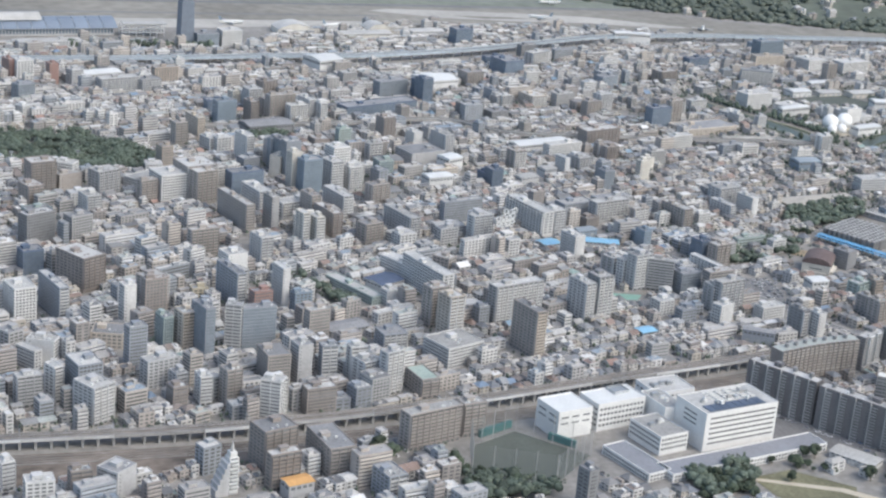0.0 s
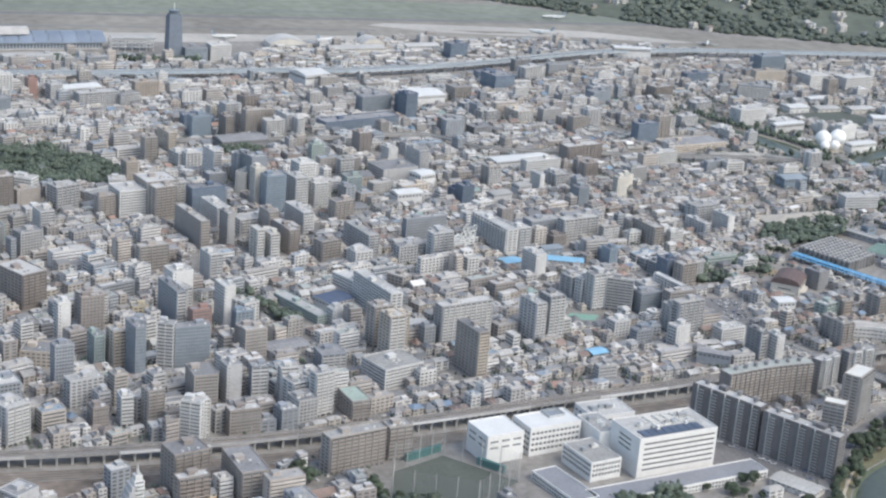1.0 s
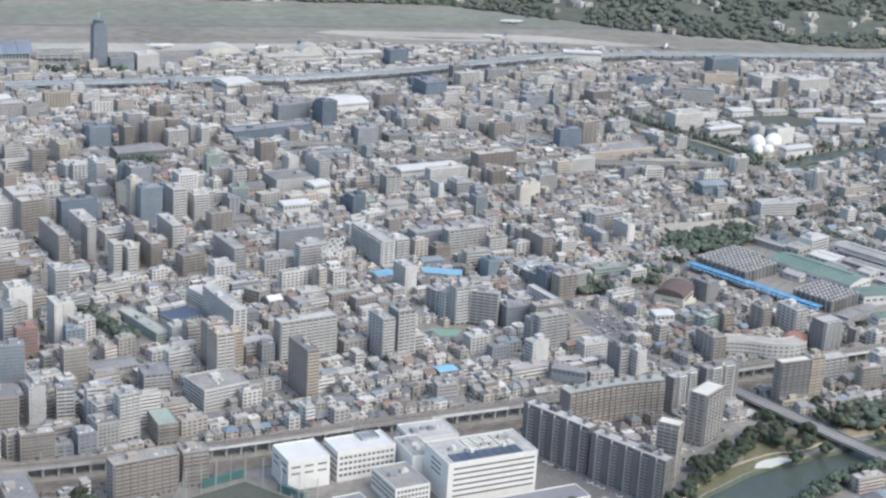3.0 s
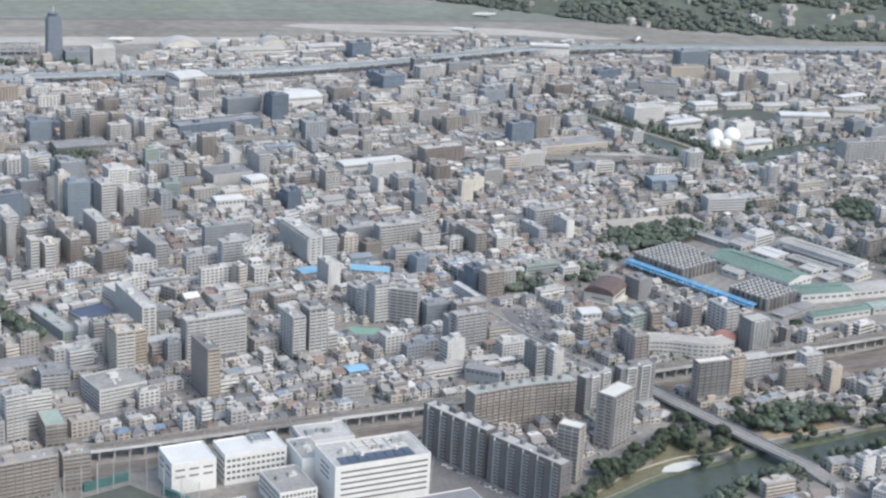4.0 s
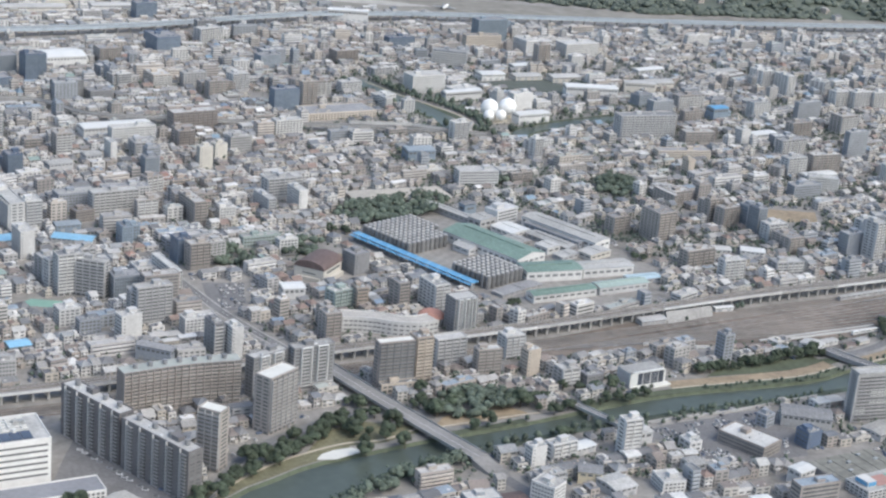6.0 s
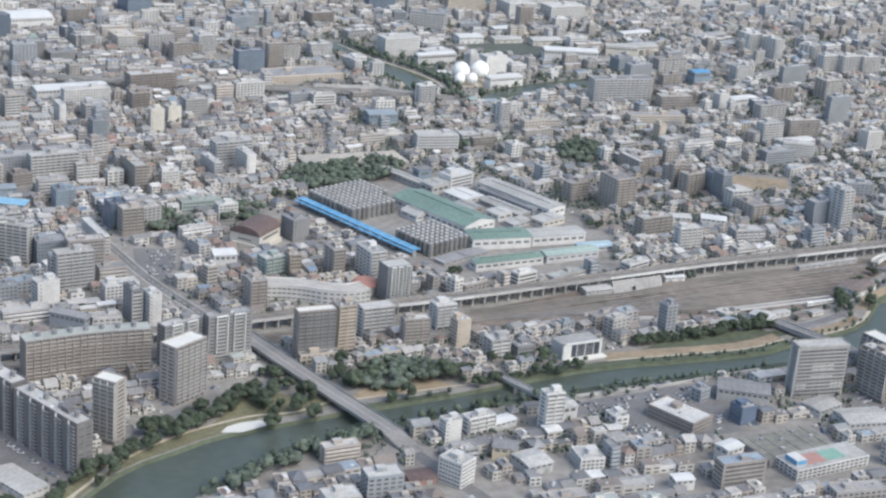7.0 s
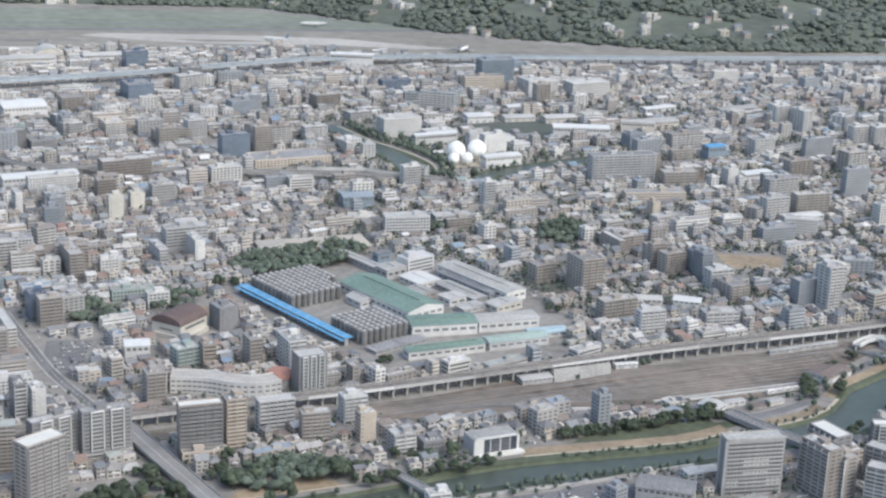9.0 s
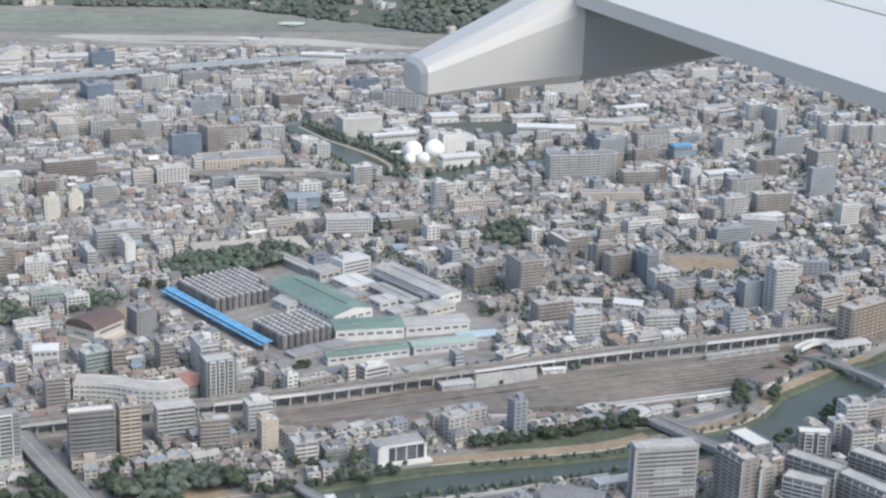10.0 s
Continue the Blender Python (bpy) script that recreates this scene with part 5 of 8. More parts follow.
# ---- the white works by the railway ----
def block(made, name, x, y, w, d, h, rot, mat, roof, z=0.0):
    """A flat-roofed wing of a larger works, with its parapet and roof; returns its frame."""
    m = pose(x, y, z, 0, 0, rot)
    s = Shape()
    s.box(0, 0, 0, w, d, h)
    for px, py, a, b in ((0, -d / 2 + 0.1, w, 0.2), (0, d / 2 - 0.1, w, 0.2), (-w / 2 + 0.1, 0, 0.2, d - 0.4), (w / 2 - 0.1, 0, 0.2, d - 0.4)):
        s.box(px, py, h, a, b, 0.3)
    wing = part(name, s, [mat], made, at=m)
    s = Shape()
    s.face([(-w / 2 + 0.2, -d / 2 + 0.2, h + 0.02), (w / 2 - 0.2, -d / 2 + 0.2, h + 0.02), (w / 2 - 0.2, d / 2 - 0.2, h + 0.02), (-w / 2 + 0.2, d / 2 - 0.2, h + 0.02)])
    part("roof", s, [roof], wing)
    return wing


def rows_on(wing, w, d, first, step, count, high, pitch, sides="fblr", inset=0.8, mat=None):
    s = Shape()
    panes(s, w, d, 0, high, pitch, sides, inset)
    row = s.mesh("glazing", [mat or glass])
    for k in range(count):
        part("glazing", row, [], wing, at=pose(0, 0, first + k * step))


def plant_on(wing, w, d, h, count, seed):
    rng = random.Random(seed)
    for _ in range(count):
        s = Shape()
        a, b = rng.uniform(0.6, 2.2), rng.uniform(0.6, 1.8)
        s.box(0, 0, 0, a, b, rng.uniform(0.4, 1.0))
        s.box(0, 0, 0, a * 0.8, b * 0.8, rng.uniform(0.9, 1.2))
        part("roof_plant", s, [rng.choice([steel, white_metal, roof_grey])], wing, at=pose(rng.uniform(-0.4, 0.4) * w, rng.uniform(-0.35, 0.4) * d, h))


def works():
    made = thing("factory", "white works with louvred main hall and flat-roofed wings", "factory")
    white = surface("clean white render", (0.76, 0.76, 0.745), 0.75, 1.6, 0.14, 0.03)
    main = block(made, "main_hall", 249.3, 404.3, 27.0, 14.6, 12.0, 10.5, white, roof_grey)
    louvre = Shape()
    louvre.box(0, -7.3, 0, 24.5, 0.07, 0.5)
    louvre_mesh = louvre.mesh("louvre", [surface("louvre shade", (0.13, 0.135, 0.14), 0.7)])
    for k in range(6):
        part("louvre", louvre_mesh, [], main, at=pose(0.4, 0, 2.2 + k * 1.6))
    solar = surface("solar cells", (0.085, 0.11, 0.16), 0.35, 0.8, 0.15, 0.1)
    for k in range(8):
        s = Shape()
        s.box(-10 + k * 2.6, -4.2, 12.05, 2.4, 4.2, 0.25)
        part("solar_panel", s, [solar], main)
    s = Shape()
    for k in range(5):
        s.box(-4 + k * 3.0, 2.2, 12.05, 0.12, 7.0, 0.5)
        s.box(2, -0.8 + k * 1.6, 12.05, 15, 0.12, 0.5)
    part("roof_frame", s, [white_metal], main)
    rows_on(main, 27, 14.6, 6.8, 1.5, 3, 0.5, 4.4, "l", 6)
    plant_on(main, 24, 10, 12.0, 9, 4)
    a = block(made, "west_wing", 202.0, 416.2, 12.2, 11.4, 8.6, 12, white, white_metal)
    rows_on(a, 12.2, 11.4, 4.6, 1.9, 2, 0.55, 3.6)
    b = block(made, "middle_wing", 219.0, 419.5, 17.4, 9.8, 8.6, 12, white, white_metal)
    rows_on(b, 17.4, 9.8, 1.5, 1.7, 4, 0.75, 1.3)
    s = Shape()
    for e in (-1, 1):
        s.box(3.4 + e * 2.6, 2.2, 8.62, 0.14, 4.6, 0.8)
        s.box(3.4, 2.2 + e * 2.3, 8.62, 5.3, 0.14, 0.8)
    for k in range(4):
        s.box(1.6 + k * 1.2, 2.2, 8.62, 0.8, 3.2, 0.55)
    part("roof_plant", s, [steel], b, "steel fence round roof machines")
    c = block(made, "office_wing", 226.6, 402.6, 10.4, 14.4, 5.8, 13, white, roof_grey)
    rows_on(c, 10.4, 14.4, 1.6, 1.45, 3, 0.8, 1.0)
    plant_on(c, 8, 10, 5.8, 3, 6)
    e = block(made, "boiler_wing", 240.5, 427.0, 14.5, 11.0, 7.4, 8, white, roof_pale)
    rows_on(e, 14.5, 11.0, 2.0, 1.9, 3, 0.6, 2.0)
    plant_on(e, 13, 9, 7.4, 9, 7)
    f = block(made, "link", 233.6, 415.5, 7.0, 13.0, 8.2, 10, white, roof_grey)
    plant_on(f, 6, 10, 8.2, 5, 8)
    slate_roof = surface("slate sheet roof", (0.25, 0.26, 0.285), 0.8, 0.9, 0.2, 0.05)
    for nm, x, y, w, d, rot in (("front_range", 247.0, 387.5, 58.0, 8.0, 11.4), ("west_range", 213.8, 390.2, 8.2, 20.5, 15.0)):
        g = block(made, nm, x, y, w, d, 2.4, rot, white, slate_roof)
        rows_on(g, w, d, 0.25, 1.1, 2, 0.7, 1.15)
    for x, y, w, d, rot in ((249.3, 404.3, 27, 14.6, 10.5), (202, 416.2, 12.2, 11.4, 12), (219, 419.5, 17.4, 9.8, 12), (226.6, 402.6, 10.4, 14.4, 13), (240.5, 427, 14.5, 11, 8), (233.6, 415.5, 7, 13, 10), (247, 387.5, 58, 8, 11.4), (213.8, 390.2, 8.2, 20.5, 15)):
        take_box(x, y, w, d, rot, 1.0)
    take_area([(190, 404), (186, 424), (268, 436), (282, 396), (276, 382), (216, 372)])


works()
shed(281.5, 381.5, 14, 7, 2.0, -56, "white", roof_pale, "low white range with a flat grey roof")
patch("road", [(243, 375.5), (243.5, 377.2), (268, 366), (276, 358), (273, 356.5), (266, 364)], 0.1, path, "pale path across the works' lawn")
patch("lawn", [(244, 377), (258, 379.5), (272, 366), (268, 358), (246, 362)], 0.08, lawn, "mown lawn with worn yellow patches")
take_area([(240, 380), (262, 382), (280, 366), (268, 350), (240, 352)])
patch("pavement", [(264, 398), (268, 412), (272, 424), (277, 418), (296, 384), (290, 378), (282, 388)], 0.05, asphalt, "grey asphalt car park beside the flats")
take_area([(262, 398), (268, 412), (270, 430), (282, 428), (303, 386), (294, 378), (282, 388)])

# ---- the two long slabs of flats by the river ----


slab_tile = surface("dark brown slab tile", (0.165, 0.16, 0.165), 0.75, 1.6, 0.2)


def finned_slab(x0, y0, x1, y1, d, h, label, curved=False):
    """A long slab of flats; its dark front carries pale stacks of balconies between tall fins."""
    w, rot = math.hypot(x1 - x0, y1 - y0), math.degrees(math.atan2(y1 - y0, x1 - x0))
    made = thing("apartment_building", label, "apartment building", pose((x0 + x1) / 2, (y0 + y1) / 2, 0, 0, 0, rot))
    shell(made, w, d, h, [slab_tile], roof_pale)
    n = 14
    step = (h - 0.5) / n
    stacks = max(4, int(w / 4.2))
    for k in range(stacks):
        a = -w / 2 + (k + 0.5) * w / stacks
        s = Shape()
        for j in range(n):
            s.box(a + 0.8, -d / 2 - 0.3, j * step + 0.1, w / stacks * 0.42, 0.6, 0.1, 0, 0)
            s.box(a + 0.8, -d / 2 - 0.57, j * step + 0.1, w / stacks * 0.42, 0.06, step * 0.5, 0, 0)
            s.box(a + 0.8, -d / 2, j * step + 0.45, w / stacks * 0.40, 0.06, step * 0.5, 0, 1)
            s.box(a - 1.0, -d / 2, j * step + 0.4, w / stacks * 0.22, 0.06, step * 0.45, 0, 1)
        part("balcony", s, [wall_of["grey"], glass], made)
        s = Shape()
        s.box(a - 0.25, -d / 2 - 0.3, 0, 0.18, 0.6, h)
        part("fin", s, [wall_of["pale"]], made)
    for j in range(n):
        s = Shape()
        panes(s, w, d, j * step + 0.4, step * 0.45, 1.4, "blr", 0.6)
        part("glazing", s, [glass], made)
    for k in range(4):
        s = Shape()
        s.tube(-w / 2 + (k + 0.6) * w / 4.2, 0.4, h, 0.75, 1.3, 10)
        part("water_tank", s, [wall_of["dark"]], made)
    take_box((x0 + x1) / 2, (y0 + y1) / 2, w, d, rot, 1)


finned_slab(270.6, 428.0, 283.0, 407.6, 4.6, 14.4, "tall dark brown apartment slab with pale balcony stacks")
finned_slab(283.4, 406.8, 296.8, 385.6, 4.6, 13.8, "tall dark brown apartment slab with pale sheet roof")


def banded_slab(x0, y0, x1, y1, d, h, label):
    """A long slab with a shallow curve and a balcony band on every storey."""
    line = smooth([(x0, y0), ((x0 + x1) / 2, (y0 + y1) / 2 + 1.2), (x1, y1)], 4.0)
    made = thing("apartment_building", label, "apartment building")
    n = 12
    step = (h - 0.4) / n
    s = Shape()
    s.ribbon(line, d, 0, h)
    part("wall", s, [wall_of["umber"]], made)
    s = Shape()
    s.ribbon(line, d * 0.9, h + 0.03, h + 0.03)
    part("roof", s, [surface("green-grey roof coating", (0.36, 0.385, 0.365), 0.9, 1.0, 0.25)], made)
    for k in range(len(line) - 1):
        for f in (0.0, 0.5):
            (ax, ay), (bx, by) = line[k], line[k + 1]
            turn = math.atan2(by - ay, bx - ax)
            ox, oy = math.sin(turn) * (d / 2 + 0.3), -math.cos(turn) * (d / 2 + 0.3)
            s = Shape()
            s.box(ax + (bx - ax) * f + ox, ay + (by - ay) * f + oy, 0, 0.16, 0.7, h + 0.1, turn)
            part("fin", s, [wall_of["taupe"]], made)
    for j in range(n):
        s = Shape()
        s.ribbon(line, 0.5, j * step + 0.15, j * step + 0.15 + step * 0.45, 0, -d / 2 - 0.2)
        s.ribbon(line, 0.08, j * step + 0.15 + step * 0.45, (j + 1) * step + 0.1, 1, -d / 2 + 0.02)
        part("balcony", s, [wall_of["taupe"], glass], made)
        s = Shape()
        s.ribbon(line, 0.08, j * step + 0.6, j * step + 1.0, 0, d / 2)
        part("glazing", s, [glass], made)
    for k, (x, y) in enumerate(line[1:-1:1]):
        s = Shape()
        s.tube(x, y, h, 0.7, 1.2, 10)
        part("water_tank", s, [wall_of["dark"]], made)
    take_line(line, d + 2)


banded_slab(285, 437.0, 318, 443.0, 5.0, 12.6, "long grey-brown apartment slab with balcony bands")

# ---- the brewery ----
SITE = 28.5


def on_site(u, v):
    """A place on the brewery's own grid: u along the blue roof, v away from it."""
    a, b = np.array((0.471, -0.882)), np.array((0.882, 0.471))
    return np.array((385.0, 571.0)) + a * u + b * v


take_area([tuple(on_site(-8, -4)), tuple(on_site(60, -5)), (424, 508), (428, 503), (478, 511), (486, 535), (480, 560), (467, 594), (442, 606), (425, 608), (418, 596)])
take_area([(414, 511), (418, 499), (428, 497), (480, 508), (478, 514), (428, 508)])
patch("pavement", [tuple(on_site(-6, 3)), tuple(on_site(58, 1)), (426, 509), (430, 505), (476, 514), (483, 536), (478, 559), (465, 592), (440, 602), (424, 600)], 0.05, ground_mat, "grey concrete yard of the brewery")

conveyor = thing("roofed_walkway", "long bright blue sheet-metal roof beside the silos", "walkway")
for k in range(12):
    c = on_site(0.5 + k * 5, 0.3)
    s = Shape()
    s.box(0, 0.5, 2.6, 4.95, 3.2, 0.12, 0, 0)
    part("roof_panel", s, [roof_blue], conveyor, at=pose(c[0], c[1], 0, 0, 0, SITE - 90))
    s = Shape()
    s.box(0, -1.75, 2.1, 4.95, 1.2, 0.1)
    part("awning", s, [roof_blue], conveyor, at=pose(c[0], c[1], 0, 0, 0, SITE - 90))
    s = Shape()
    s.box(0, 0.5, 2.72, 0.14, 3.25, 0.08)
    part("ridge_rib", s, [roof_sky], conveyor, at=pose(c[0], c[1], 0, 0, 0, SITE - 90))
    for j in (-1.6, 1.6):
        s = Shape()
        s.box(j, 0, 0, 0.2, 1.5, 2.65)
        part("frame", s, [steel], conveyor, at=pose(c[0], c[1], 0, 0, 0, SITE - 90))

body, cap = Shape(), Shape()
body.tube(0, 0, 0, 0.98, 4.4, 12)
for z in (1.0, 2.1, 3.2):
    body.tube(0, 0, z, 1.02, 0.08, 12)
cap.tube(0, 0, 4.4, 1.0, 0.22, 12, r2=0.6)
cap.tube(0, 0, 4.62, 0.62, 0.24, 8, m=1)
silo = thing("silo", "dull steel storage silo with a pale conical cap", "silo", group="brewery silos")
part("wall", body, [silo_metal], silo)
part("cap", cap, [silo_metal, roof_pale], silo)
first_silo = True
for u0, v0, nu, nv in ((-1.5, 5.2, 11, 11), (44.0, 5.0, 8, 8)):
    for i in range(nu):
        for j in range(nv):
            if u0 < 10 and j > 8 and i > 6:
                continue
            c = on_site(u0 + i * 2.25, v0 + j * 2.25)
            m = pose(c[0], c[1], 0, 0, 0, random.uniform(0, 90))
            if first_silo:
                silo.matrix_basis, first_silo = m, False
            else:
                copy_thing(silo, m)


def gabled_hall(u, v, w, d, h, rise, roof, colour, label, turn=None):
    """A long hall with a pitched sheet roof, on the brewery's grid, or at a place of the plan with a turn of its own."""
    c = on_site(u, v) if turn is None else (u, v)
    made = thing("brewery_hall", label, "factory hall", pose(c[0], c[1], 0, 0, 0, SITE - 90 if turn is None else turn), "brewery halls")
    s = Shape()
    s.box(0, 0, 0, w, d, h)
    for e in (-1, 1):
        s.face(((e * w / 2, -d / 2, h), (e * w / 2, d / 2, h), (e * w / 2, 0, h + rise)))
    part("wall", s, [wall_of[colour]], made)
    s = Shape()
    for e in (-1, 1):
        s.face(((-w / 2 - 0.3, e * (d / 2 + 0.3), h - 0.02), (w / 2 + 0.3, e * (d / 2 + 0.3), h - 0.02), (w / 2 + 0.3, 0, h + rise + 0.06), (-w / 2 - 0.3, 0, h + rise + 0.06)))
    s.box(0, 0, h + rise, w * 0.8, 0.5, 0.3)
    top = part("roof", s, [roof], made)
    n = int(w / 1.8)
    s = Shape()
    for k in range(n):
        a = -w / 2 + (k + 0.5) * w / n
        for e in (-1, 1):
            s.face(((a - 0.05, e * (d / 2 + 0.3), h + 0.03), (a + 0.05, e * (d / 2 + 0.3), h + 0.03), (a + 0.05, 0, h + rise + 0.12), (a - 0.05, 0, h + rise + 0.12)))
    part("seam", s, [roof], top)
    s = Shape()
    panes(s, w, d, h * 0.45, h * 0.22, 2.6, "fblr")
    part("glazing", s, [glass], made)


gabled_hall(33.8, 35.2, 36.5, 14.5, 3.8, 1.5, roof_green, "white", "pale brewery hall with a wide green sheet roof")
gabled_hall(29.0, 26.5, 8, 6, 2.4, 0.8, roof_pale, "pale", "pale cross-gabled annex before the green hall")
gabled_hall(36.5, 71.5, 36, 8.5, 3.6, 0.4, roof_grey, "white", "long white brewery store with a grey roof")
gabled_hall(23.0, 56.0, 11, 9.5, 2.2, 0.3, white_metal, "white", "white sheet-clad packing hall")
gabled_hall(12.0, 52.0, 6.5, 8.5, 4.0, 0.2, roof_grey, "grey", "grey flat-roofed plant block")
gabled_hall(40.0, 60.0, 20, 6.0, 2.0, 0.3, roof_grey, "grey", "low grey loading shed in the brewery yard")
gabled_hall(36.0, 65.2, 27, 2.2, 2.8, 0.1, roof_dark, "slate", "narrow slate-roofed store beside the long store")
gabled_hall(66.0, 13.0, 5, 20, 1.2, 0.1, roof_dark, "grey", "low dark flat-roofed store beside the silos")
gabled_hall(33.0, 48.5, 9, 6, 2.2, 0.2, roof_grey, "taupe", "grey-brown filter house in the brewery yard")
gabled_hall(45.0, 52.0, 6, 7, 3.0, 0.2, roof_pale, "white", "white bottling block in the brewery yard")
gabled_hall(58.0, 63.0, 6, 11, 2.6, 0.3, roof_pale, "cream", "cream store in the brewery yard")
gabled_hall(53.0, 53.0, 5, 9, 1.8, 0.2, roof_grey, "pale", "low pale shed in the brewery yard")
gabled_hall(443.5, 531.0, 21, 9.5, 3.9, 0.5, roof_green, "white", "low pale brewery hall with a green roof", 4)
gabled_hall(464.5, 532.8, 20, 7.5, 3.6, 0.3, roof_pale, "white", "pale brewery hall with a flat pale roof", 7)
gabled_hall(440.6, 511.3, 25, 5.0, 2.8, 0.6, roof_green, "white", "long low white store with a green roof", 12)
gabled_hall(464.0, 516.6, 20, 5.5, 2.8, 0.6, roof_teal, "pale", "low pale store with a light green roof", 12)
gabled_hall(476.0, 524.4, 13, 5.0, 1.8, 0.2, roof_sky, "pale", "low shed with a pale blue glazed roof", 8)
gabled_hall(428.0, 597.5, 24, 3.6, 2.6, 0.2, roof_pale, "grey", "long pale covered passage behind the brewery", -61)
gabled_hall(436.0, 601.0, 5.5, 4.0, 4.0, 0.1, roof_dark, "blue", "small teal-blue clad block", 20)
s = Shape()
c = on_site(12, 62.5)
s.box(c[0], c[1], 0, 11.5, 6.5, 6.0, radians(SITE))
s.box(c[0] - 2, c[1] - 1, 6.0, 4, 3, 1.6, radians(SITE))
brew = thing("brewhouse", "tall pale brewhouse block among the halls", "brewery")
part("wall", s, [wall_of["pale"]], brew)
s = Shape()
for k in range(4):
    s.box(c[0], c[1], 1.0 + k * 1.25, 10.0, 6.6, 0.5, radians(SITE))
part("glazing", s, [glass], brew)

# The wide hip-roofed hall behind the wood.
hip = thing("sports_hall", "wide hall with a pale low hipped roof", "hall", pose(414, 619.5, 0, 0, 0, 8))
s = Shape()
s.box(0, 0, 0, 38, 13, 1.6)
part("wall", s, [wall_of["beige"]], hip)
s = Shape()
ring = [(-20, -7.5, 1.6), (20, -7.5, 1.6), (20, 7.5, 1.6), (-20, 7.5, 1.6)]
s.face((ring[0], ring[1], (9, 0, 3.6), (-9, 0, 3.6)))
s.face((ring[2], ring[3], (-9, 0, 3.6), (9, 0, 3.6)))
s.face((ring[1], ring[2], (9, 0, 3.6)))
s.face((ring[3], ring[0], (-9, 0, 3.6)))
part("roof", s, [surface("buff roof", (0.48, 0.45, 0.40), 0.85, 0.6, 0.2)], hip)
take_box(414, 619.5, 42, 17, 8)

# The hall with the rounded dark roof, and the curved school with its salmon roof.
hall = thing("gymnasium", "cream hall with a rounded dark red-brown roof", "hall", pose(362.8, 537.4, 0, 0, 0, 50))
s = Shape()
s.box(0, 0, 0, 13.4, 10.8, 4.7)
s.box(1.5, -6.0, 0, 9, 1.4, 1.4)
s.box(-6.9, 0, 0, 1.2, 8.5, 1.6)
part("wall", s, [wall_of["cream"]], hall)
s = Shape()
for k in range(8):
    a, b = math.pi * k / 8, math.pi * (k + 1) / 8
    p = [(e * 6.9, -5.7 * math.cos(q), 4.65 + 2.6 * math.sin(q)) for q in (a, b) for e in (-1, 1)]
    s.face((p[0], p[1], p[3], p[2]))
    for e in (0, 1):
        s.face((p[e], p[2 + e], ((-6.9, 6.9)[e], 0, 4.65)))
part("roof", s, [roof_rust], hall)
s = Shape()
s.box(0.5, -5.42, 2.9, 9.5, 0.1, 0.8)
s.box(-6.72, 0, 2.6, 0.1, 5.0, 0.5)
part("glazing", s, [glass], hall)
take_box(362.8, 537.4, 16, 14, 50, 1)
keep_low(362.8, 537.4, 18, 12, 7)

school = thing("school", "curved white school with strips of windows", "school")
bend = smooth([(358.2, 491.6), (364, 490.8), (370, 488.9), (376, 485.8), (382, 484.8), (387.6, 486.4)], 1.6)
s = Shape()
s.ribbon(bend, 6.0, 0, 4.5)
part("wall", s, [wall_of["white"]], school)
s = Shape()
s.ribbon(bend, 5.5, 4.54, 4.54)
part("roof", s, [surface("beige roof coating", (0.44, 0.425, 0.40), 0.9, 1.0, 0.3)], school)
for side in (-2.9, 2.9):
    s = Shape()
    s.ribbon(bend, 0.2, 4.5, 4.9, 0, side)
    part("parapet", s, [wall_of["white"]], school)
for z in (0.5, 1.9, 3.3):
    for k in range(0, len(bend) - 1):
        piece = [tuple(np.array(bend[k]) * (1 - f) + np.array(bend[k + 1]) * f) for f in (0.15, 0.85)]
        for side in (-3.0, 3.0):
            s = Shape()
            s.ribbon(piece, 0.08, z, z + 0.42, 0, side)
            part("pane", s, [glass], school)
dome = thing("round_hall", "round hall with a salmon-coloured roof", "hall", pose(388.9, 491.8, 0))
s = Shape()
s.tube(0, 0, 0, 3.5, 3.0, 20)
part("wall", s, [wall_of["white"]], dome)
s = Shape()
for r0, r1, z0, z1 in ((4.4, 4.0, 3.0, 3.7), (4.0, 3.1, 3.7, 4.4), (3.1, 1.7, 4.4, 4.9), (1.7, 0.2, 4.9, 5.1)):
    s.tube(0, 0, z0, r0, z1 - z0, 24, r2=r1)
part("roof", s, [salmon], dome)
take_line(bend, 8)
take_box(388.9, 491.8, 8, 8, 0, 1)
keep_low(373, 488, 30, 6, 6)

# The white-framed building on the bank.
frame_house = thing("office_building", "white framed building with big dark glazed bays by the river", "office building", pose(439.5, 441.5, 0, 0, 0, 13))
s = Shape()
s.box(0, 0.3, 0, 13.0, 6.4, 4.6, 0, 1)
for x in (-6.2, 6.2):
    s.box(x, -2.9, 0, 0.7, 0.6, 5.0)
s.box(0, -2.9, 4.5, 13.1, 0.6, 0.5)
s.box(-5.0, -3.0, 0, 2.6, 0.3, 4.6)
part("wall", s, [white_metal, wall_of["pale"]], frame_house)
s = Shape()
s.box(0, 0.3, 4.62, 12.6, 6.0, 0.1)
part("roof", s, [roof_grey], frame_house)
dark_pane = surface("dark pane", (0.06, 0.07, 0.09), 0.2, 0.6, 0.2, 0.2, 0.0)
for x, wide in ((-3.2, 2.5), (5.1, 1.9)):
    s = Shape()
    s.box(x, -2.95, 0.7, wide, 0.1, 3.7)
    part("pane", s, [dark_pane], frame_house)
for a in range(2):
    for b in range(5):
        s = Shape()
        s.box(-0.3 + a * 2.9, -2.95, 0.75 + b * 0.75, 2.4, 0.1, 0.55)
        part("pane", s, [dark_pane], frame_house)
s = Shape()
s.box(0.6, -3.9, 0, 13.8, 2.2, 0.55)
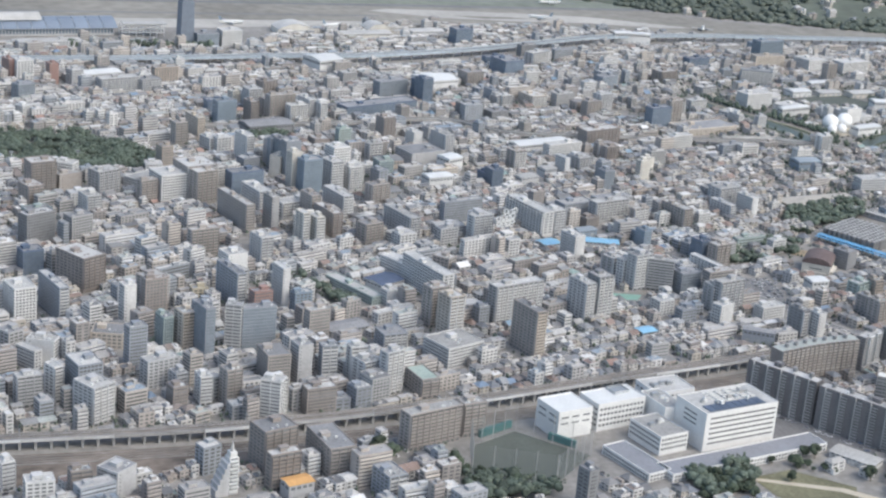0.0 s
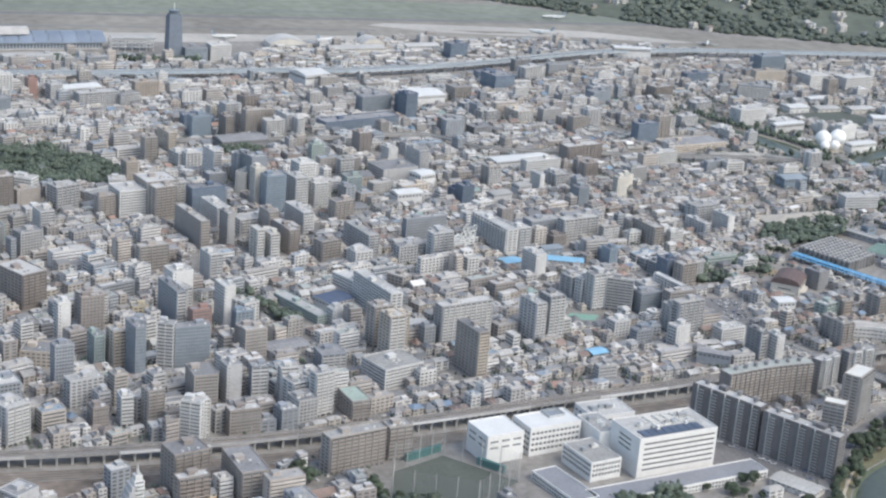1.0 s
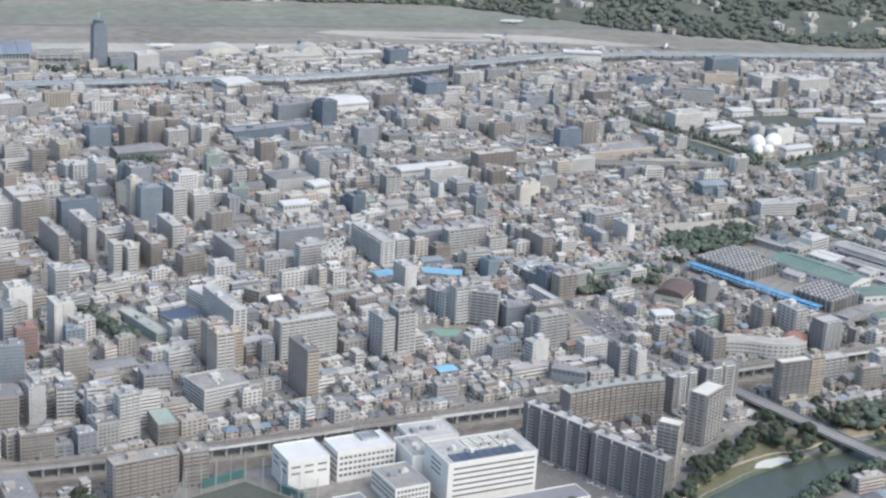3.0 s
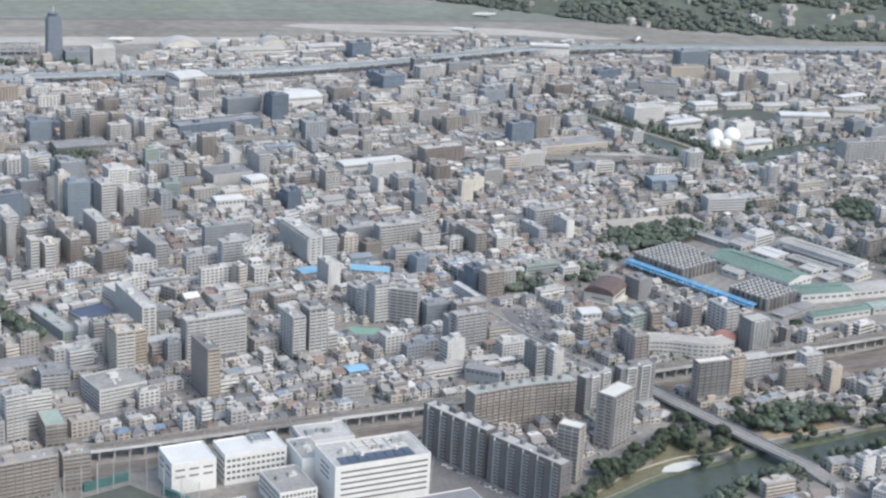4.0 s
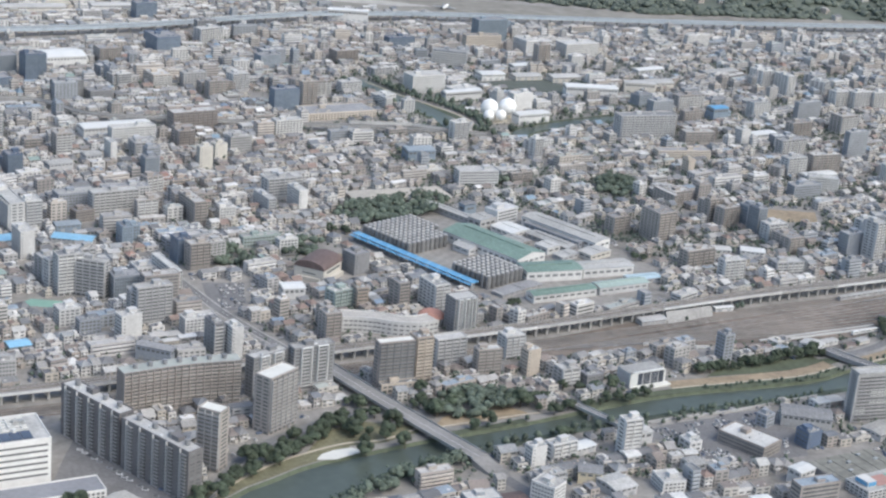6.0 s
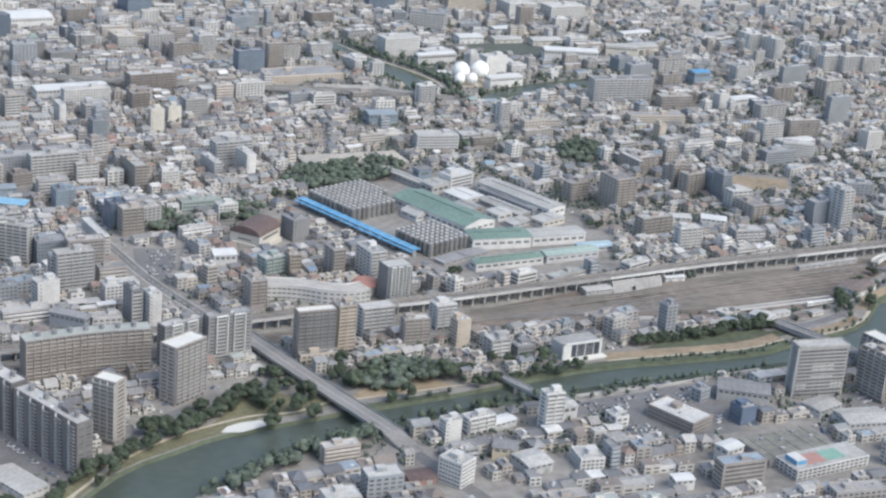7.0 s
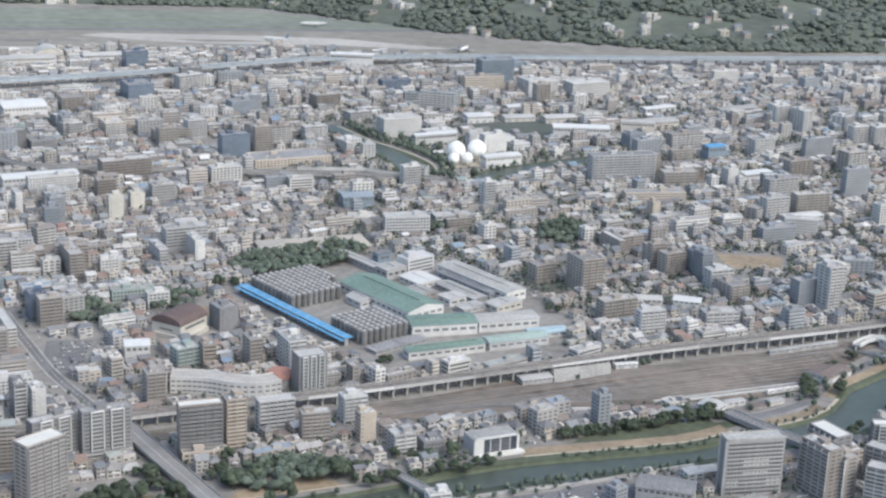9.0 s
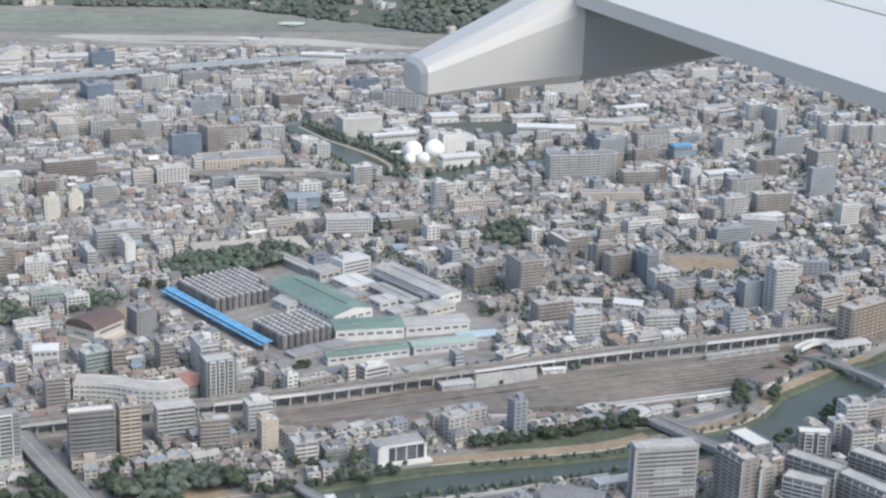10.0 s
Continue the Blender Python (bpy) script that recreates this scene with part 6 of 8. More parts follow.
part("plinth", s, [roof_cream], frame_house)
take_box(439.5, 441.5, 14, 8, 13, 1)

# ---- gas holders ----
holder = thing("gas_holder", "white spherical gas holder on steel legs", "gas tank", pose(489.8, 735.5, 0), "gas holders")
ball = bmesh.new()
bmesh.ops.create_uvsphere(ball, u_segments=32, v_segments=18, radius=4.1, matrix=Matrix.Translation((0, 0, 5.4)))
for f in ball.faces:
    f.smooth = True
me = bpy.data.meshes.new("tank")
ball.to_mesh(me)
ball.free()
me.materials.append(surface("white tank paint", (0.86, 0.86, 0.84), 0.55, 0.5, 0.08, 0.04))
part("tank", me, [], holder)
for k in range(10):
    s = Shape()
    s.tube(4.0 * math.cos(k * 0.628), 4.0 * math.sin(k * 0.628), 0, 0.16, 5.4, 6)
    part("leg", s, [white_metal], holder)
s = Shape()
s.tube(0, 0, 9.45, 0.7, 0.4, 10)
part("manhole", s, [white_metal], holder)
copy_thing(holder, pose(499.3, 737.5, 0))
small_one = copy_thing(holder, pose(493.6, 730.0, 0))
small_one.scale = (0.62, 0.62, 0.62)
small_two = copy_thing(holder, pose(487.6, 729.6, 0))
small_two.scale = (0.6, 0.6, 0.6)
take_box(494, 734, 22, 18, 10, 1)
patch("pavement", [(482, 726), (507, 730), (512, 748), (486, 746)], 0.05, path, "pale gravel round the gas holders")

# A bend of canal near the gas holders.
CANAL = smooth([(444, 806), (450, 791), (456, 776), (460, 762), (464, 749), (467, 737), (468.5, 725), (467, 713), (460, 705)], 4)
DIKE = smooth([(448, 803), (453, 791), (457.6, 779), (463.6, 768), (470.6, 755.5), (476.3, 743), (479.4, 731.5), (478.6, 722), (475.3, 715)], 3)
strip("bank", DIKE, 5.4, 0.06, scrub, "grassy slope of the canal dike", -2.0)
strip("water", CANAL, 10.5, 0.1, water_mat, "grey-green canal water")
strip("path", DIKE, 1.1, 0.14, path, "pale path on the canal dike")
strip("bank", CANAL, 2.4, 0.13, scrub, "grassy canal bank", -6.0)
take_line(CANAL, 15)
take_line(DIKE, 5)
take_line(offset(DIKE, 4), 5)
canal_road = thing("road_bridge", "low grey road bridge across the canal", "bridge")
for name, wide, low, high, side, mat in (("deck", 3.2, 1.0, 1.5, 0, concrete), ("parapet", 0.2, 1.5, 2.1, 1.5, roof_pale), ("parapet", 0.2, 1.5, 2.1, -1.5, roof_pale)):
    s = Shape()
    s.ribbon([(420, 722), (434, 721), (448, 719.5), (459, 712.5), (474, 706)], wide, low, high, 0, side)
    part(name, s, [mat], canal_road)
for px, py in ((422, 722), (434, 721), (446, 719.6), (459, 712.5), (473, 706.4)):
    s = Shape()
    s.box(px, py, 0, 0.9, 0.9, 1.0)
    part("pier", s, [concrete], canal_road)
take_line([(420, 722), (434, 721), (448, 719.5), (459, 712.5), (474, 706)], 5)
BACKWATER = smooth([(493, 706), (501, 715), (512, 721.5), (528, 728.5), (550, 736), (580, 746)], 5)
strip("water", BACKWATER, 7.0, 0.08, water_mat, "grey-green canal water")
for side in (4.8, -4.8):
    strip("bank", BACKWATER, 2.4, 0.1, scrub, "grassy canal bank", side)
take_line(BACKWATER, 13)

# ---- parks and pitches ----
patch("lawn", [(560, 601), (583, 595), (577, 582), (558, 585)], 0.07, earth, "dry sandy sports ground")
take_area([(557, 604), (586, 598), (579, 579), (555, 582)])
patch("lawn", [(497.3, 801.8), (529.1, 810.3), (542.7, 818.0), (558.8, 785.2), (548.3, 774.0), (520.2, 787.6)], 0.07, turf, "green playing field")
take_area([(497.3, 801.8), (529.1, 810.3), (542.7, 818.0), (558.8, 785.2), (548.3, 774.0), (520.2, 787.6)])
take_area([(526, 813), (557, 809), (549, 779), (528, 779)])
patch("lawn", [(86, 690), (93, 694), (104, 690), (98, 683)], 0.07, earth, "sandy playground beside the wood")
patch("lawn", [(362, 556), (368, 562), (378, 557), (372, 550)], 0.07, earth, "sandy schoolyard")
take_area([(360, 556), (368, 564), (380, 557), (372, 548)])
patch("court", [(263.5, 518), (268, 523), (278, 520), (274, 515)], 0.07, court, "green tennis court")
take_area([(262, 517), (267, 525), (280, 521), (275, 513)])

# ---- the driving range with its nets ----
RANGE = [(170, 409), (187, 417), (203, 398), (186, 383), (165, 394)]
patch("lawn", RANGE, 0.08, turf, "green turf of the driving range")
take_area([(163, 412), (186, 424), (208, 404), (208, 392), (186, 376), (158, 394)])
range_frame = thing("net_enclosure", "tall steel posts with green netting round the range", "net")
post = Shape()
post.tube(0, 0, 0, 0.13, 9.0, 6)
post_mesh = post.mesh("post", [roof_pale])
for (ax, ay), (bx, by) in zip(RANGE, RANGE[1:] + RANGE[:1]):
    for k in range(4):
        part("post", post_mesh, [], range_frame, at=pose(ax + (bx - ax) * k / 4, ay + (by - ay) * k / 4, 0))
    s = Shape()
    for k in range(13):
        z = 0.3 + k * 0.65
        s.face(((ax, ay, z), (bx, by, z), (bx, by, z + 0.03), (ax, ay, z + 0.03)))
    for k in range(41):
        x, y = ax + (bx - ax) * k / 40, ay + (by - ay) * k / 40
        s.box(x, y, 0, 0.03, 0.03, 8.6)
    part("net", s, [steel], range_frame)
screen_mat = surface("blue-green screen", (0.07, 0.20, 0.20), 0.8)
for x, y, a, b, turn in ((181, 417.6, 13, 1.0, 24), (198, 407, 1.0, 9, 40)):
    s = Shape()
    s.box(x, y, 0, a, b, 2.2, radians(turn))
    part("bay_screen", s, [screen_mat], range_frame)

# ---- the stepped white building with a spire ----
spire = thing("tower_building", "slender white tower with zigzag balconies, a spire and a stepped wing", "tower", pose(95.5, 393.5, 0, 0, 0, 12))
s = Shape()
s.box(1.2, 0, 0, 2.7, 3.0, 10.6)
s.box(1.2, 0, 10.6, 1.9, 2.2, 1.5)
part("wall", s, [wall_of["white"]], spire)
for k in range(6):
    s = Shape()
    s.box(-0.6 - k * 0.62, 0.2, 0, 0.7, 4.2, 9.4 - k * 1.45)
    part("terrace", s, [wall_of["pale"]], spire)
for k in range(9):
    s = Shape()
    s.box(1.2 + (0.25 if k % 2 else -0.25), -1.75, 0.9 + k * 1.08, 2.2, 0.7, 0.42)
    part("balcony", s, [white_metal], spire)
s = Shape()
for k in range(9):
    s.box(1.2, -1.5, 1.4 + k * 1.08, 2.1, 0.06, 0.5)
part("glazing", s, [glass], spire)
s = Shape()
s.tube(1.2, 0, 12.1, 0.6, 3.0, 8, r2=0.05)
part("spire", s, [roof_pale], spire)
take_box(94.5, 393.5, 9, 8, 12, 1)

# ---- the airport ----
patch("airfield", [(60, 986), (250, 989), (330, 991), (420, 992), (500, 975), (560, 957), (900, 955), (900, 975), (640, 992), (566, 1014), (500, 1075), (430, 1122), (280, 1135), (-200, 1120), (-200, 985)], 0.05, surface("airfield ground", (0.27, 0.258, 0.23), 0.95, 0.12, 0.4), "dry brown airfield ground")
patch("airfield", [(-200, 1057), (200, 1056), (556, 1050), (510, 1070), (450, 1106), (280, 1122), (-200, 1112)], 0.09, surface("airfield grass", (0.215, 0.24, 0.20), 0.95, 0.12, 0.35), "green airfield grass beyond the runway")
apron_mat = surface("apron concrete", (0.44, 0.425, 0.395), 0.9, 0.2, 0.25)
patch("apron", [(-100, 966), (215, 972), (330, 989), (330, 996), (180, 996), (-100, 992)], 0.09, apron_mat, "pale concrete airport apron")
patch("apron", [(328, 1030), (342, 1037), (400, 1033), (478, 1021), (508, 1006), (540, 990), (520, 988), (470, 1001), (420, 1003), (372, 1011)], 0.10, apron_mat, "pale sandy ground beside the taxiway")
patch("airfield", [(380, 1018), (420, 1016), (436, 1011), (400, 1010)], 0.13, bpy.data.materials["airfield ground"], "island of dry grass in the sandy ground")
runway = surface("runway asphalt", (0.20, 0.205, 0.215), 0.9, 0.2, 0.25)
for level, ((ax, ay), (bx, by), wide) in enumerate((((-200, 1052), (555, 1047), 6), ((-200, 1076), (490, 1066), 3), ((-200, 1010), (330, 1014), 3))):
    strip("runway", [(ax, ay), ((ax + bx) / 2, (ay + by) / 2), (bx, by)], wide, 0.13 + 0.02 * level, runway, "grey asphalt runway strip")
take_area([(-60, 925), (235, 930), (245, 962), (330, 986), (430, 990), (500, 972), (560, 956), (700, 952), (900, 954), (900, 1300), (-60, 1300)])

control = thing("control_tower", "tall dark glazed airport control tower", "control tower", pose(188.5, 925, 0, 0, 0, 12))
s = Shape()
s.box(0, 0, 0, 8.2, 7.0, 25.0, 0, 0, skew=1.0)
s.box(0, 0, 25.0, 6.0, 5.4, 1.2)
part("shaft", s, [surface("tower cladding", (0.17, 0.20, 0.245), 0.5)], control)
for k in range(20):
    s = Shape()
    panes(s, 7.9 - k * 0.045, 6.7 - k * 0.045, 0.8 + k * 1.2, 0.6, 0.9, "fblr")
    part("glazing", s, [glass_blue], control)
s = Shape()
s.tube(0, 0, 26.2, 2.6, 1.6, 10, r2=3.1)
s.tube(0, 0, 27.8, 3.1, 0.4, 10, r2=2.2)
part("cab", s, [glass_blue], control)
s = Shape()
s.tube(0, 0, 28.2, 0.18, 3.5, 6)
part("antenna", s, [white_metal], control)
take_box(188.5, 925, 9, 8, 12, 1)
glazed(200, 924, 13, 8, 8.0, 10, "slate")
office(214, 926, 12, 8, 9.5, 10, "white")
office(113, 916, 35, 8, 4.5, 8, "pale")
shed(275, 944, 18, 7, 2.6, 10, "white", roof_pale, "low white cargo shed at the airport")
shed(300, 950, 34, 10, 3.4, 8, "cream", roof_pale, "long cream cargo shed at the airport")
shed(342, 958, 22, 9, 3.6, 10, "white", roof_pale, "white hangar at the airport")
glazed(358.5, 940, 12, 8, 9.0, 14, "navy")
hangar = thing("airport_terminal", "terminal with a broad arched blue-grey roof", "terminal", pose(106, 956, 0, 0, 0, 6))
s = Shape()
s.box(0, 0, 0, 92, 22, 4.2)
part("wall", s, [wall_of["pale"]], hangar)
vault = Shape()
for k in range(10):
    y0, y1 = -13 + 26 * k / 10, -13 + 26 * (k + 1) / 10
    z0, z1 = (4.3 + 4.0 * (1 - (y / 13) ** 2) for y in (y0, y1))
    vault.face(((-4, y0, z0), (3.7, y0, z0), (3.7, y1, z1), (-4, y1, z1)))
vault_mesh = vault.mesh("roof_panel", [surface("blue-grey terminal roof", (0.22, 0.265, 0.33), 0.5, 0.3, 0.15)])
for j in range(12):
    part("roof_panel", vault_mesh, [], hangar, at=pose(-44 + j * 8, 0, 0))
s = Shape()
for k in range(5):
    y0, y1 = -7 + 14 * k / 5, -7 + 14 * (k + 1) / 5
    z0, z1 = (8.0 + 3.2 * (1 - (y / 7) ** 2) for y in (y0, y1))
    s.face(((-22, y0, z0), (6, y0, z0), (6, y1, z1), (-22, y1, z1)))
part("roof_crown", s, [roof_pale], hangar)
s = Shape()
panes(s, 92, 22, 1.0, 2.4, 1.8, "fblr")
part("glazing", s, [glass_blue], hangar)


gantry = thing("steel_frame", "open white steel frame with a flat roof beside the terminal", "steel structure", pose(168.5, 949.5, 0, 0, 0, 3))
for k in range(7):
    for py in (-4.0, 4.0):
        s = Shape()
        s.box(-12 + k * 4, py, 0, 0.3, 0.3, 7.0)
        part("post", s, [white_metal], gantry)
for z in (2.4, 4.6):
    for py in (-4.0, 4.0):
        s = Shape()
        s.box(0, py, z, 24.4, 0.3, 0.35)
        part("beam", s, [white_metal], gantry)
s = Shape()
s.box(1, 0, 7.0, 25.0, 9.0, 0.5)
part("roof", s, [roof_pale], gantry)


def fuel_tank(x, y):
    made = thing("storage_tank", "white cylindrical fuel tank at the airfield", "tank", pose(x, y, 0), "fuel tanks")
    s = Shape()
    s.tube(0, 0, 0, 2.7, 4.0, 20)
    part("wall", s, [white_metal], made)
    s = Shape()
    s.tube(0, 0, 4.0, 2.75, 0.5, 20, r2=0.2)
    part("roof", s, [roof_pale], made)


fuel_tank(240, 936)
fuel_tank(248, 937)


def vaulted(x, y, w, d, h, rise, rot, label):
    """A hangar with a shallow round roof from front to back."""
    made = thing("hangar", label, "hangar", pose(x, y, 0, 0, 0, rot), "hangars")
    s = Shape()
    s.box(0, 0, 0, w, d, h)
    part("wall", s, [wall_of["cream"]], made)
    s = Shape()
    for k in range(8):
        x0, x1 = -w / 2 + w * k / 8, -w / 2 + w * (k + 1) / 8
        z0, z1 = (h + rise * (1 - (2 * v / w) ** 2) for v in (x0, x1))
        s.face(((x0, -d / 2 - 0.3, z0), (x1, -d / 2 - 0.3, z1), (x1, d / 2 + 0.3, z1), (x0, d / 2 + 0.3, z0)))
        s.face(((x0, -d / 2, h), (x1, -d / 2, h), (x1, -d / 2, z1), (x0, -d / 2, z0)), 1)
    part("roof", s, [roof_pale, wall_of["cream"]], made)
    s = Shape()
    s.box(0, -d / 2, 0, w * 0.8, 0.1, h * 0.8)
    part("hangar_door", s, [steel], made)


vaulted(260, 962, 22, 14, 3.4, 3.2, 4, "pale hangar with a shallow vaulted roof")
vaulted(313, 966, 15, 12, 3.0, 3.2, 6, "cream hangar with a rounded roof")


def airliner(x, y, rot):
    made = thing("airliner", "white parked airliner on the apron", "aeroplane", pose(x, y, 0, 0, 0, rot), "parked airliners")
    s = Shape()
    rings = ((-8, 0.25, 2.2), (-6, 0.75, 1.9), (-2, 0.95, 1.7), (5, 0.95, 1.7), (7.2, 0.6, 1.6), (8, 0.1, 1.5))
    for (xa, ra, za), (xb, rb, zb) in zip(rings, rings[1:]):
        for k in range(10):
            p, q = 2 * math.pi * k / 10, 2 * math.pi * (k + 1) / 10
            s.face(((xa, ra * math.cos(p), za + ra * math.sin(p)), (xb, rb * math.cos(p), zb + rb * math.sin(p)), (xb, rb * math.cos(q), zb + rb * math.sin(q)), (xa, ra * math.cos(q), za + ra * math.sin(q))))
    part("fuselage", s, [white_metal], made)
    for e in (-1, 1):
        s = Shape()
        for z in (1.25, 1.45):
            s.face(((1.8, 0, z), (-1.2, 0, z), (-3.6, e * 7.2, z + 0.4), (-2.4, e * 7.2, z + 0.4)))
        s.face(((1.8, 0, 1.25), (1.8, 0, 1.45), (-2.4, e * 7.2, 1.85), (-2.4, e * 7.2, 1.65)))
        part("wing", s, [steel], made)
        s = Shape()
        s.tube(0, 0, 0, 0.5, 1.6, 10)
        part("engine", s, [steel], made, at=pose(-0.4, e * 2.5, 0.9, 0, 90, 0))
    s = Shape()
    for y0 in (-0.1, 0.1):
        s.face(((-5.6, y0, 2.4), (-7.8, y0, 2.3), (-8.6, y0, 5.2), (-7.3, y0, 5.2)))
    s.face(((-5.6, -0.1, 2.4), (-5.6, 0.1, 2.4), (-7.3, 0.1, 5.2), (-7.3, -0.1, 5.2)))
    part("tail_fin", s, [wall_of["blue"]], made)
    for px, py in ((6, 0), (-1, -1), (-1, 1)):
        s = Shape()
        s.tube(px, py, 0, 0.18, 0.9, 6)
        part("landing_gear", s, [roof_dark], made)


for x, y, rot in ((228, 983, 8), (440, 1012, 150), (468, 1062, 175), (545, 983, 60), (60, 984, 190), (290, 978, 20)):
    airliner(x, y, rot)

for line in ([(492.8, 468.1), (516.7, 473.1), (540.2, 477.4)], [(503.9, 468.6), (521.7, 471.8), (539.0, 474.8)]):
    s = Shape()
    s.ribbon(line, 0.9, 0.0, 0.45)
    alone("platform", s, [roof_pale], "pale concrete walkway between the sidings", kind="structure")
# ---- small trains in the yard ----


def train(line_from, line_to, cars, label, paint=white_metal):
    a, b = np.array(line_from, float), np.array(line_to, float)
    rot = math.degrees(math.atan2(*(b - a)[::-1]))
    made = thing("train", label, "train")
    for k in range(cars):
        c = a + (b - a) * (k + 0.5) / cars
        long = np.linalg.norm(b - a) / cars - 0.25
        s = Shape()
        s.box(0, 0, 0.35, long, 1.05, 1.05)
        s.box(0, 0, 1.4, long, 0.85, 0.18, skew=0.2)
        car = part("carriage", s, [paint], made, at=pose(c[0], c[1], 0.12, 0, 0, rot))
        s = Shape()
        panes(s, long, 1.05, 0.8, 0.35, 0.7, "fb", 0.5)
        part("glazing", s, [glass], car)
        for e in (-0.32, 0.32):
            s = Shape()
            s.box(e * long, 0, 0, 1.2, 0.8, 0.36)
            part("bogie", s, [roof_dark], car)


shed(551.7, 481.6, 12.5, 7.5, 2.2, 32, "white", surface("faded brown roof", (0.25, 0.205, 0.19), 0.85, 1.0, 0.4, 0.15), "long white store with a faded brown roof beside the yard")
take_area([(531.8, 490.5), (571.9, 508.2), (585.6, 507.5), (565.2, 479.1), (548.2, 464.4), (536.5, 467.3), (523.9, 472.6)])
shed(507.1, 459.9, 5.5, 6.5, 2.4, 40, "white", roof_pale, "white gabled store beside the sidings")
shed(515.2, 463.6, 6.2, 2.6, 1.5, 14, "white", roof_pale, "low white store beside the sidings")
shed(527.6, 464.2, 5.0, 3.0, 1.1, 20, "cream", roof_grey, "low cream hut beside the sidings")
shed(521.5, 461.4, 5.0, 2.4, 0.9, 14, "taupe", bpy.data.materials["faded brown roof"], "low hut with a faded brown roof beside the road")
shed(488.9, 461.3, 8.0, 3.0, 1.5, 3, "white", bpy.data.materials["faded brown roof"], "white lineside office with a brown roof")
shed(480.6, 462.2, 5.6, 3.2, 1.5, 0, "taupe", bpy.data.materials["faded brown roof"], "low brown lineside hut")
shed(492.6, 494.6, 7.0, 1.8, 1.6, 6, "white", white_metal, "low white hut below the viaduct")
lineside_wall = Shape()
lineside_wall.ribbon([(452, 468.4), (461, 468.6), (467, 468.2)], 0.3, 0, 1.0)
lineside_wall.ribbon([(466.4, 465.3), (473.2, 464.4)], 0.3, 0, 0.8)
alone("lineside_wall", lineside_wall, [white_metal], "low white wall along the sidings", kind="structure")
slope_wall = Shape()
slope_wall.face([(468.0, 484.8, 0), (487.0, 490.4, 0), (487.4, 493.6, 2.5), (468.8, 489.2, 2.7)])
slope_wall.face([(468.0, 484.8, 0), (468.8, 489.2, 2.7), (468.8, 489.2, 0)])
slope_wall.face([(487.0, 490.4, 0), (487.4, 493.6, 0), (487.4, 493.6, 2.5)])
slope_wall.face([(468.8, 489.2, 0), (468.8, 489.2, 2.7), (487.4, 493.6, 2.5), (487.4, 493.6, 0)])
alone("embankment_wall", slope_wall, [concrete], "sloping grey concrete wall below the viaduct", kind="structure")
shed(513.2, 550.4, 17.0, 5.0, 2.6, -14, "white", roof_pale, "long white hall with a pale roof")
shed(529.8, 546.7, 9.0, 5.5, 2.6, -24, "white", white_metal, "white hall with a bright sheet roof")
ramp = thing("station_ramp", "white-walled station ramp on short piers", "ramp")
ramp_line = smooth([(569.5, 501.7), (576.5, 506.8), (581.2, 505.9), (583.3, 500.4)], 3)
for name, wide, low, high, side, mat in (("deck", 2.4, 1.4, 1.8, 0, concrete), ("parapet", 0.25, 1.4, 2.7, 1.2, white_metal), ("parapet", 0.25, 1.4, 2.7, -1.2, white_metal)):
    s = Shape()
    s.ribbon(ramp_line, wide, low, high, 0, side)
    part(name, s, [mat], ramp)
for px, py in ramp_line[::2]:
    s = Shape()
    s.box(px, py, 0, 0.5, 0.5, 1.4)
    part("pier", s, [concrete], ramp)
take_line(ramp_line, 4)
train((527.5, 469.7), (538.4, 472.4), 4, "short white train standing in the yard")
for k in range(5):
    c = np.array((542.7, 501.3)) + np.array((5.00, 1.26)) * k
    shed(float(c[0]), float(c[1]), 5.0, 1.6, 1.5, 14.1, "grey", roof_grey, "narrow platform roof in grey sheet metal")
shed(586, 504, 14, 5, 2.6, 14, "pale", roof_pale, "station building with a flat pale roof")

shed(462.6, 486.6, 9.6, 4.2, 1.7, 11, "grey", roof_pale, "grey lineside store below the viaduct")

CAR_PARK = [(424, 403), (427.4, 410), (439.6, 413.4), (449.8, 414.9), (457.5, 417.4), (468, 418.8), (472.5, 402.4), (467.2, 389), (456, 387), (444, 388), (434, 391.5), (440, 404), (433, 404)]
patch("pavement", CAR_PARK, 0.04, asphalt, "asphalt car park near the river")
built = taken.copy()
take_area(CAR_PARK)
patch("pavement", [(505.9, 406.3), (514.2, 409.2), (519, 396), (509, 388)], 0.04, asphalt, "asphalt car park beside the pale halls")
take_area([(505.9, 406.3), (514.2, 409.2), (519, 396), (509, 388)])


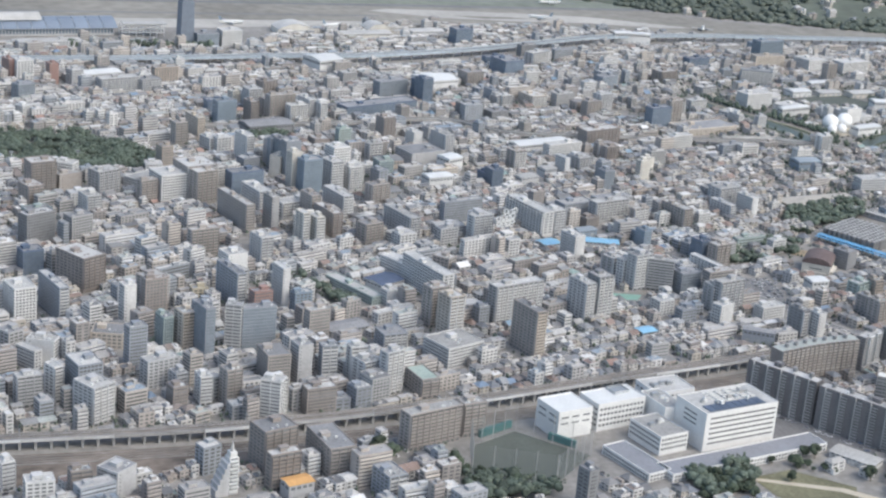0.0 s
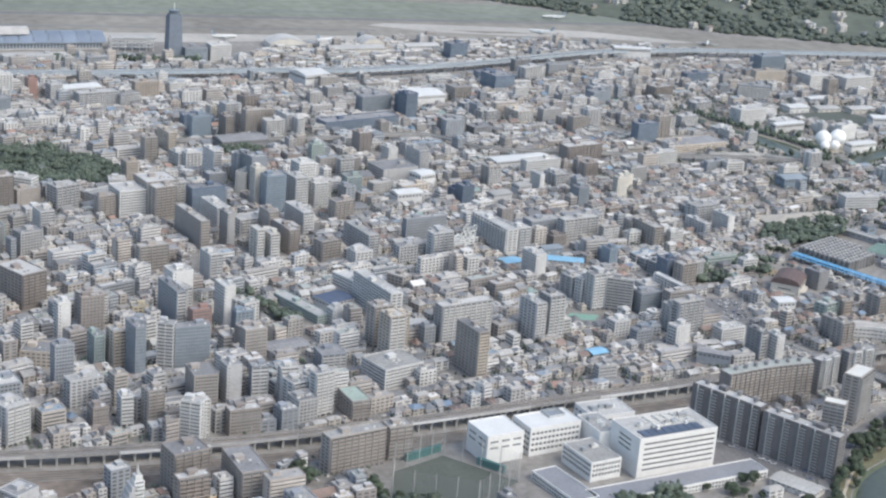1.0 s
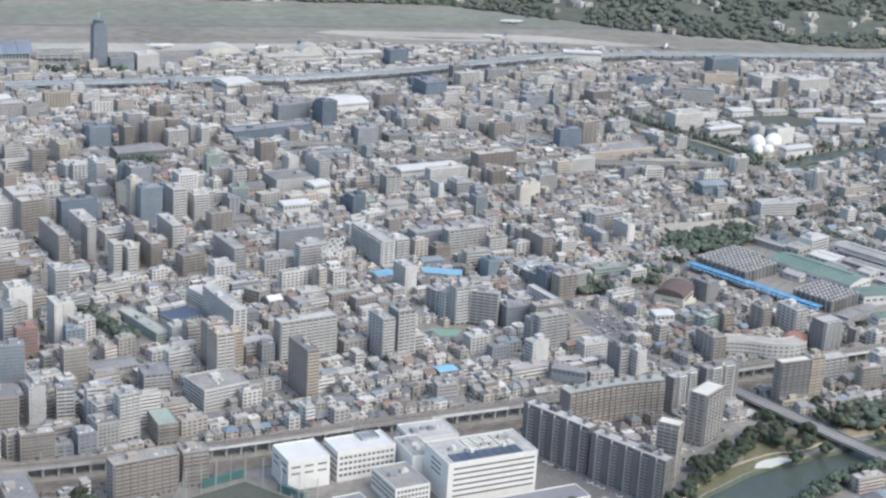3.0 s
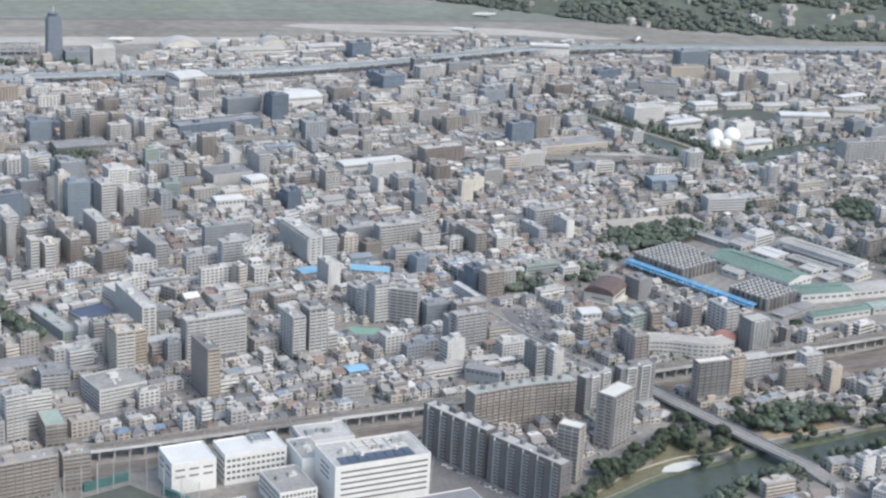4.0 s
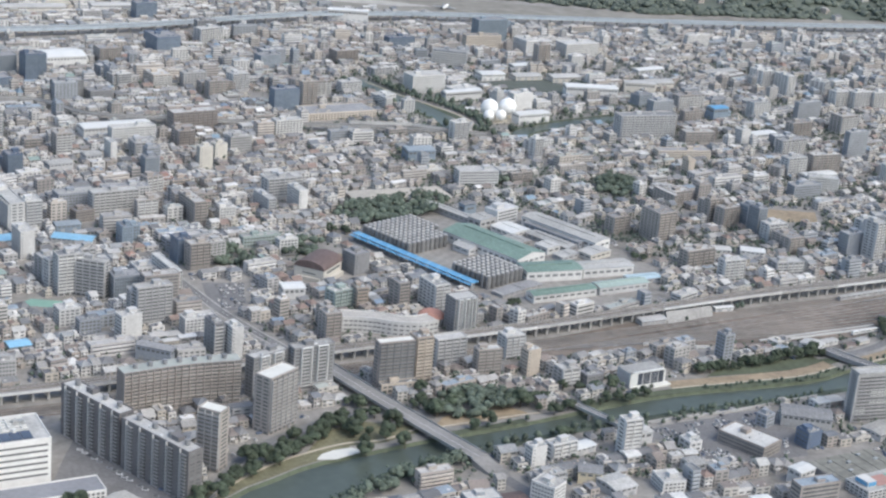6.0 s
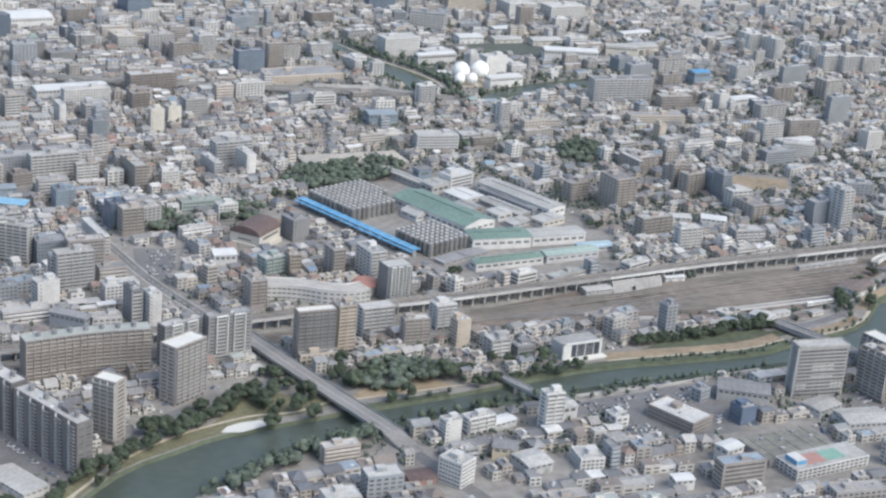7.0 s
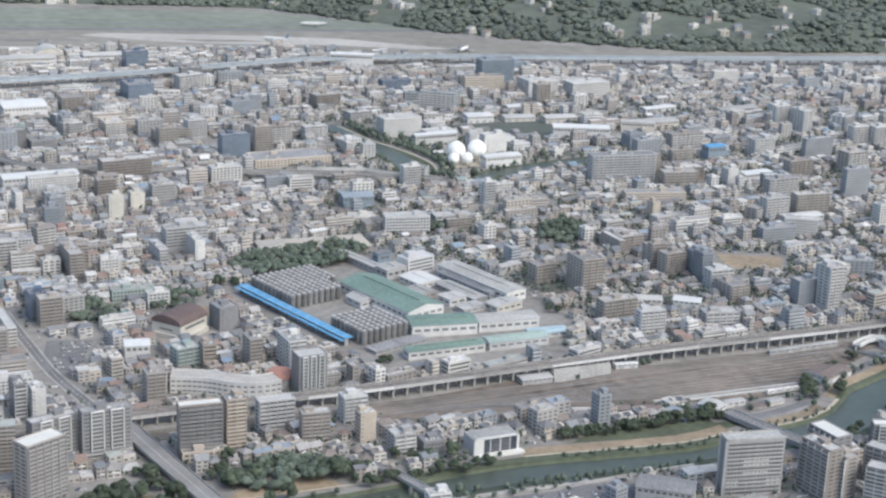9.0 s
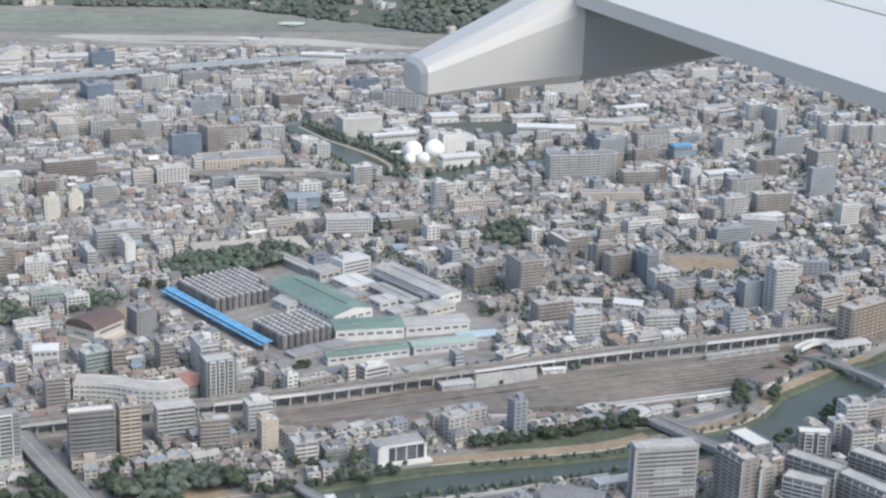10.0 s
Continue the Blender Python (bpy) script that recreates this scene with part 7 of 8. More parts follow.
def department_store():
    """A low dark-roofed store with a white front wing that carries a blue sign box and coloured roof panels."""
    made = thing("department_store", "low dark-roofed store with a white front and coloured roof panels", "store", pose(476.4, 376.6, 0, 0, 0, 14))
    s = Shape()
    s.box(-1.0, 1.5, 0, 23.0, 13.0, 2.1)
    wall = part("wall", s, [wall_of["dark"]], made)
    s = Shape()
    s.box(-1.0, 1.5, 2.1, 22.6, 12.6, 0.12)
    for k in range(5):
        s.box(-10 + k * 4.5, 1.5, 2.22, 0.2, 12.4, 0.12)
    top = part("roof", s, [surface("olive grey roof sheet", (0.25, 0.25, 0.225), 0.9, 0.5, 0.45, 0.05)], made)
    for x, y in ((-7, 5), (-2, 3), (4, 5.5), (7, 2), (-5, -1)):
        s = Shape()
        s.box(x, y, 2.2, 1.2, 0.8, 0.5)
        part("roof_plant", s, [steel], top)
    s = Shape()
    s.box(1.5, -9.0, 0, 24.0, 8.6, 2.9)
    front = part("front_wing", s, [wall_of["white"]], made)
    s = Shape()
    s.box(1.5, -9.0, 2.9, 23.4, 8.0, 0.1)
    part("roof", s, [roof_grey], front)
    for k in range(3):
        s = Shape()
        for j in range(15):
            s.box(-9.4 + j * 1.55, -13.31, 0.25 + k * 0.95, 1.1, 0.08, 0.5)
        for j in range(5):
            s.box(-10.52, -12.2 + j * 1.6, 0.25 + k * 0.95, 0.08, 1.1, 0.5)
        part("glazing", s, [glass], front)
    s = Shape()
    s.box(-7.6, -9.0, 3.0, 3.2, 4.6, 1.4)
    part("sign_box", s, [wall_of["white"]], front)
    s = Shape()
    s.box(-7.6, -11.34, 3.2, 2.9, 0.06, 1.1)
    s.box(-9.24, -9.0, 3.2, 0.06, 4.2, 1.1)
    part("sign_face", s, [roof_blue], front, "blue sign face")
    for x, mat, label in ((-2.4, surface("salmon roof coat", (0.46, 0.27, 0.24), 0.8), "salmon roof panel"), (4.0, court, "green roof panel")):
        s = Shape()
        s.box(x, -9.2, 3.0, 6.0, 5.0, 0.08)
        part("roof_panel", s, [mat], front, label)
    take_box(476.4, 376.6, 28, 28, 14)


department_store()

# ---- halls with coloured roofs, the lattice sign and the car park ----
shed(184.5, 539.0, 11.5, 9.5, 3.2, 28, "white", surface("navy sheet roof", (0.10, 0.13, 0.20), 0.6), "white hall with a dark navy sheet roof")
shed(263.5, 575.0, 8.0, 6.5, 2.2, 18, "white", surface("light blue sheet roof", (0.26, 0.50, 0.68), 0.6), "low hall with a light blue sheet roof")
shed(286.0, 574.5, 14.0, 6.0, 2.2, -20, "pale", bpy.data.materials["light blue sheet roof"], "long shed with a faded blue sheet roof")
shed(261.5, 483.0, 6.5, 5.0, 2.2, 14, "slate", bpy.data.materials["light blue sheet roof"], "small workshop with a blue sheet roof")
shed(607.5, 737.5, 9.0, 6.0, 6.0, 12, "blue", roof_blue, "tall blue-clad hall with a blue roof")
shed(113.5, 389.0, 7.5, 5.0, 4.6, 14, "pale", surface("orange roof coat", (0.62, 0.36, 0.15), 0.8), "low block with an orange roof")
office(172.0, 534.0, 5.0, 26.0, 3.4, 23, "green")
office(197.0, 551.0, 6.0, 22.0, 5.0, 24, "white")
tower = thing("stair_tower", "white stair tower on a roof below the lattice of rings", "tower", pose(243.1, 569.2, 7.22, 0, 0, 15))
s = Shape()
s.box(0, 0, 0, 4.0, 3.2, 1.6)
s.box(0, 0, 1.6, 4.3, 3.5, 0.2)
part("wall", s, [wall_of["white"]], tower)
s = Shape()
panes(s, 4.0, 3.2, 0.5, 0.7, 1.2, "flr")
part("glazing", s, [glass], tower)
sign = thing("rooftop_sign", "white lattice of rings standing on a white roof", "sign", pose(243.0, 572.0, 7.22, 0, 0, 10))
s = Shape()
for px in (-1.7, 0.0, 1.7):
    s.box(px, 0, 0, 0.25, 0.25, 9.0)
part("mast", s, [steel], sign)
ring_mesh = Shape()
for k in range(6):
    a, b = k * 1.0472, (k + 1) * 1.0472
    for r0, r1 in ((1.2, 0.78),):
        ring_mesh.face([(r * math.cos(q), y, r * math.sin(q)) for r, q in ((r0, a), (r0, b), (r1, b), (r1, a)) for y in (-0.15,)])
        ring_mesh.face([(r * math.cos(q), y, r * math.sin(q)) for r, q in ((r0, b), (r0, a), (r1, a), (r1, b)) for y in (0.15,)])
        ring_mesh.face([(r0 * math.cos(a), -0.15, r0 * math.sin(a)), (r0 * math.cos(b), -0.15, r0 * math.sin(b)), (r0 * math.cos(b), 0.15, r0 * math.sin(b)), (r0 * math.cos(a), 0.15, r0 * math.sin(a))])
ring_mesh = ring_mesh.mesh("ring", [white_metal])
for px, pz in ((-3.0, 4.0), (-0.9, 4.6), (1.2, 4.1), (3.3, 4.8), (-3.1, 6.2), (-0.8, 6.8), (1.3, 6.4), (3.4, 7.0), (-0.1, 9.0), (2.1, 8.6), (3.9, 9.2)):
    part("ring", ring_mesh, [], sign, at=pose(px, -0.3, pz))
patch("pavement", [(323, 533), (337, 532), (332, 509), (322, 507)], 0.05, asphalt, "asphalt car park between the blocks")
take_area([(322, 535), (339, 534), (334, 507), (321, 505)])

# Floodlights of the playground beside the wood.
for x, y in ((70.9, 697.1), (98.2, 697.4)):
    lamp = thing("floodlight_mast", "tall white floodlight mast beside the wood", "floodlight", pose(x, y, 0), "floodlights")
    s = Shape()
    s.tube(0, 0, 0, 0.22, 5.2, 8, r2=0.14)
    part("pole", s, [white_metal], lamp)
    s = Shape()
    s.box(0, 0, 5.1, 1.6, 0.3, 0.9)
    part("lamp_head", s, [steel], lamp)

# ---- the rest of the town, block by block ----
dice = random.Random(7)
HOUSE_WALL = [(0.66, 0.65, 0.63), (0.58, 0.56, 0.52), (0.53, 0.49, 0.43), (0.46, 0.44, 0.42), (0.70, 0.70, 0.69), (0.42, 0.38, 0.345), (0.60, 0.585, 0.565)]
# The darkest roof tones are raised, with haze worked into the colour.
HOUSE_ROOF = [(0.17, 0.175, 0.185), (0.20, 0.205, 0.215), (0.24, 0.24, 0.245), (0.24, 0.21, 0.195), (0.19, 0.205, 0.23), (0.32, 0.315, 0.31), (0.50, 0.50, 0.49), (0.27, 0.205, 0.18), (0.30, 0.31, 0.32), (0.40, 0.395, 0.385)]
BLOCK_WALL = [(0.64, 0.635, 0.625), (0.58, 0.575, 0.56), (0.50, 0.49, 0.485), (0.43, 0.42, 0.41), (0.40, 0.375, 0.355), (0.50, 0.46, 0.42), (0.34, 0.315, 0.30), (0.33, 0.355, 0.385), (0.66, 0.65, 0.63), (0.46, 0.42, 0.385)]
BLOCK_ROOF = [(0.54, 0.54, 0.525), (0.46, 0.455, 0.445), (0.37, 0.365, 0.36), (0.27, 0.275, 0.28), (0.38, 0.41, 0.395), (0.50, 0.49, 0.475), (0.66, 0.66, 0.65), (0.30, 0.36, 0.42)]
PALE_SHEDS = [(0.60, 0.58, 0.53), (0.52, 0.50, 0.46), (0.45, 0.45, 0.44), (0.64, 0.63, 0.60)]
BRIGHT_ROOF = [(0.24, 0.33, 0.41), (0.28, 0.36, 0.34), (0.38, 0.26, 0.22), (0.70, 0.70, 0.69), (0.20, 0.27, 0.36)]


def grid_turn(x, y):
    """The way the streets run: with the railway in the west, with the brewery round it."""
    if 300 < x < 560 and 440 < y < 640:
        return 14 + 12 * max(0.0, 1 - abs(x - 430) / 130)
    return 15 + 4 * math.sin(x * 0.011) + 3 * math.sin(y * 0.013)


def share_of_blocks(x, y):
    """How many of the plots carry a block rather than a house: more along the busy streets, few in the quiet quarters."""
    busy = 0.5 + 1.3 * noise.noise(Vector((x * 0.017, y * 0.017, 5.0))) + 0.5 * noise.noise(Vector((x * 0.05, y * 0.05, 9.0)))
    return max(0.02, min(0.85, base_share(x, y) * 2.0 * busy))


def base_share(x, y):
    if y < 436 and x > 300:
        return 0.1
    if x < 300 and y < 560:
        return 0.5 if x < 165 else 0.14
    if x < 330 and y < 760:
        return 0.23
    if y > 760:
        return 0.2
    if y < 520:
        return 0.22
    return 0.08


def plots():
    th = radians(14)
    c, s = math.cos(th), math.sin(th)
    out, v = [], -300.0
    while v < 620:
        deep = dice.uniform(8.0, 11.5)
        u = -160.0 + dice.uniform(0, 15)
        while u < 960:
            long = dice.uniform(16, 34)
            for row in (0.25, 0.75):
                a = u
                while a < u + long - 2.5:
                    x, y = 100 + (a + 3) * c - (v + deep * row) * s, 420 + (a + 3) * s + (v + deep * row) * c
                    big = dice.random() < share_of_blocks(x, y)
                    w = dice.uniform(5.0, 11.0) if big else dice.uniform(2.6, 4.5)
                    if big and dice.random() < 0.3:
                        w = dice.uniform(3.6, 5.5)
                    if big and dice.random() < 0.16:
                        w = dice.uniform(11, 17)
                    if not big and dice.random() < (0.45 if y < 424 and x > 400 else 0.6 if y > 905 else 0.14 if y < 700 else 0.22):
                        w = dice.uniform(7, 16)
                    w = min(w, u + long - a)
                    m = a + w / 2
                    x, y = 100 + m * c - (v + deep * row) * s, 420 + m * s + (v + deep * row) * c
                    d = deep / 2 * (dice.uniform(0.78, 0.95) if big else dice.uniform(0.66, 0.88))
                    if big and dice.random() < 0.3:
                        d *= dice.uniform(0.6, 0.9)
                    out.append((x, y, w - (0.5 if big else 0.55), d, big))
                    a += w
            u += long + dice.uniform(1.7, 2.3)
        v += deep + dice.uniform(1.5, 2.2)
    return out


def in_town(x, y):
    return y > 300 + 0.1 * (x - 300) and 0.095 * (y - 400) - 25 < x < 640 + 0.46 * (y - 523) and not (y > 925 and x < 225)


town = []
gaps = random.Random(3)
for x, y, w, d, big in plots():
    if x > 400 and 540 < y < 860 and gaps.random() < 0.24:
        continue
    if not in_town(x, y) or w < 2.0:
        continue
    if noise.noise(Vector((x * 0.045, y * 0.045, 60.0))) > 0.52:
        continue
    rot = grid_turn(x, y) + dice.gauss(0, 3.2)
    if not free(x, y, w, d, rot):
        w, d = w * 0.6, d * 0.75
        big = False
        if w < 1.9 or not free(x, y, w, d, rot):
            continue
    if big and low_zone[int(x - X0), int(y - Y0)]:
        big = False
    if big:
        h = dice.choice([3.4, 3.4, 3.4, 4.5, 4.5, 4.5, 5.6, 5.6, 6.7, 7.8, 9.5]) * (1.0 if x < 330 and y < 600 else 0.72) + 0.4
        if w < 4:
            h = max(h, 6.0)
    elif w > 6:
        h = dice.choice([2.0, 2.4, 3.0])
    else:
        h = dice.choice([1.5, 2.2, 2.2, 2.3, 2.4, 3.3])
    take_box(x, y, w, d, rot, -0.2)
    town.append((x, y, w, d, h, rot, big))
town.sort(key=lambda p: p[1] + 0.25 * abs(p[0] - 330))


def gable(s, x, y, w, d, h, rise, rot, tint, m=0, hip=0.0, wall=None):
    """A pitched roof over a plan of w by d, with eaves; hip: how far the ridge's ends are drawn in."""
    t = radians(rot)
    c, q = math.cos(t), math.sin(t)

    def at(a, b, z):
        return (x + a * c - b * q, y + a * q + b * c, z)

    e = 0.25
    lo = [at(-w / 2 - e, -d / 2 - e, h), at(w / 2 + e, -d / 2 - e, h), at(w / 2 + e, d / 2 + e, h), at(-w / 2 - e, d / 2 + e, h)]
    r0, r1 = at(-w / 2 - e + hip, 0, h + rise), at(w / 2 + e - hip, 0, h + rise)
    s.face((lo[0], lo[1], r1, r0), m, tint)
    s.face((lo[2], lo[3], r0, r1), m, tint)
    for end in ((lo[1], lo[2], r1), (lo[3], lo[0], r0)):
        s.face(end, m if hip > 0.05 else (0 if wall else m), tint if hip > 0.05 or not wall else wall)


def house_windows(s, x, y, w, d, h, rot, z0=0.0):
    """Two panes to a wall on every storey."""
    t = radians(rot)
    c, q = math.cos(t), math.sin(t)
    for k in range(int(h / 1.05)):
        for sx, sy, a in ((0, -1, w), (0, 1, w), (-1, 0, d), (1, 0, d)):
            for f in (-0.26, 0.24):
                ox, oy = (f * a, sy * (d / 2 + 0.02)) if sy else (sx * (w / 2 + 0.02), f * a)
                ux, uy = (0.15 * a, 0) if sy else (0, 0.15 * a)
                z = z0 + 0.35 + k * 1.05
                p = [(ox - ux, oy - uy, z), (ox + ux, oy + uy, z), (ox + ux, oy + uy, z + 0.5), (ox - ux, oy - uy, z + 0.5)]
                s.face([(x + i * c - j * q, y + i * q + j * c, b) for i, j, b in p], 1, (0.1, 0.1, 0.1))


def house_faces(s, x, y, w, d, h, rot, wall, roof, style):
    """A small house for the joined town: walls, windows, a flat, gabled or hipped roof, and often a lower wing, a balcony or a roof terrace; a wide plot is a row of joined bays."""
    t = radians(rot)
    c, q = math.cos(t), math.sin(t)
    if w > 6:
        bays = max(2, int(w / dice.uniform(3.0, 4.6)))
        at = -w / 2
        for k in range(bays):
            wide = w / bays * dice.uniform(0.88, 1.0)
            deep = d * dice.uniform(0.7, 1.0)
            high = h * dice.uniform(0.72, 1.3)
            ox, oy = at + w / bays / 2, (deep - d) / 2 * dice.choice((-1, 1))
            px, py = x + ox * c - oy * q, y + ox * q + oy * c
            skin = wall if dice.random() < 0.45 else dice.choice(HOUSE_WALL)
            cover = roof if dice.random() < 0.4 else dice.choice(BLOCK_ROOF + HOUSE_ROOF[:3])
            s.box(px, py, 0, wide, deep, high, t, 0, skin, top=2, top_tint=cover)
            house_windows(s, px, py, wide, deep, high, rot)
            if dice.random() < 0.4:
                gable(s, px, py, wide, deep, high, deep * 0.14, rot, cover, 2, 0.0, skin)
            else:
                for _ in range(dice.randint(1, 3)):
                    ex, ey = dice.uniform(-0.35, 0.35) * wide, dice.uniform(-0.35, 0.35) * deep
                    s.box(px + ex * c - ey * q, py + ex * q + ey * c, high, dice.uniform(0.25, 0.9), dice.uniform(0.25, 0.7), dice.uniform(0.15, 0.55), t, 0, dice.choice(HOUSE_WALL))
            at += w / bays
        return
    s.box(x, y, 0, w, d, h, t, 0, wall, top=2, top_tint=roof)
    house_windows(s, x, y, w, d, h, rot)
    if style == "flat":
        s.box(x + 0.2 * w * c, y + 0.2 * w * q, h, w * 0.35, d * 0.4, 0.7, t, 0, wall)
        for oy in (-d / 2 + 0.06, d / 2 - 0.06):
            s.box(x - oy * q, y + oy * c, h, w, 0.12, 0.3, t, 0, wall)
    else:
        gable(s, x, y, w, d, h, d * dice.uniform(0.2, 0.32), rot, roof, 2, d * 0.45 if style == "hip" else 0.0, wall)
    if dice.random() < 0.55:
        side = dice.choice((-1, 1))
        ox, oy = side * w * 0.26, -d / 2 - 0.3
        px, py = x + ox * c - oy * q, y + ox * q + oy * c
        s.box(px, py, 0, w * 0.46, dice.uniform(0.8, 1.3), h * 0.52, t, 0, wall, top=2, top_tint=roof)
    if h > 2 and dice.random() < 0.45:
        ox, oy = dice.uniform(-0.2, 0.2) * w, -d / 2 - 0.16
        s.box(x + ox * c - oy * q, y + ox * q + oy * c, 1.15, w * 0.5, 0.34, 0.36, t, 0, (0.70, 0.70, 0.69))


def block_faces(s, x, y, w, d, h, rot, wall, roof, style):
    """A block for the joined town: walls, parapet, stair house, and windows or balconies on every storey."""
    t = radians(rot)
    c, q = math.cos(t), math.sin(t)
    s.box(x, y, 0, w, d, h, t, 0, wall, top=2, top_tint=roof)
    for oy, ox, a, b in ((-d / 2 + 0.08, 0, w, 0.16), (d / 2 - 0.08, 0, w, 0.16), (0, -w / 2 + 0.08, 0.16, d), (0, w / 2 - 0.08, 0.16, d)):
        s.box(x + ox * c - oy * q, y + ox * q + oy * c, h - 0.02, a, b, 0.26, t, 0, wall)
    if w > 3:
        ox, oy = dice.uniform(-0.25, 0.25) * w, dice.uniform(-0.1, 0.2) * d
        s.box(x + ox * c - oy * q, y + ox * q + oy * c, h, min(2.4, w * 0.35), min(2.0, d * 0.4), 1.0, t, 0, wall, top=2, top_tint=roof)
        for _ in range(dice.randint(1, 4)):
            ox, oy = dice.uniform(-0.38, 0.38) * w, dice.uniform(-0.35, 0.3) * d
            s.box(x + ox * c - oy * q, y + ox * q + oy * c, h, dice.uniform(0.3, 0.8), dice.uniform(0.3, 0.7), dice.uniform(0.2, 0.5), t, 2, roof)
    n = max(2, int(h / FLOOR))
    step = (h - 0.3) / n
    rail = tuple(min(0.75, v * 1.35) for v in wall)
    for k in range(n):
        z = k * step + 0.35
        for sx, sy, a in ((0, -1, w), (0, 1, w), (-1, 0, d), (1, 0, d)):
            wide = sy != 0
            if style == "balcony" and sy == -1:
                s.box(x + (d / 2 + 0.2) * q, y - (d / 2 + 0.2) * c, z - 0.3, w * 0.95, 0.4, step * 0.45, t, 0, rail)
                pieces = [(0, 0.95)]
            elif style == "band":
                pieces = [(0, 0.9)]
            else:
                m = max(1, int(a / 1.5))
                pieces = [((i + 0.5) / m - 0.5, 0.62 / m) for i in range(m)]
                if not wide and style != "panes":
                    pieces = pieces[:1]
            for f, r in pieces:
                ox, oy = (f * a, sy * (d / 2 + 0.02)) if wide else (sx * (w / 2 + 0.02), f * a)
                ux, uy = (r * a / 2, 0) if wide else (0, r * a / 2)
                p = [(ox - ux, oy - uy, z), (ox + ux, oy + uy, z), (ox + ux, oy + uy, z + step * 0.5), (ox - ux, oy - uy, z + step * 0.5)]
                s.face([(x + i * c - j * q, y + i * q + j * c, b) for i, j, b in p], 1, (0.1, 0.1, 0.1))


# Houses of the nearer streets, each a thing of its own, from a few patterns.
patterns = []
for k in range(14):
    w, d = 2.5 + 0.2 * (k % 7), 2.6 + 0.17 * (k % 5)
    h = (2.2, 2.3, 1.6, 2.4)[k % 4]
    wall, roof = HOUSE_WALL[k % 7], HOUSE_ROOF[(k * 3) % 10]
    style = ("gable", "hip", "gable", "flat", "hip")[k % 5]
    word_roof = "dark tiled" if max(roof) < 0.2 else "pale sheet" if min(roof) > 0.3 else "coloured sheet"
    form = {"gable": "gabled", "hip": "hipped", "flat": "flat"}[style]
    word_wall = "pale" if wall[0] > 0.55 else "grey-brown"
    side = (-1, 1)[k % 2]
    s = Shape()
    s.box(0, 0, 0, w, d, h)
    s.box(side * w * 0.24, -d / 2 - 0.35, 0, w * 0.5, 0.9, h * 0.5)
    s.box(-side * (w / 2 + 0.2), 0.15 * d, 0, 0.5, d * 0.55, h * 0.42)
    if style == "gable":
        gable(s, 0, 0, w, d, h - 0.02, d * 0.27, 0, None, 0)
    base = tagged(new("house", s.mesh("wall", [surface(f"house wall {k}", wall, 0.85, 1.5, 0.2, 0.15)])), f"{word_wall} plastered house with a {form} {word_roof} roof", "house", "small houses")
    s = Shape()
    if style == "flat":
        s.box(0, 0, h, w + 0.15, d + 0.15, 0.12)
        s.box(0.2 * w, 0.1, h + 0.12, w * 0.35, d * 0.4, 0.7)
    else:
        gable(s, 0, 0, w, d, h + 0.02, d * 0.27 + 0.04, 0, None, 0, d * 0.45 if style == "hip" else 0.0)
        for e in (-1, 1):
            s.box(0, e * (d / 2 + 0.2), h - 0.1, w + 0.5, 0.1, 0.12)
    s.box(side * w * 0.24, -d / 2 - 0.4, h * 0.5, w * 0.56, 1.1, 0.1)
    s.box(-side * (w / 2 + 0.2), 0.15 * d, h * 0.42, 0.62, d * 0.6, 0.08)
    part("roof", s, [surface(f"house roof {k}", roof, 0.7, 2.5, 0.3, 0.25)], base)
    s = Shape()
    s.box(-side * w * 0.22, -d / 2 - 0.2, 1.1, w * 0.42, 0.4, 0.06)
    s.box(-side * w * 0.22, -d / 2 - 0.38, 1.1, w * 0.42, 0.05, 0.36)
    part("balcony", s, [white_metal], base)
    s = Shape()
    for z in (0.35, 1.35)[:int(h / 1.05)]:
        panes(s, w, d, z, 0.5, 1.3, "fblr", 0.7)
    part("glazing", s, [glass], base)
    base.matrix_basis = pose(0, 0, -40)
    patterns.append([base, w, d, 0])

houses, blocks = Shape(), Shape()
near_houses = near_blocks = 0
for x, y, w, d, h, rot, big in town:
    if not big:
        if near_houses < 200 and abs(w - 3.2) < 1.2:
            pick = patterns[near_houses % 14]
            m = pose(x, y, 0, 0, 0, rot)
            if pick[3] == 0:
                pick[0].matrix_basis = m
            else:
                copy_thing(pick[0], m)
            pick[3] += 1
            near_houses += 1
        else:
            wide = w > 6
            house_faces(houses, x, y, w, d, h, rot, dice.choice(HOUSE_WALL if x < 330 else HOUSE_WALL[1:4] + HOUSE_WALL[5:]), dice.choice(HOUSE_ROOF[:6] if (wide and y < 424) or (x > 400 and dice.random() < 0.5) else PALE_SHEDS if wide and y > 905 else BLOCK_ROOF if wide else BRIGHT_ROOF if dice.random() < 0.05 else HOUSE_ROOF), "flat" if wide else dice.choice(["gable", "hip", "flat", "flat"]))
    elif near_blocks < 36:
        near_blocks += 1
        make = dice.choice([apartment, apartment, office, slim])
        make(x, y, w, d, h, rot, dice.choice(["white", "white", "pale", "pale", "grey", "taupe", "beige", "slate", "umber", "cream", "tan"]))
    else:
        block_faces(blocks, x, y, w, d, h, rot, dice.choice(BLOCK_WALL), dice.choice(BLOCK_ROOF), dice.choice(["balcony", "balcony", "band", "panes", "panes"]))
alone("town_houses", houses, [tinted_wall, glass, tinted_roof], "dense streets of small pale houses with tiled roofs", "houses", kind="stuff", coloured=True)
alone("town_blocks", blocks, [tinted_wall, glass, tinted_roof], "dense mid-rise concrete blocks of the town", "buildings", kind="stuff", coloured=True)

# ---- trees ----
green = random.Random(11)


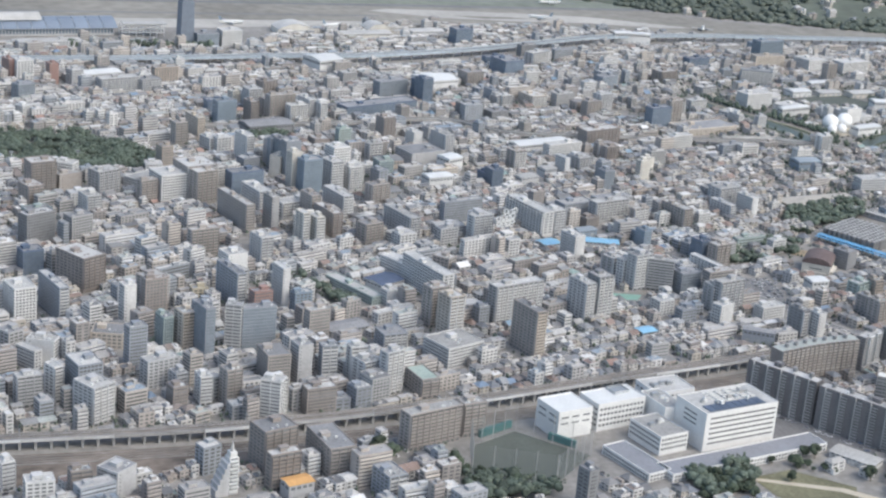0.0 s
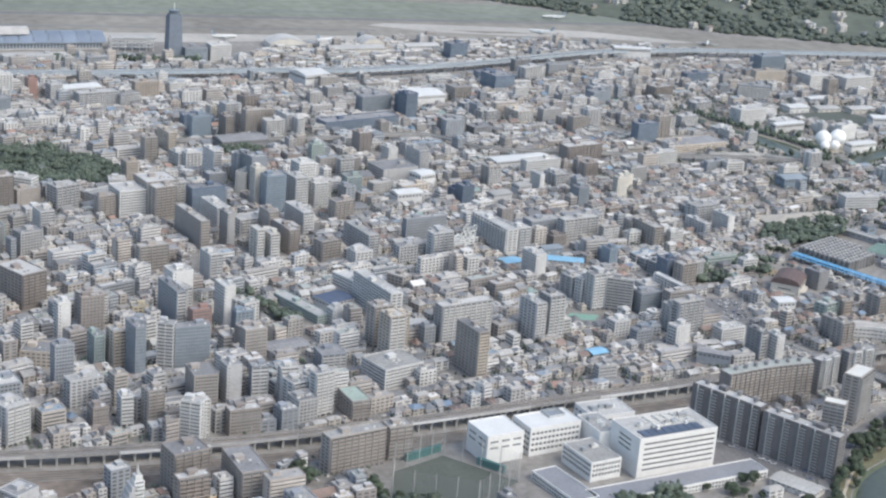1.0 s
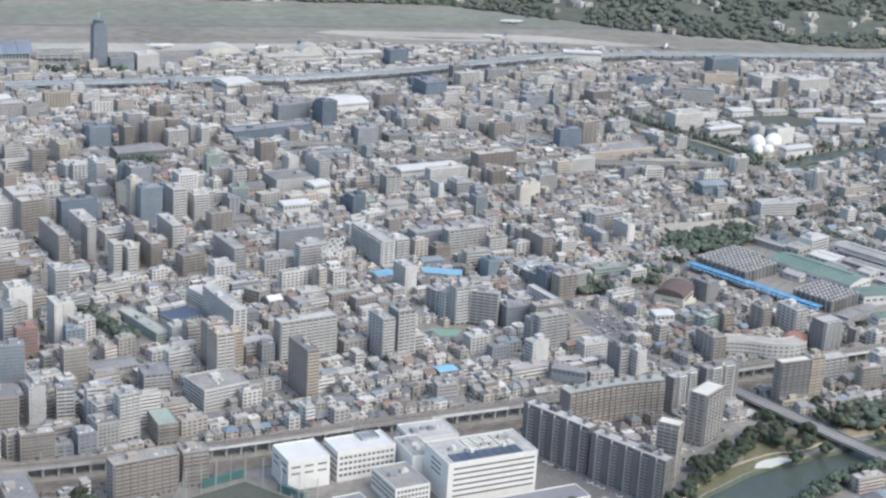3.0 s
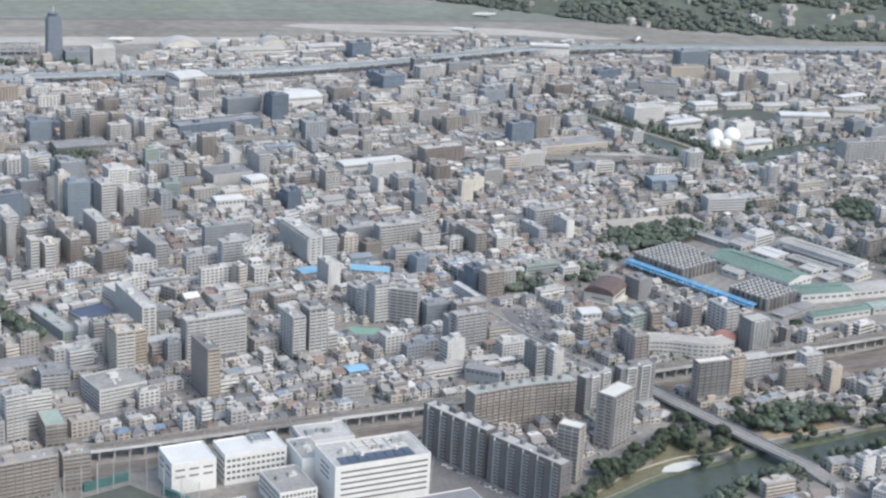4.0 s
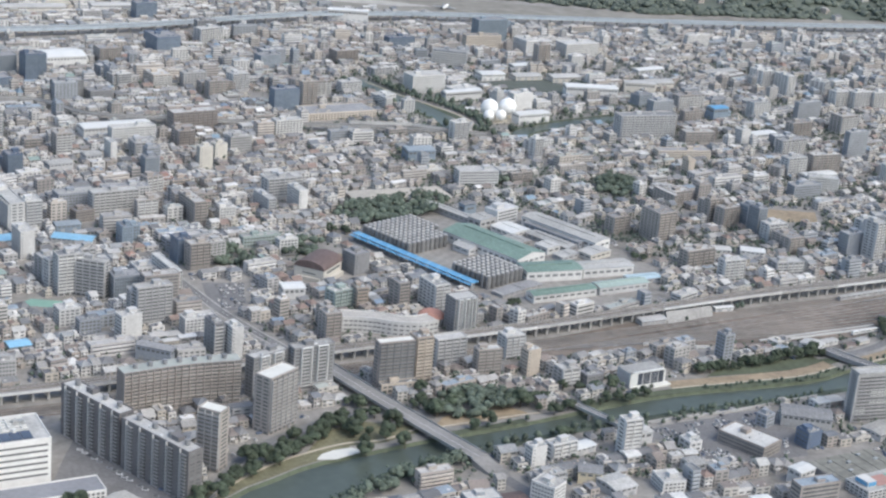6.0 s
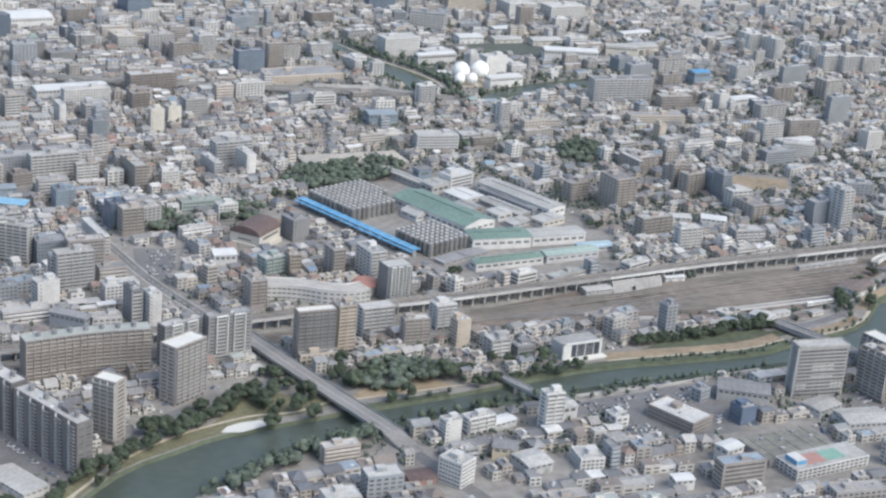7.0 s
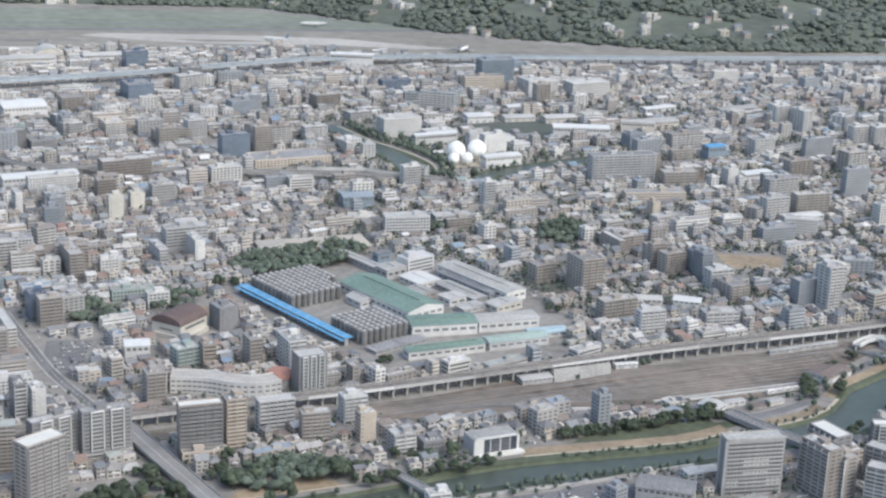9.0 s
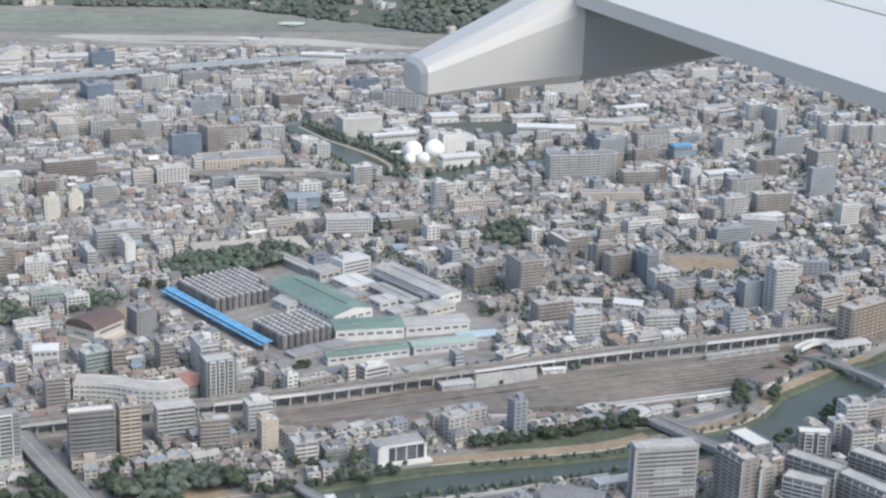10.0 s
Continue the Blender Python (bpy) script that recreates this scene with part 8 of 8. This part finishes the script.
OCTA = [(1, 0, 0), (0, 1, 0), (-1, 0, 0), (0, -1, 0), (0, 0, 1), (0, 0, -1)]
PUFF_POINTS, PUFF_FACES = list(OCTA), []
for i in range(4):
    for pole in (4, 5):
        a, b, c = (i, (i + 1) % 4, pole) if pole == 4 else ((i + 1) % 4, i, pole)
        mids = []
        for p, q in ((a, b), (b, c), (c, a)):
            mid = Vector(OCTA[p]) + Vector(OCTA[q])
            mid = tuple(round(v, 4) for v in mid.normalized())
            if mid not in PUFF_POINTS:
                PUFF_POINTS.append(mid)
            mids.append(PUFF_POINTS.index(mid))
        PUFF_FACES.extend(((a, mids[0], mids[2]), (mids[0], b, mids[1]), (mids[2], mids[1], c), (mids[0], mids[1], mids[2])))


def puff(s, x, y, z, r, flat=0.8):
    """A rounded, uneven lump of foliage."""
    k = len(s.points)
    turn = green.uniform(0, 6.28)
    c, q = math.cos(turn), math.sin(turn)
    for a, b, h in PUFF_POINTS:
        g = r * green.uniform(0.74, 1.22)
        s.points.append((x + g * (a * c - b * q), y + g * (a * q + b * c), z + g * h * flat))
    s.faces.extend((k + i, k + j, k + n) for i, j, n in PUFF_FACES)
    s.mats.extend([0] * len(PUFF_FACES))
    s.tints.extend([None] * len(PUFF_FACES))


def clump(s, x, y, z, r, m=0):
    """A ragged lump of leaves with eight faces."""
    ax = [green.uniform(0.65, 1.3) * r for _ in range(6)]
    turn = green.uniform(0, 1.57)
    c, q = math.cos(turn), math.sin(turn)
    ring = [(x + ax[0] * c, y + ax[0] * q, z + green.uniform(-0.3, 0.3) * r), (x - ax[1] * q, y + ax[1] * c, z + green.uniform(-0.3, 0.3) * r), (x - ax[2] * c, y - ax[2] * q, z), (x + ax[3] * q, y - ax[3] * c, z)]
    up, down = (x, y, z + ax[4] * 0.8), (x, y, z - ax[5] * 0.6)
    k = len(s.points)
    s.points.extend(ring + [up, down])
    for i in range(4):
        j = (i + 1) % 4
        s.faces.extend(((k + i, k + j, k + 4), (k + j, k + i, k + 5)))
        s.mats.extend((m, m))
        s.tints.extend((None, None))


saplings = []
for k in range(6):
    tree = thing("tree", "leafy dark green broadleaf tree", "tree", pose(0, 0, -60), "street and bank trees")
    high = 3.2 + 0.45 * k
    s = Shape()
    s.tube(0, 0, 0, 0.16, high * 0.55, 6, r2=0.09)
    for _ in range(4):
        a = green.uniform(0, 6.28)
        s.face(((0, 0.05, high * 0.4), (0.05, 0, high * 0.42), (0.7 * math.cos(a), 0.7 * math.sin(a), high * 0.75)))
    part("trunk", s, [bark], tree)
    s = Shape()
    across = 1.35 + 0.24 * k
    boughs = [(green.uniform(0, 6.28), green.uniform(-0.5, 0.95), green.uniform(0.45, 0.8)) for _ in range(9 + k)]
    for a, b, r in boughs:
        wide = across * math.sqrt(1 - b * b * 0.75) * r
        cx, cy, cz = wide * math.cos(a), wide * math.sin(a), high * 0.6 + b * high * 0.3
        puff(s, cx, cy, cz, across * 0.5)
        for _ in range(22):
            g, e = green.uniform(0, 6.28), green.uniform(-0.6, 1.0)
            f = across * 0.5 * math.sqrt(1 - e * e * 0.9)
            clump(s, cx + f * math.cos(g), cy + f * math.sin(g), cz + e * across * 0.4, green.uniform(0.14, 0.3))
    part("crown", s.mesh("crown", [leaves], rounded=True), [], tree)
    saplings.append([tree, 0])


def beside_bridge(x, y, room):
    """Whether a place lies within that distance of the wide bridge and its ramps."""
    along_x, along_y = 30.5, -72.0
    f = ((x - 343) * along_x + (y - 468) * along_y) / (along_x**2 + along_y**2)
    return -0.3 < f < 1.3 and math.hypot(x - 343 - f * along_x, y - 468 - f * along_y) < room


def plant(x, y, size=1.0):
    if beside_bridge(x, y, 4.2):
        return
    pick = green.choice(saplings)
    m = pose(x, y, 0, 0, 0, green.uniform(0, 360)) @ Matrix.Diagonal((size, size, size, 1))
    if pick[1] == 0:
        pick[0].matrix_basis = m
    else:
        copy_thing(pick[0], m)
    pick[1] += 1


wood_mass = Shape()


def bush(x, y, size=1.0):
    """A low round tree or bush that belongs to the joined woodland."""
    if beside_bridge(x, y, 4.2):
        return
    puff(wood_mass, x, y, 2.2 * size, 1.5 * size, 1.15)
    for _ in range(14):
        clump(wood_mass, x + green.gauss(0, 0.9 * size), y + green.gauss(0, 0.9 * size), size * green.uniform(1.0, 4.0), size * green.uniform(0.25, 0.55))


def along(line, by, every, jitter, size=1.0, put=plant):
    far = smooth(offset(line, by), every)
    for x, y in far:
        put(x + green.uniform(-jitter, jitter), y + green.uniform(-jitter, jitter), size * green.uniform(0.75, 1.2))


along(near(BANK_FAR, 283, 322), 5.0, 3.2, 1.0, 0.85)
along(offset(RIVER_ROAD[-9:], -3.6), 0.0, 3.4, 0.9, 0.85)
for x, y in ((313.2, 403.2), (319.2, 402.6), (322.8, 405.2), (325.8, 408.0), (328.7, 409.3), (336.3, 414.9), (344.9, 415.7), (352.7, 413.0), (305.8, 389.5), (302.3, 384.3), (309.0, 396.0), (299.5, 379.5), (316.0, 404.5)):
    plant(x, y, green.uniform(0.95, 1.15))
along(near(BANK_FAR, 372, 400), 0.8, 5.0, 0.5, 0.5, bush)
for f in range(34):
    plant(461 + f * 1.4 + green.uniform(-0.8, 0.8), 445.0 + f * 0.29 + green.uniform(-1.0, 2.4), green.uniform(0.65, 1.0))
along(near(BANK_FAR, 404, 444), 1.4, 2.8, 0.9, 0.75)
along(near(BANK_FAR, 450, 545), 1.0, 2.0, 1.1, 0.33, bush)
along(near(BANK_NEAR, 318, 430), -1.4, 4.0, 0.9, 0.7, bush)
along(near(BANK_NEAR, 430, 500), -1.4, 2.6, 0.9, 0.5, bush)
for x, y, size in ((479.0, 459.0, 0.6), (476.0, 487.4, 0.4), (498.5, 496.0, 0.6), (500.5, 496.6, 0.6), (518.8, 459.2, 0.5), (524.5, 461.2, 0.5), (508.0, 454.5, 0.6), (495.0, 461.5, 0.5), (497.5, 460.5, 0.6), (500.5, 461.5, 0.6), (486.0, 457.5, 0.5), (573.0, 489.5, 0.6), (533.0, 467.5, 0.5), (535.5, 464.5, 0.5)):
    bush(x, y, size)
along(DIKE, 3.2, 2.4, 0.7, 0.7, bush)
along(DIKE, 6.0, 3.2, 1.2, 0.8, bush)
along(CANAL, -7.0, 6.0, 1.0, 0.6, bush)
along(BACKWATER, 5.0, 6.0, 1.0, 0.6, bush)
along(near(BANK_FAR, 540, 600), 6.0, 6.0, 1.5, 0.7, bush)
for x, y in ((345, 421), (343, 418), (348, 423), (337, 417), (339, 420), (330.6, 412.7), (328, 416), (333, 414), (356.2, 409.5), (346, 410), (362, 423), (359, 425), (355, 421), (353, 426), (349, 416), (368.6, 428), (371, 432), (374, 429), (377, 432), (380, 434), (370, 426), (375, 435), (383, 435), (365.5, 431), (379, 438), (386, 438), (399, 429), (402, 431), (405, 433), (396, 432), (392, 434)):
    plant(x, y, green.uniform(0.65, 1.0))
for x, y, count, r in ((238, 373, 16, 6), (226, 368, 12, 6), (262, 381, 5, 3), (172, 385, 14, 8), (156, 398, 8, 5), (270, 377, 4, 3), (352, 436, 8, 5), (188, 470, 5, 4), (556, 486, 6, 4), (566, 494, 3, 2), (482, 522, 3, 2), (408, 500, 4, 3), (421, 506, 4, 3), (484, 545, 3, 3), (380, 580, 8, 5)):
    for _ in range(count):
        plant(x + green.gauss(0, r / 2), y + green.gauss(0, r / 2), green.uniform(0.55, 0.85))

# Large single trees of the banks and the works' garden.
for x, y in (
    (343.9, 417.1), (340.8, 421.5), (336.2, 416.2), (326.1, 406.5), (329.7, 410.7), (318.1, 403.4), (356.1, 419.2), (356.2, 406.6), (348.2, 424.8),
    (367.9, 432.5), (371.8, 428.8), (376.6, 430.7), (381.0, 434.9), (370.6, 440.7), (376.9, 442.3), (381.8, 444.5), (392.8, 429.4), (396.3, 428.0),
    (401.0, 425.2), (405.2, 429.4), (388.9, 431.4), (417.2, 435.5), (421.4, 433.3), (413.2, 438.3), (427.9, 437.2), (423.4, 429.2), (429.9, 427.3),
    (378.6, 416.2), (383.1, 417.4), (403.0, 407.6), (400.2, 406.6), (344.7, 403.2), (332.5, 411.9), (313.1, 395.8), (307.8, 393.9), (321.4, 401.4),
    (327.0, 407.6), (336.6, 416.1), (342.0, 420.2), (344.4, 415.1), (357.8, 418.9), (370.8, 424.9), (226.4, 377.8), (232.4, 378.2), (236.6, 376.0),
    (241.8, 378.7), (254.5, 383.9), (266.8, 387.1), (269.8, 385.1), (254.7, 372.9), (278.4, 368.8), (142.7, 409.8), (145.1, 405.8), (158.4, 401.4),
    (160.5, 396.8), (162.2, 392.3), (166.6, 391.5),
):
    plant(x, y, green.uniform(0.9, 1.25))
for x, y in [(539.9, 438.1), (544.1, 443.2), (533.6, 424.8), (533.7, 429.9), (538.2, 427.7), (542.0, 476.0), (540.4, 472.6), (538.0, 466.5), (543.2, 473.0), (551.0, 470.6), (549.2, 468.6), (541.0, 469.0), (561.6, 456.7), (565.5, 460.2), (558.8, 453.0), (563.4, 680.0), (464.9, 722.0), (483.3, 736.5), (475.9, 713.3), (468.6, 700.0), (474.5, 766.1), (480.0, 761.0), (486.3, 754.0), (472.8, 774.4), (484.4, 731.2), (482.5, 707.8), (492.7, 711.5), (504.9, 719.1), (516.5, 731.7), (530.3, 741.9)]:
    (bush if y > 600 else plant)(x, y, green.uniform(0.8, 1.15))
for k in range(26):
    bush(124 + k * 3.1 + green.uniform(-0.8, 0.8), 915.5 + green.uniform(-1.0, 1.0), green.uniform(1.0, 1.5))
for wood in WOODS:
    xs, ys = [p[0] for p in wood], [p[1] for p in wood]
    count = int((max(xs) - min(xs)) * (max(ys) - min(ys)) / 3.4)
    for _ in range(count):
        x, y = green.uniform(min(xs), max(xs)), green.uniform(min(ys), max(ys))
        if inside(wood, np.array(x), np.array(y)) and not beside_bridge(x, y, 4.0):
            z = 3.0 + 3.4 * noise.noise(Vector((x * 0.11, y * 0.11, 70.0))) + green.uniform(-0.4, 0.6)
            puff(wood_mass, x, y, z * 0.72, green.uniform(1.0, 1.6))
            for _ in range(7):
                clump(wood_mass, x + green.gauss(0, 0.9), y + green.gauss(0, 0.9), z * green.uniform(0.72, 1.0), green.uniform(0.25, 0.6))
for n in range(42000):
    y = 380 + 560 * green.random() ** 1.2 if n < 28000 else green.uniform(545, 850)
    x = green.uniform(0.095 * (y - 400) + 20 if n < 28000 else 425, 620 + 0.45 * (y - 523))
    i, j = int(x - X0), int(y - Y0)
    if 0 <= i < NX and 0 <= j < NY and not taken[i, j]:
        if noise.noise(Vector((x * 0.02, y * 0.02, 40.0))) < (0.12 if x < 330 else -0.1 if x < 430 else -0.3) and green.random() < 0.85:
            continue
        high, wide = green.uniform(1.0, 2.8), green.uniform(0.25, 0.55)
        if y < 560:
            puff(wood_mass, x, y, high * 0.6, wide * green.uniform(0.9, 1.5), 1.0)
        else:
            clump(wood_mass, x, y, high * 0.6, wide * green.uniform(1.2, 1.9))
        for _ in range(1):
            clump(wood_mass, x + green.gauss(0, wide), y + green.gauss(0, wide), high * green.uniform(0.45, 0.95), green.uniform(0.2, 0.42))
alone("woodland", wood_mass, [leaves_far], "dense dark green trees of the parks and gardens", "trees", kind="stuff", rounded=True)

# ---- the hills behind the airfield ----
FOOT_X = (-1500, -200, 280, 440, 560, 680, 900, 1600, 3000)
FOOT_Y = (1160, 1150, 1140, 1128, 1030, 985, 975, 1000, 1010)


def hill_height(x, y):
    far = y - float(np.interp(x, FOOT_X, FOOT_Y))
    if far <= 0:
        return -0.3
    ramp = min(far / 260, 1.0)
    lumps = noise.noise(Vector((x * 0.012, y * 0.012, 3.0))) + 0.5 * noise.noise(Vector((x * 0.03, y * 0.03, 8.0)))
    return max(0.1, ramp * (34 + 14 * lumps) + 1.5 * min(far / 40, 1.0))


slope = Shape()
xs = np.linspace(-1400, 2600, 81)
for i in range(80):
    x0, x1 = float(xs[i]), float(xs[i + 1])
    for j in range(26):
        p = []
        for x, k in ((x0, j), (x1, j), (x1, j + 1), (x0, j + 1)):
            y = float(np.interp(x, FOOT_X, FOOT_Y)) + 900 * (k / 26) ** 1.6
            p.append((x, y, hill_height(x, y + 0.01) if k else -0.3))
        slope.face(p)
# Undergrowth colour is paled to stand in for distance haze.
alone("hill", slope, [surface("haze-pale hill undergrowth", (0.12, 0.14, 0.115), 0.95, 0.1, 0.4, 0.0)], "low wooded hills behind the airfield", kind="structure")
hill_trees, hill_houses = Shape(), Shape()
for _ in range(7000):
    x = green.uniform(60, 1000)
    y = float(np.interp(x, FOOT_X, FOOT_Y)) + 330 * green.random() ** 1.5
    z = hill_height(x, y)
    if noise.noise(Vector((x * 0.02, y * 0.02, 20.0))) < -0.25:
        if green.random() < 0.12:
            house_faces(hill_houses, x, y, green.uniform(4, 7), green.uniform(3, 5), z + green.uniform(2, 3.4), green.uniform(0, 40), green.choice(HOUSE_WALL), green.choice(HOUSE_ROOF), green.choice(["gable", "hip", "flat"]))
        continue
    puff(hill_trees, x, y, z + 0.8, green.uniform(2.0, 3.6), 0.6)
    for _ in range(2):
        clump(hill_trees, x + green.gauss(0, 2.2), y + green.gauss(0, 2.2), z + green.uniform(0.2, 2.6), green.uniform(0.8, 2.0))
# Hill foliage is painted paler than nearer trees, in place of haze.
alone("hill_woods", hill_trees, [surface("haze-pale hill leaves", (0.125, 0.15, 0.125), 0.9, 0.15, 0.35, 0.1, 0.0)], "dark green woods covering the low hills", "woods", kind="stuff", rounded=True)
alone("hill_houses", hill_houses, [tinted_wall, glass, tinted_roof], "small pale houses on the wooded hillside", "houses", kind="stuff", coloured=True)

# ---- parked cars ----
lower, upper, wheel = Shape(), Shape(), Shape()
lower.box(0, 0, 0.12, 1.7, 0.68, 0.26, skew=0.06)
upper.box(-0.08, 0, 0.38, 1.0, 0.62, 0.22, skew=0.2)
wheel.tube(0, 0, -0.05, 0.13, 0.1, 8)
car = thing("car", "small parked car in plain paint", "car", pose(0, 0, -80), "parked cars")
part("body", lower, [car_paint], car)
part("cabin_glass", upper, [glass], car)
wheel_mesh = wheel.mesh("wheel", [roof_dark])
for px in (-0.55, 0.55):
    for py in (-0.32, 0.32):
        part("wheel", wheel_mesh, [], car, at=pose(px, py, 0.13, 90))
spots, order = [], random.Random(5)
for row in range(4):
    for k in range(18):
        f = (k + 0.5) / 18
        spots.append((275.5 + 18.5 * f + 3.0 * row - 3.5, 417 - 33 * f + 1.5 * row, -28))
for row in range(4):
    for k in range(22):
        spots.append((430 + k * 1.75 - row * 0.3, 408.6 - row * 2.3 + 0.36 * k, 100))
for row in range(2):
    for k in range(7):
        spots.append((457.5 + row * 3.2 + k * 0.9, 389 + k * 1.9, 30))
for row in range(3):
    for k in range(6):
        spots.append((437 + k * 1.5, 391 + row * 1.9, 95))
for row in range(4):
    for k in range(5):
        spots.append((508.5 + row * 2.0 + k * 0.5, 404 - k * 2.6 + row * 0.6, 30))
for row in range(7):
    for k in range(9):
        spots.append((325.0 + 0.4 * row + k * 1.05, 511 + row * 3.1 + 0.1 * k, 95))
order.shuffle(spots)
first_car, standing = True, 0
more_cars = []
for x, y, turn in spots:
    if green.random() < 0.45 or (x > 420 and built[int(x - X0), int(y - Y0)]):
        continue
    if standing >= 84:
        more_cars.append((x, y, turn))
        continue
    standing += 1
    m = pose(x, y, 0.05, 0, 0, turn + green.uniform(-3, 3))
    if first_car:
        car.matrix_basis, first_car = m, False
    else:
        copy_thing(car, m)

# Cars too small to tell apart, on the streets and lots between the houses.
lots = Shape()
PAINT = [(0.62, 0.62, 0.62), (0.70, 0.70, 0.70), (0.12, 0.12, 0.13), (0.30, 0.31, 0.33), (0.45, 0.46, 0.48), (0.16, 0.20, 0.28)]
for x, y, turn in more_cars:
    paint = green.choice(PAINT)
    lots.box(x, y, 0.1, 1.6, 0.66, 0.3, radians(turn), 0, paint)
    lots.box(x, y, 0.4, 0.95, 0.6, 0.2, radians(turn), 0, tuple(0.6 * v for v in paint), skew=0.15)
for _ in range(15000):
    y = 380 + 260 * green.random()
    x = green.uniform(0.095 * (y - 400) + 20, 620 + 0.45 * (y - 523))
    i, j = int(x - X0), int(y - Y0)
    if taken[i, j] or noise.noise(Vector((x * 0.06, y * 0.06, 90.0))) < 0.0:
        continue
    turn = radians(grid_turn(x, y) + green.choice((0, 90, 90)))
    paint = green.choice(PAINT)
    lots.box(x, y, 0.1, 1.6, 0.66, 0.3, turn, 0, paint)
    lots.box(x, y, 0.4, 0.95, 0.6, 0.2, turn, 0, tuple(0.6 * v for v in paint), skew=0.15)
alone("parked_cars", lots, [tinted_wall], "small parked cars in mixed paint on the lots", "cars", kind="stuff", coloured=True)

# ---- the airliner's wing, as it stands at the end of the flight ----
craft = thing("aircraft_wing", "white airliner wing with a grey flap-track fairing below its trailing edge", "aircraft wing", pose(377.23, 53.27, 178.56))
EDGE_OUT, EDGE_IN = np.array((0.79, 5.12)), np.array((1.63, 1.53))


def plate(name, aft, fore, top, thick, mat):
    """A panel of the wing between two distances ahead of the trailing edge."""
    s = Shape()
    rows = [[(p[0] + a, p[1] + 0.05 * a, top + 0.05 * a) for a in (aft, (aft + fore) / 2, fore)] for p in (EDGE_OUT, EDGE_IN)]
    for k in range(2):
        (a, b), (c, d) = rows[0][k:k + 2], rows[1][k:k + 2]
        s.face((c, d, b, a))
        s.face([(x, y, z - thick) for x, y, z in (a, b, d, c)])
    for k, edge in ((0, (rows[1][0], rows[0][0])), (2, (rows[0][2], rows[1][2]))):
        p, q = edge
        s.face((p, q, (q[0], q[1], q[2] - thick), (p[0], p[1], p[2] - thick)))
    for row in rows:
        s.face([*row, *[(x, y, z - thick) for x, y, z in row[::-1]]])
    return part(name, s, [mat], craft)


plate("flap", 0.0, 0.455, -0.62, 0.035, wing_paint)
# Dark strip stands in for the shade in the gap before the flap.
plate("flap_seal", 0.44, 0.52, -0.65, 0.05, roof_dark)
plate("wing_panel", 0.485, 2.6, -0.625, 0.16, wing_paint)


def loft(name, stations, mat, smooth_from=0):
    """The fairing's skin: (ahead, top, bottom, half width) at each station, with a bevelled upper edge."""
    ahead, aside = np.array((0.9624, 0.2716)), np.array((-0.2716, 0.9624))
    base, s, rings = np.array((1.23, 4.14)), Shape(), []
    for far, top, bottom, half in stations:
        ring, high = [], top - bottom
        for a, b in ((-1, 0.10), (-1, 0.70), (-0.86, 0.86), (-0.45, 1.0), (0.45, 1.0), (0.86, 0.86), (1, 0.70), (1, 0.10), (0.8, 0.0), (-0.8, 0.0)):
            p = base + ahead * far + aside * a * half
            ring.append((float(p[0]), float(p[1]), bottom + b * high))
        rings.append(ring)
    for one, two in zip(rings, rings[1:]):
        for k in range(10):
            j = (k + 1) % 10
            s.face((one[k], one[j], two[j], two[k]))
    s.face(rings[0])
    s.face(rings[-1][::-1])
    return part(name, s, [mat], craft)


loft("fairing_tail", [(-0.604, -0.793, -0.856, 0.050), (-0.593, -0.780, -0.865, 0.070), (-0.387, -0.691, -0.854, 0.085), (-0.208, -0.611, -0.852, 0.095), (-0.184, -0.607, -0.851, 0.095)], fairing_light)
loft("fairing_body", [(-0.184, -0.615, -0.849, 0.093), (-0.037, -0.635, -0.840, 0.093), (0.099, -0.697, -0.828, 0.085), (0.240, -0.756, -0.815, 0.070), (0.348, -0.801, -0.810, 0.050)], fairing_shaded)
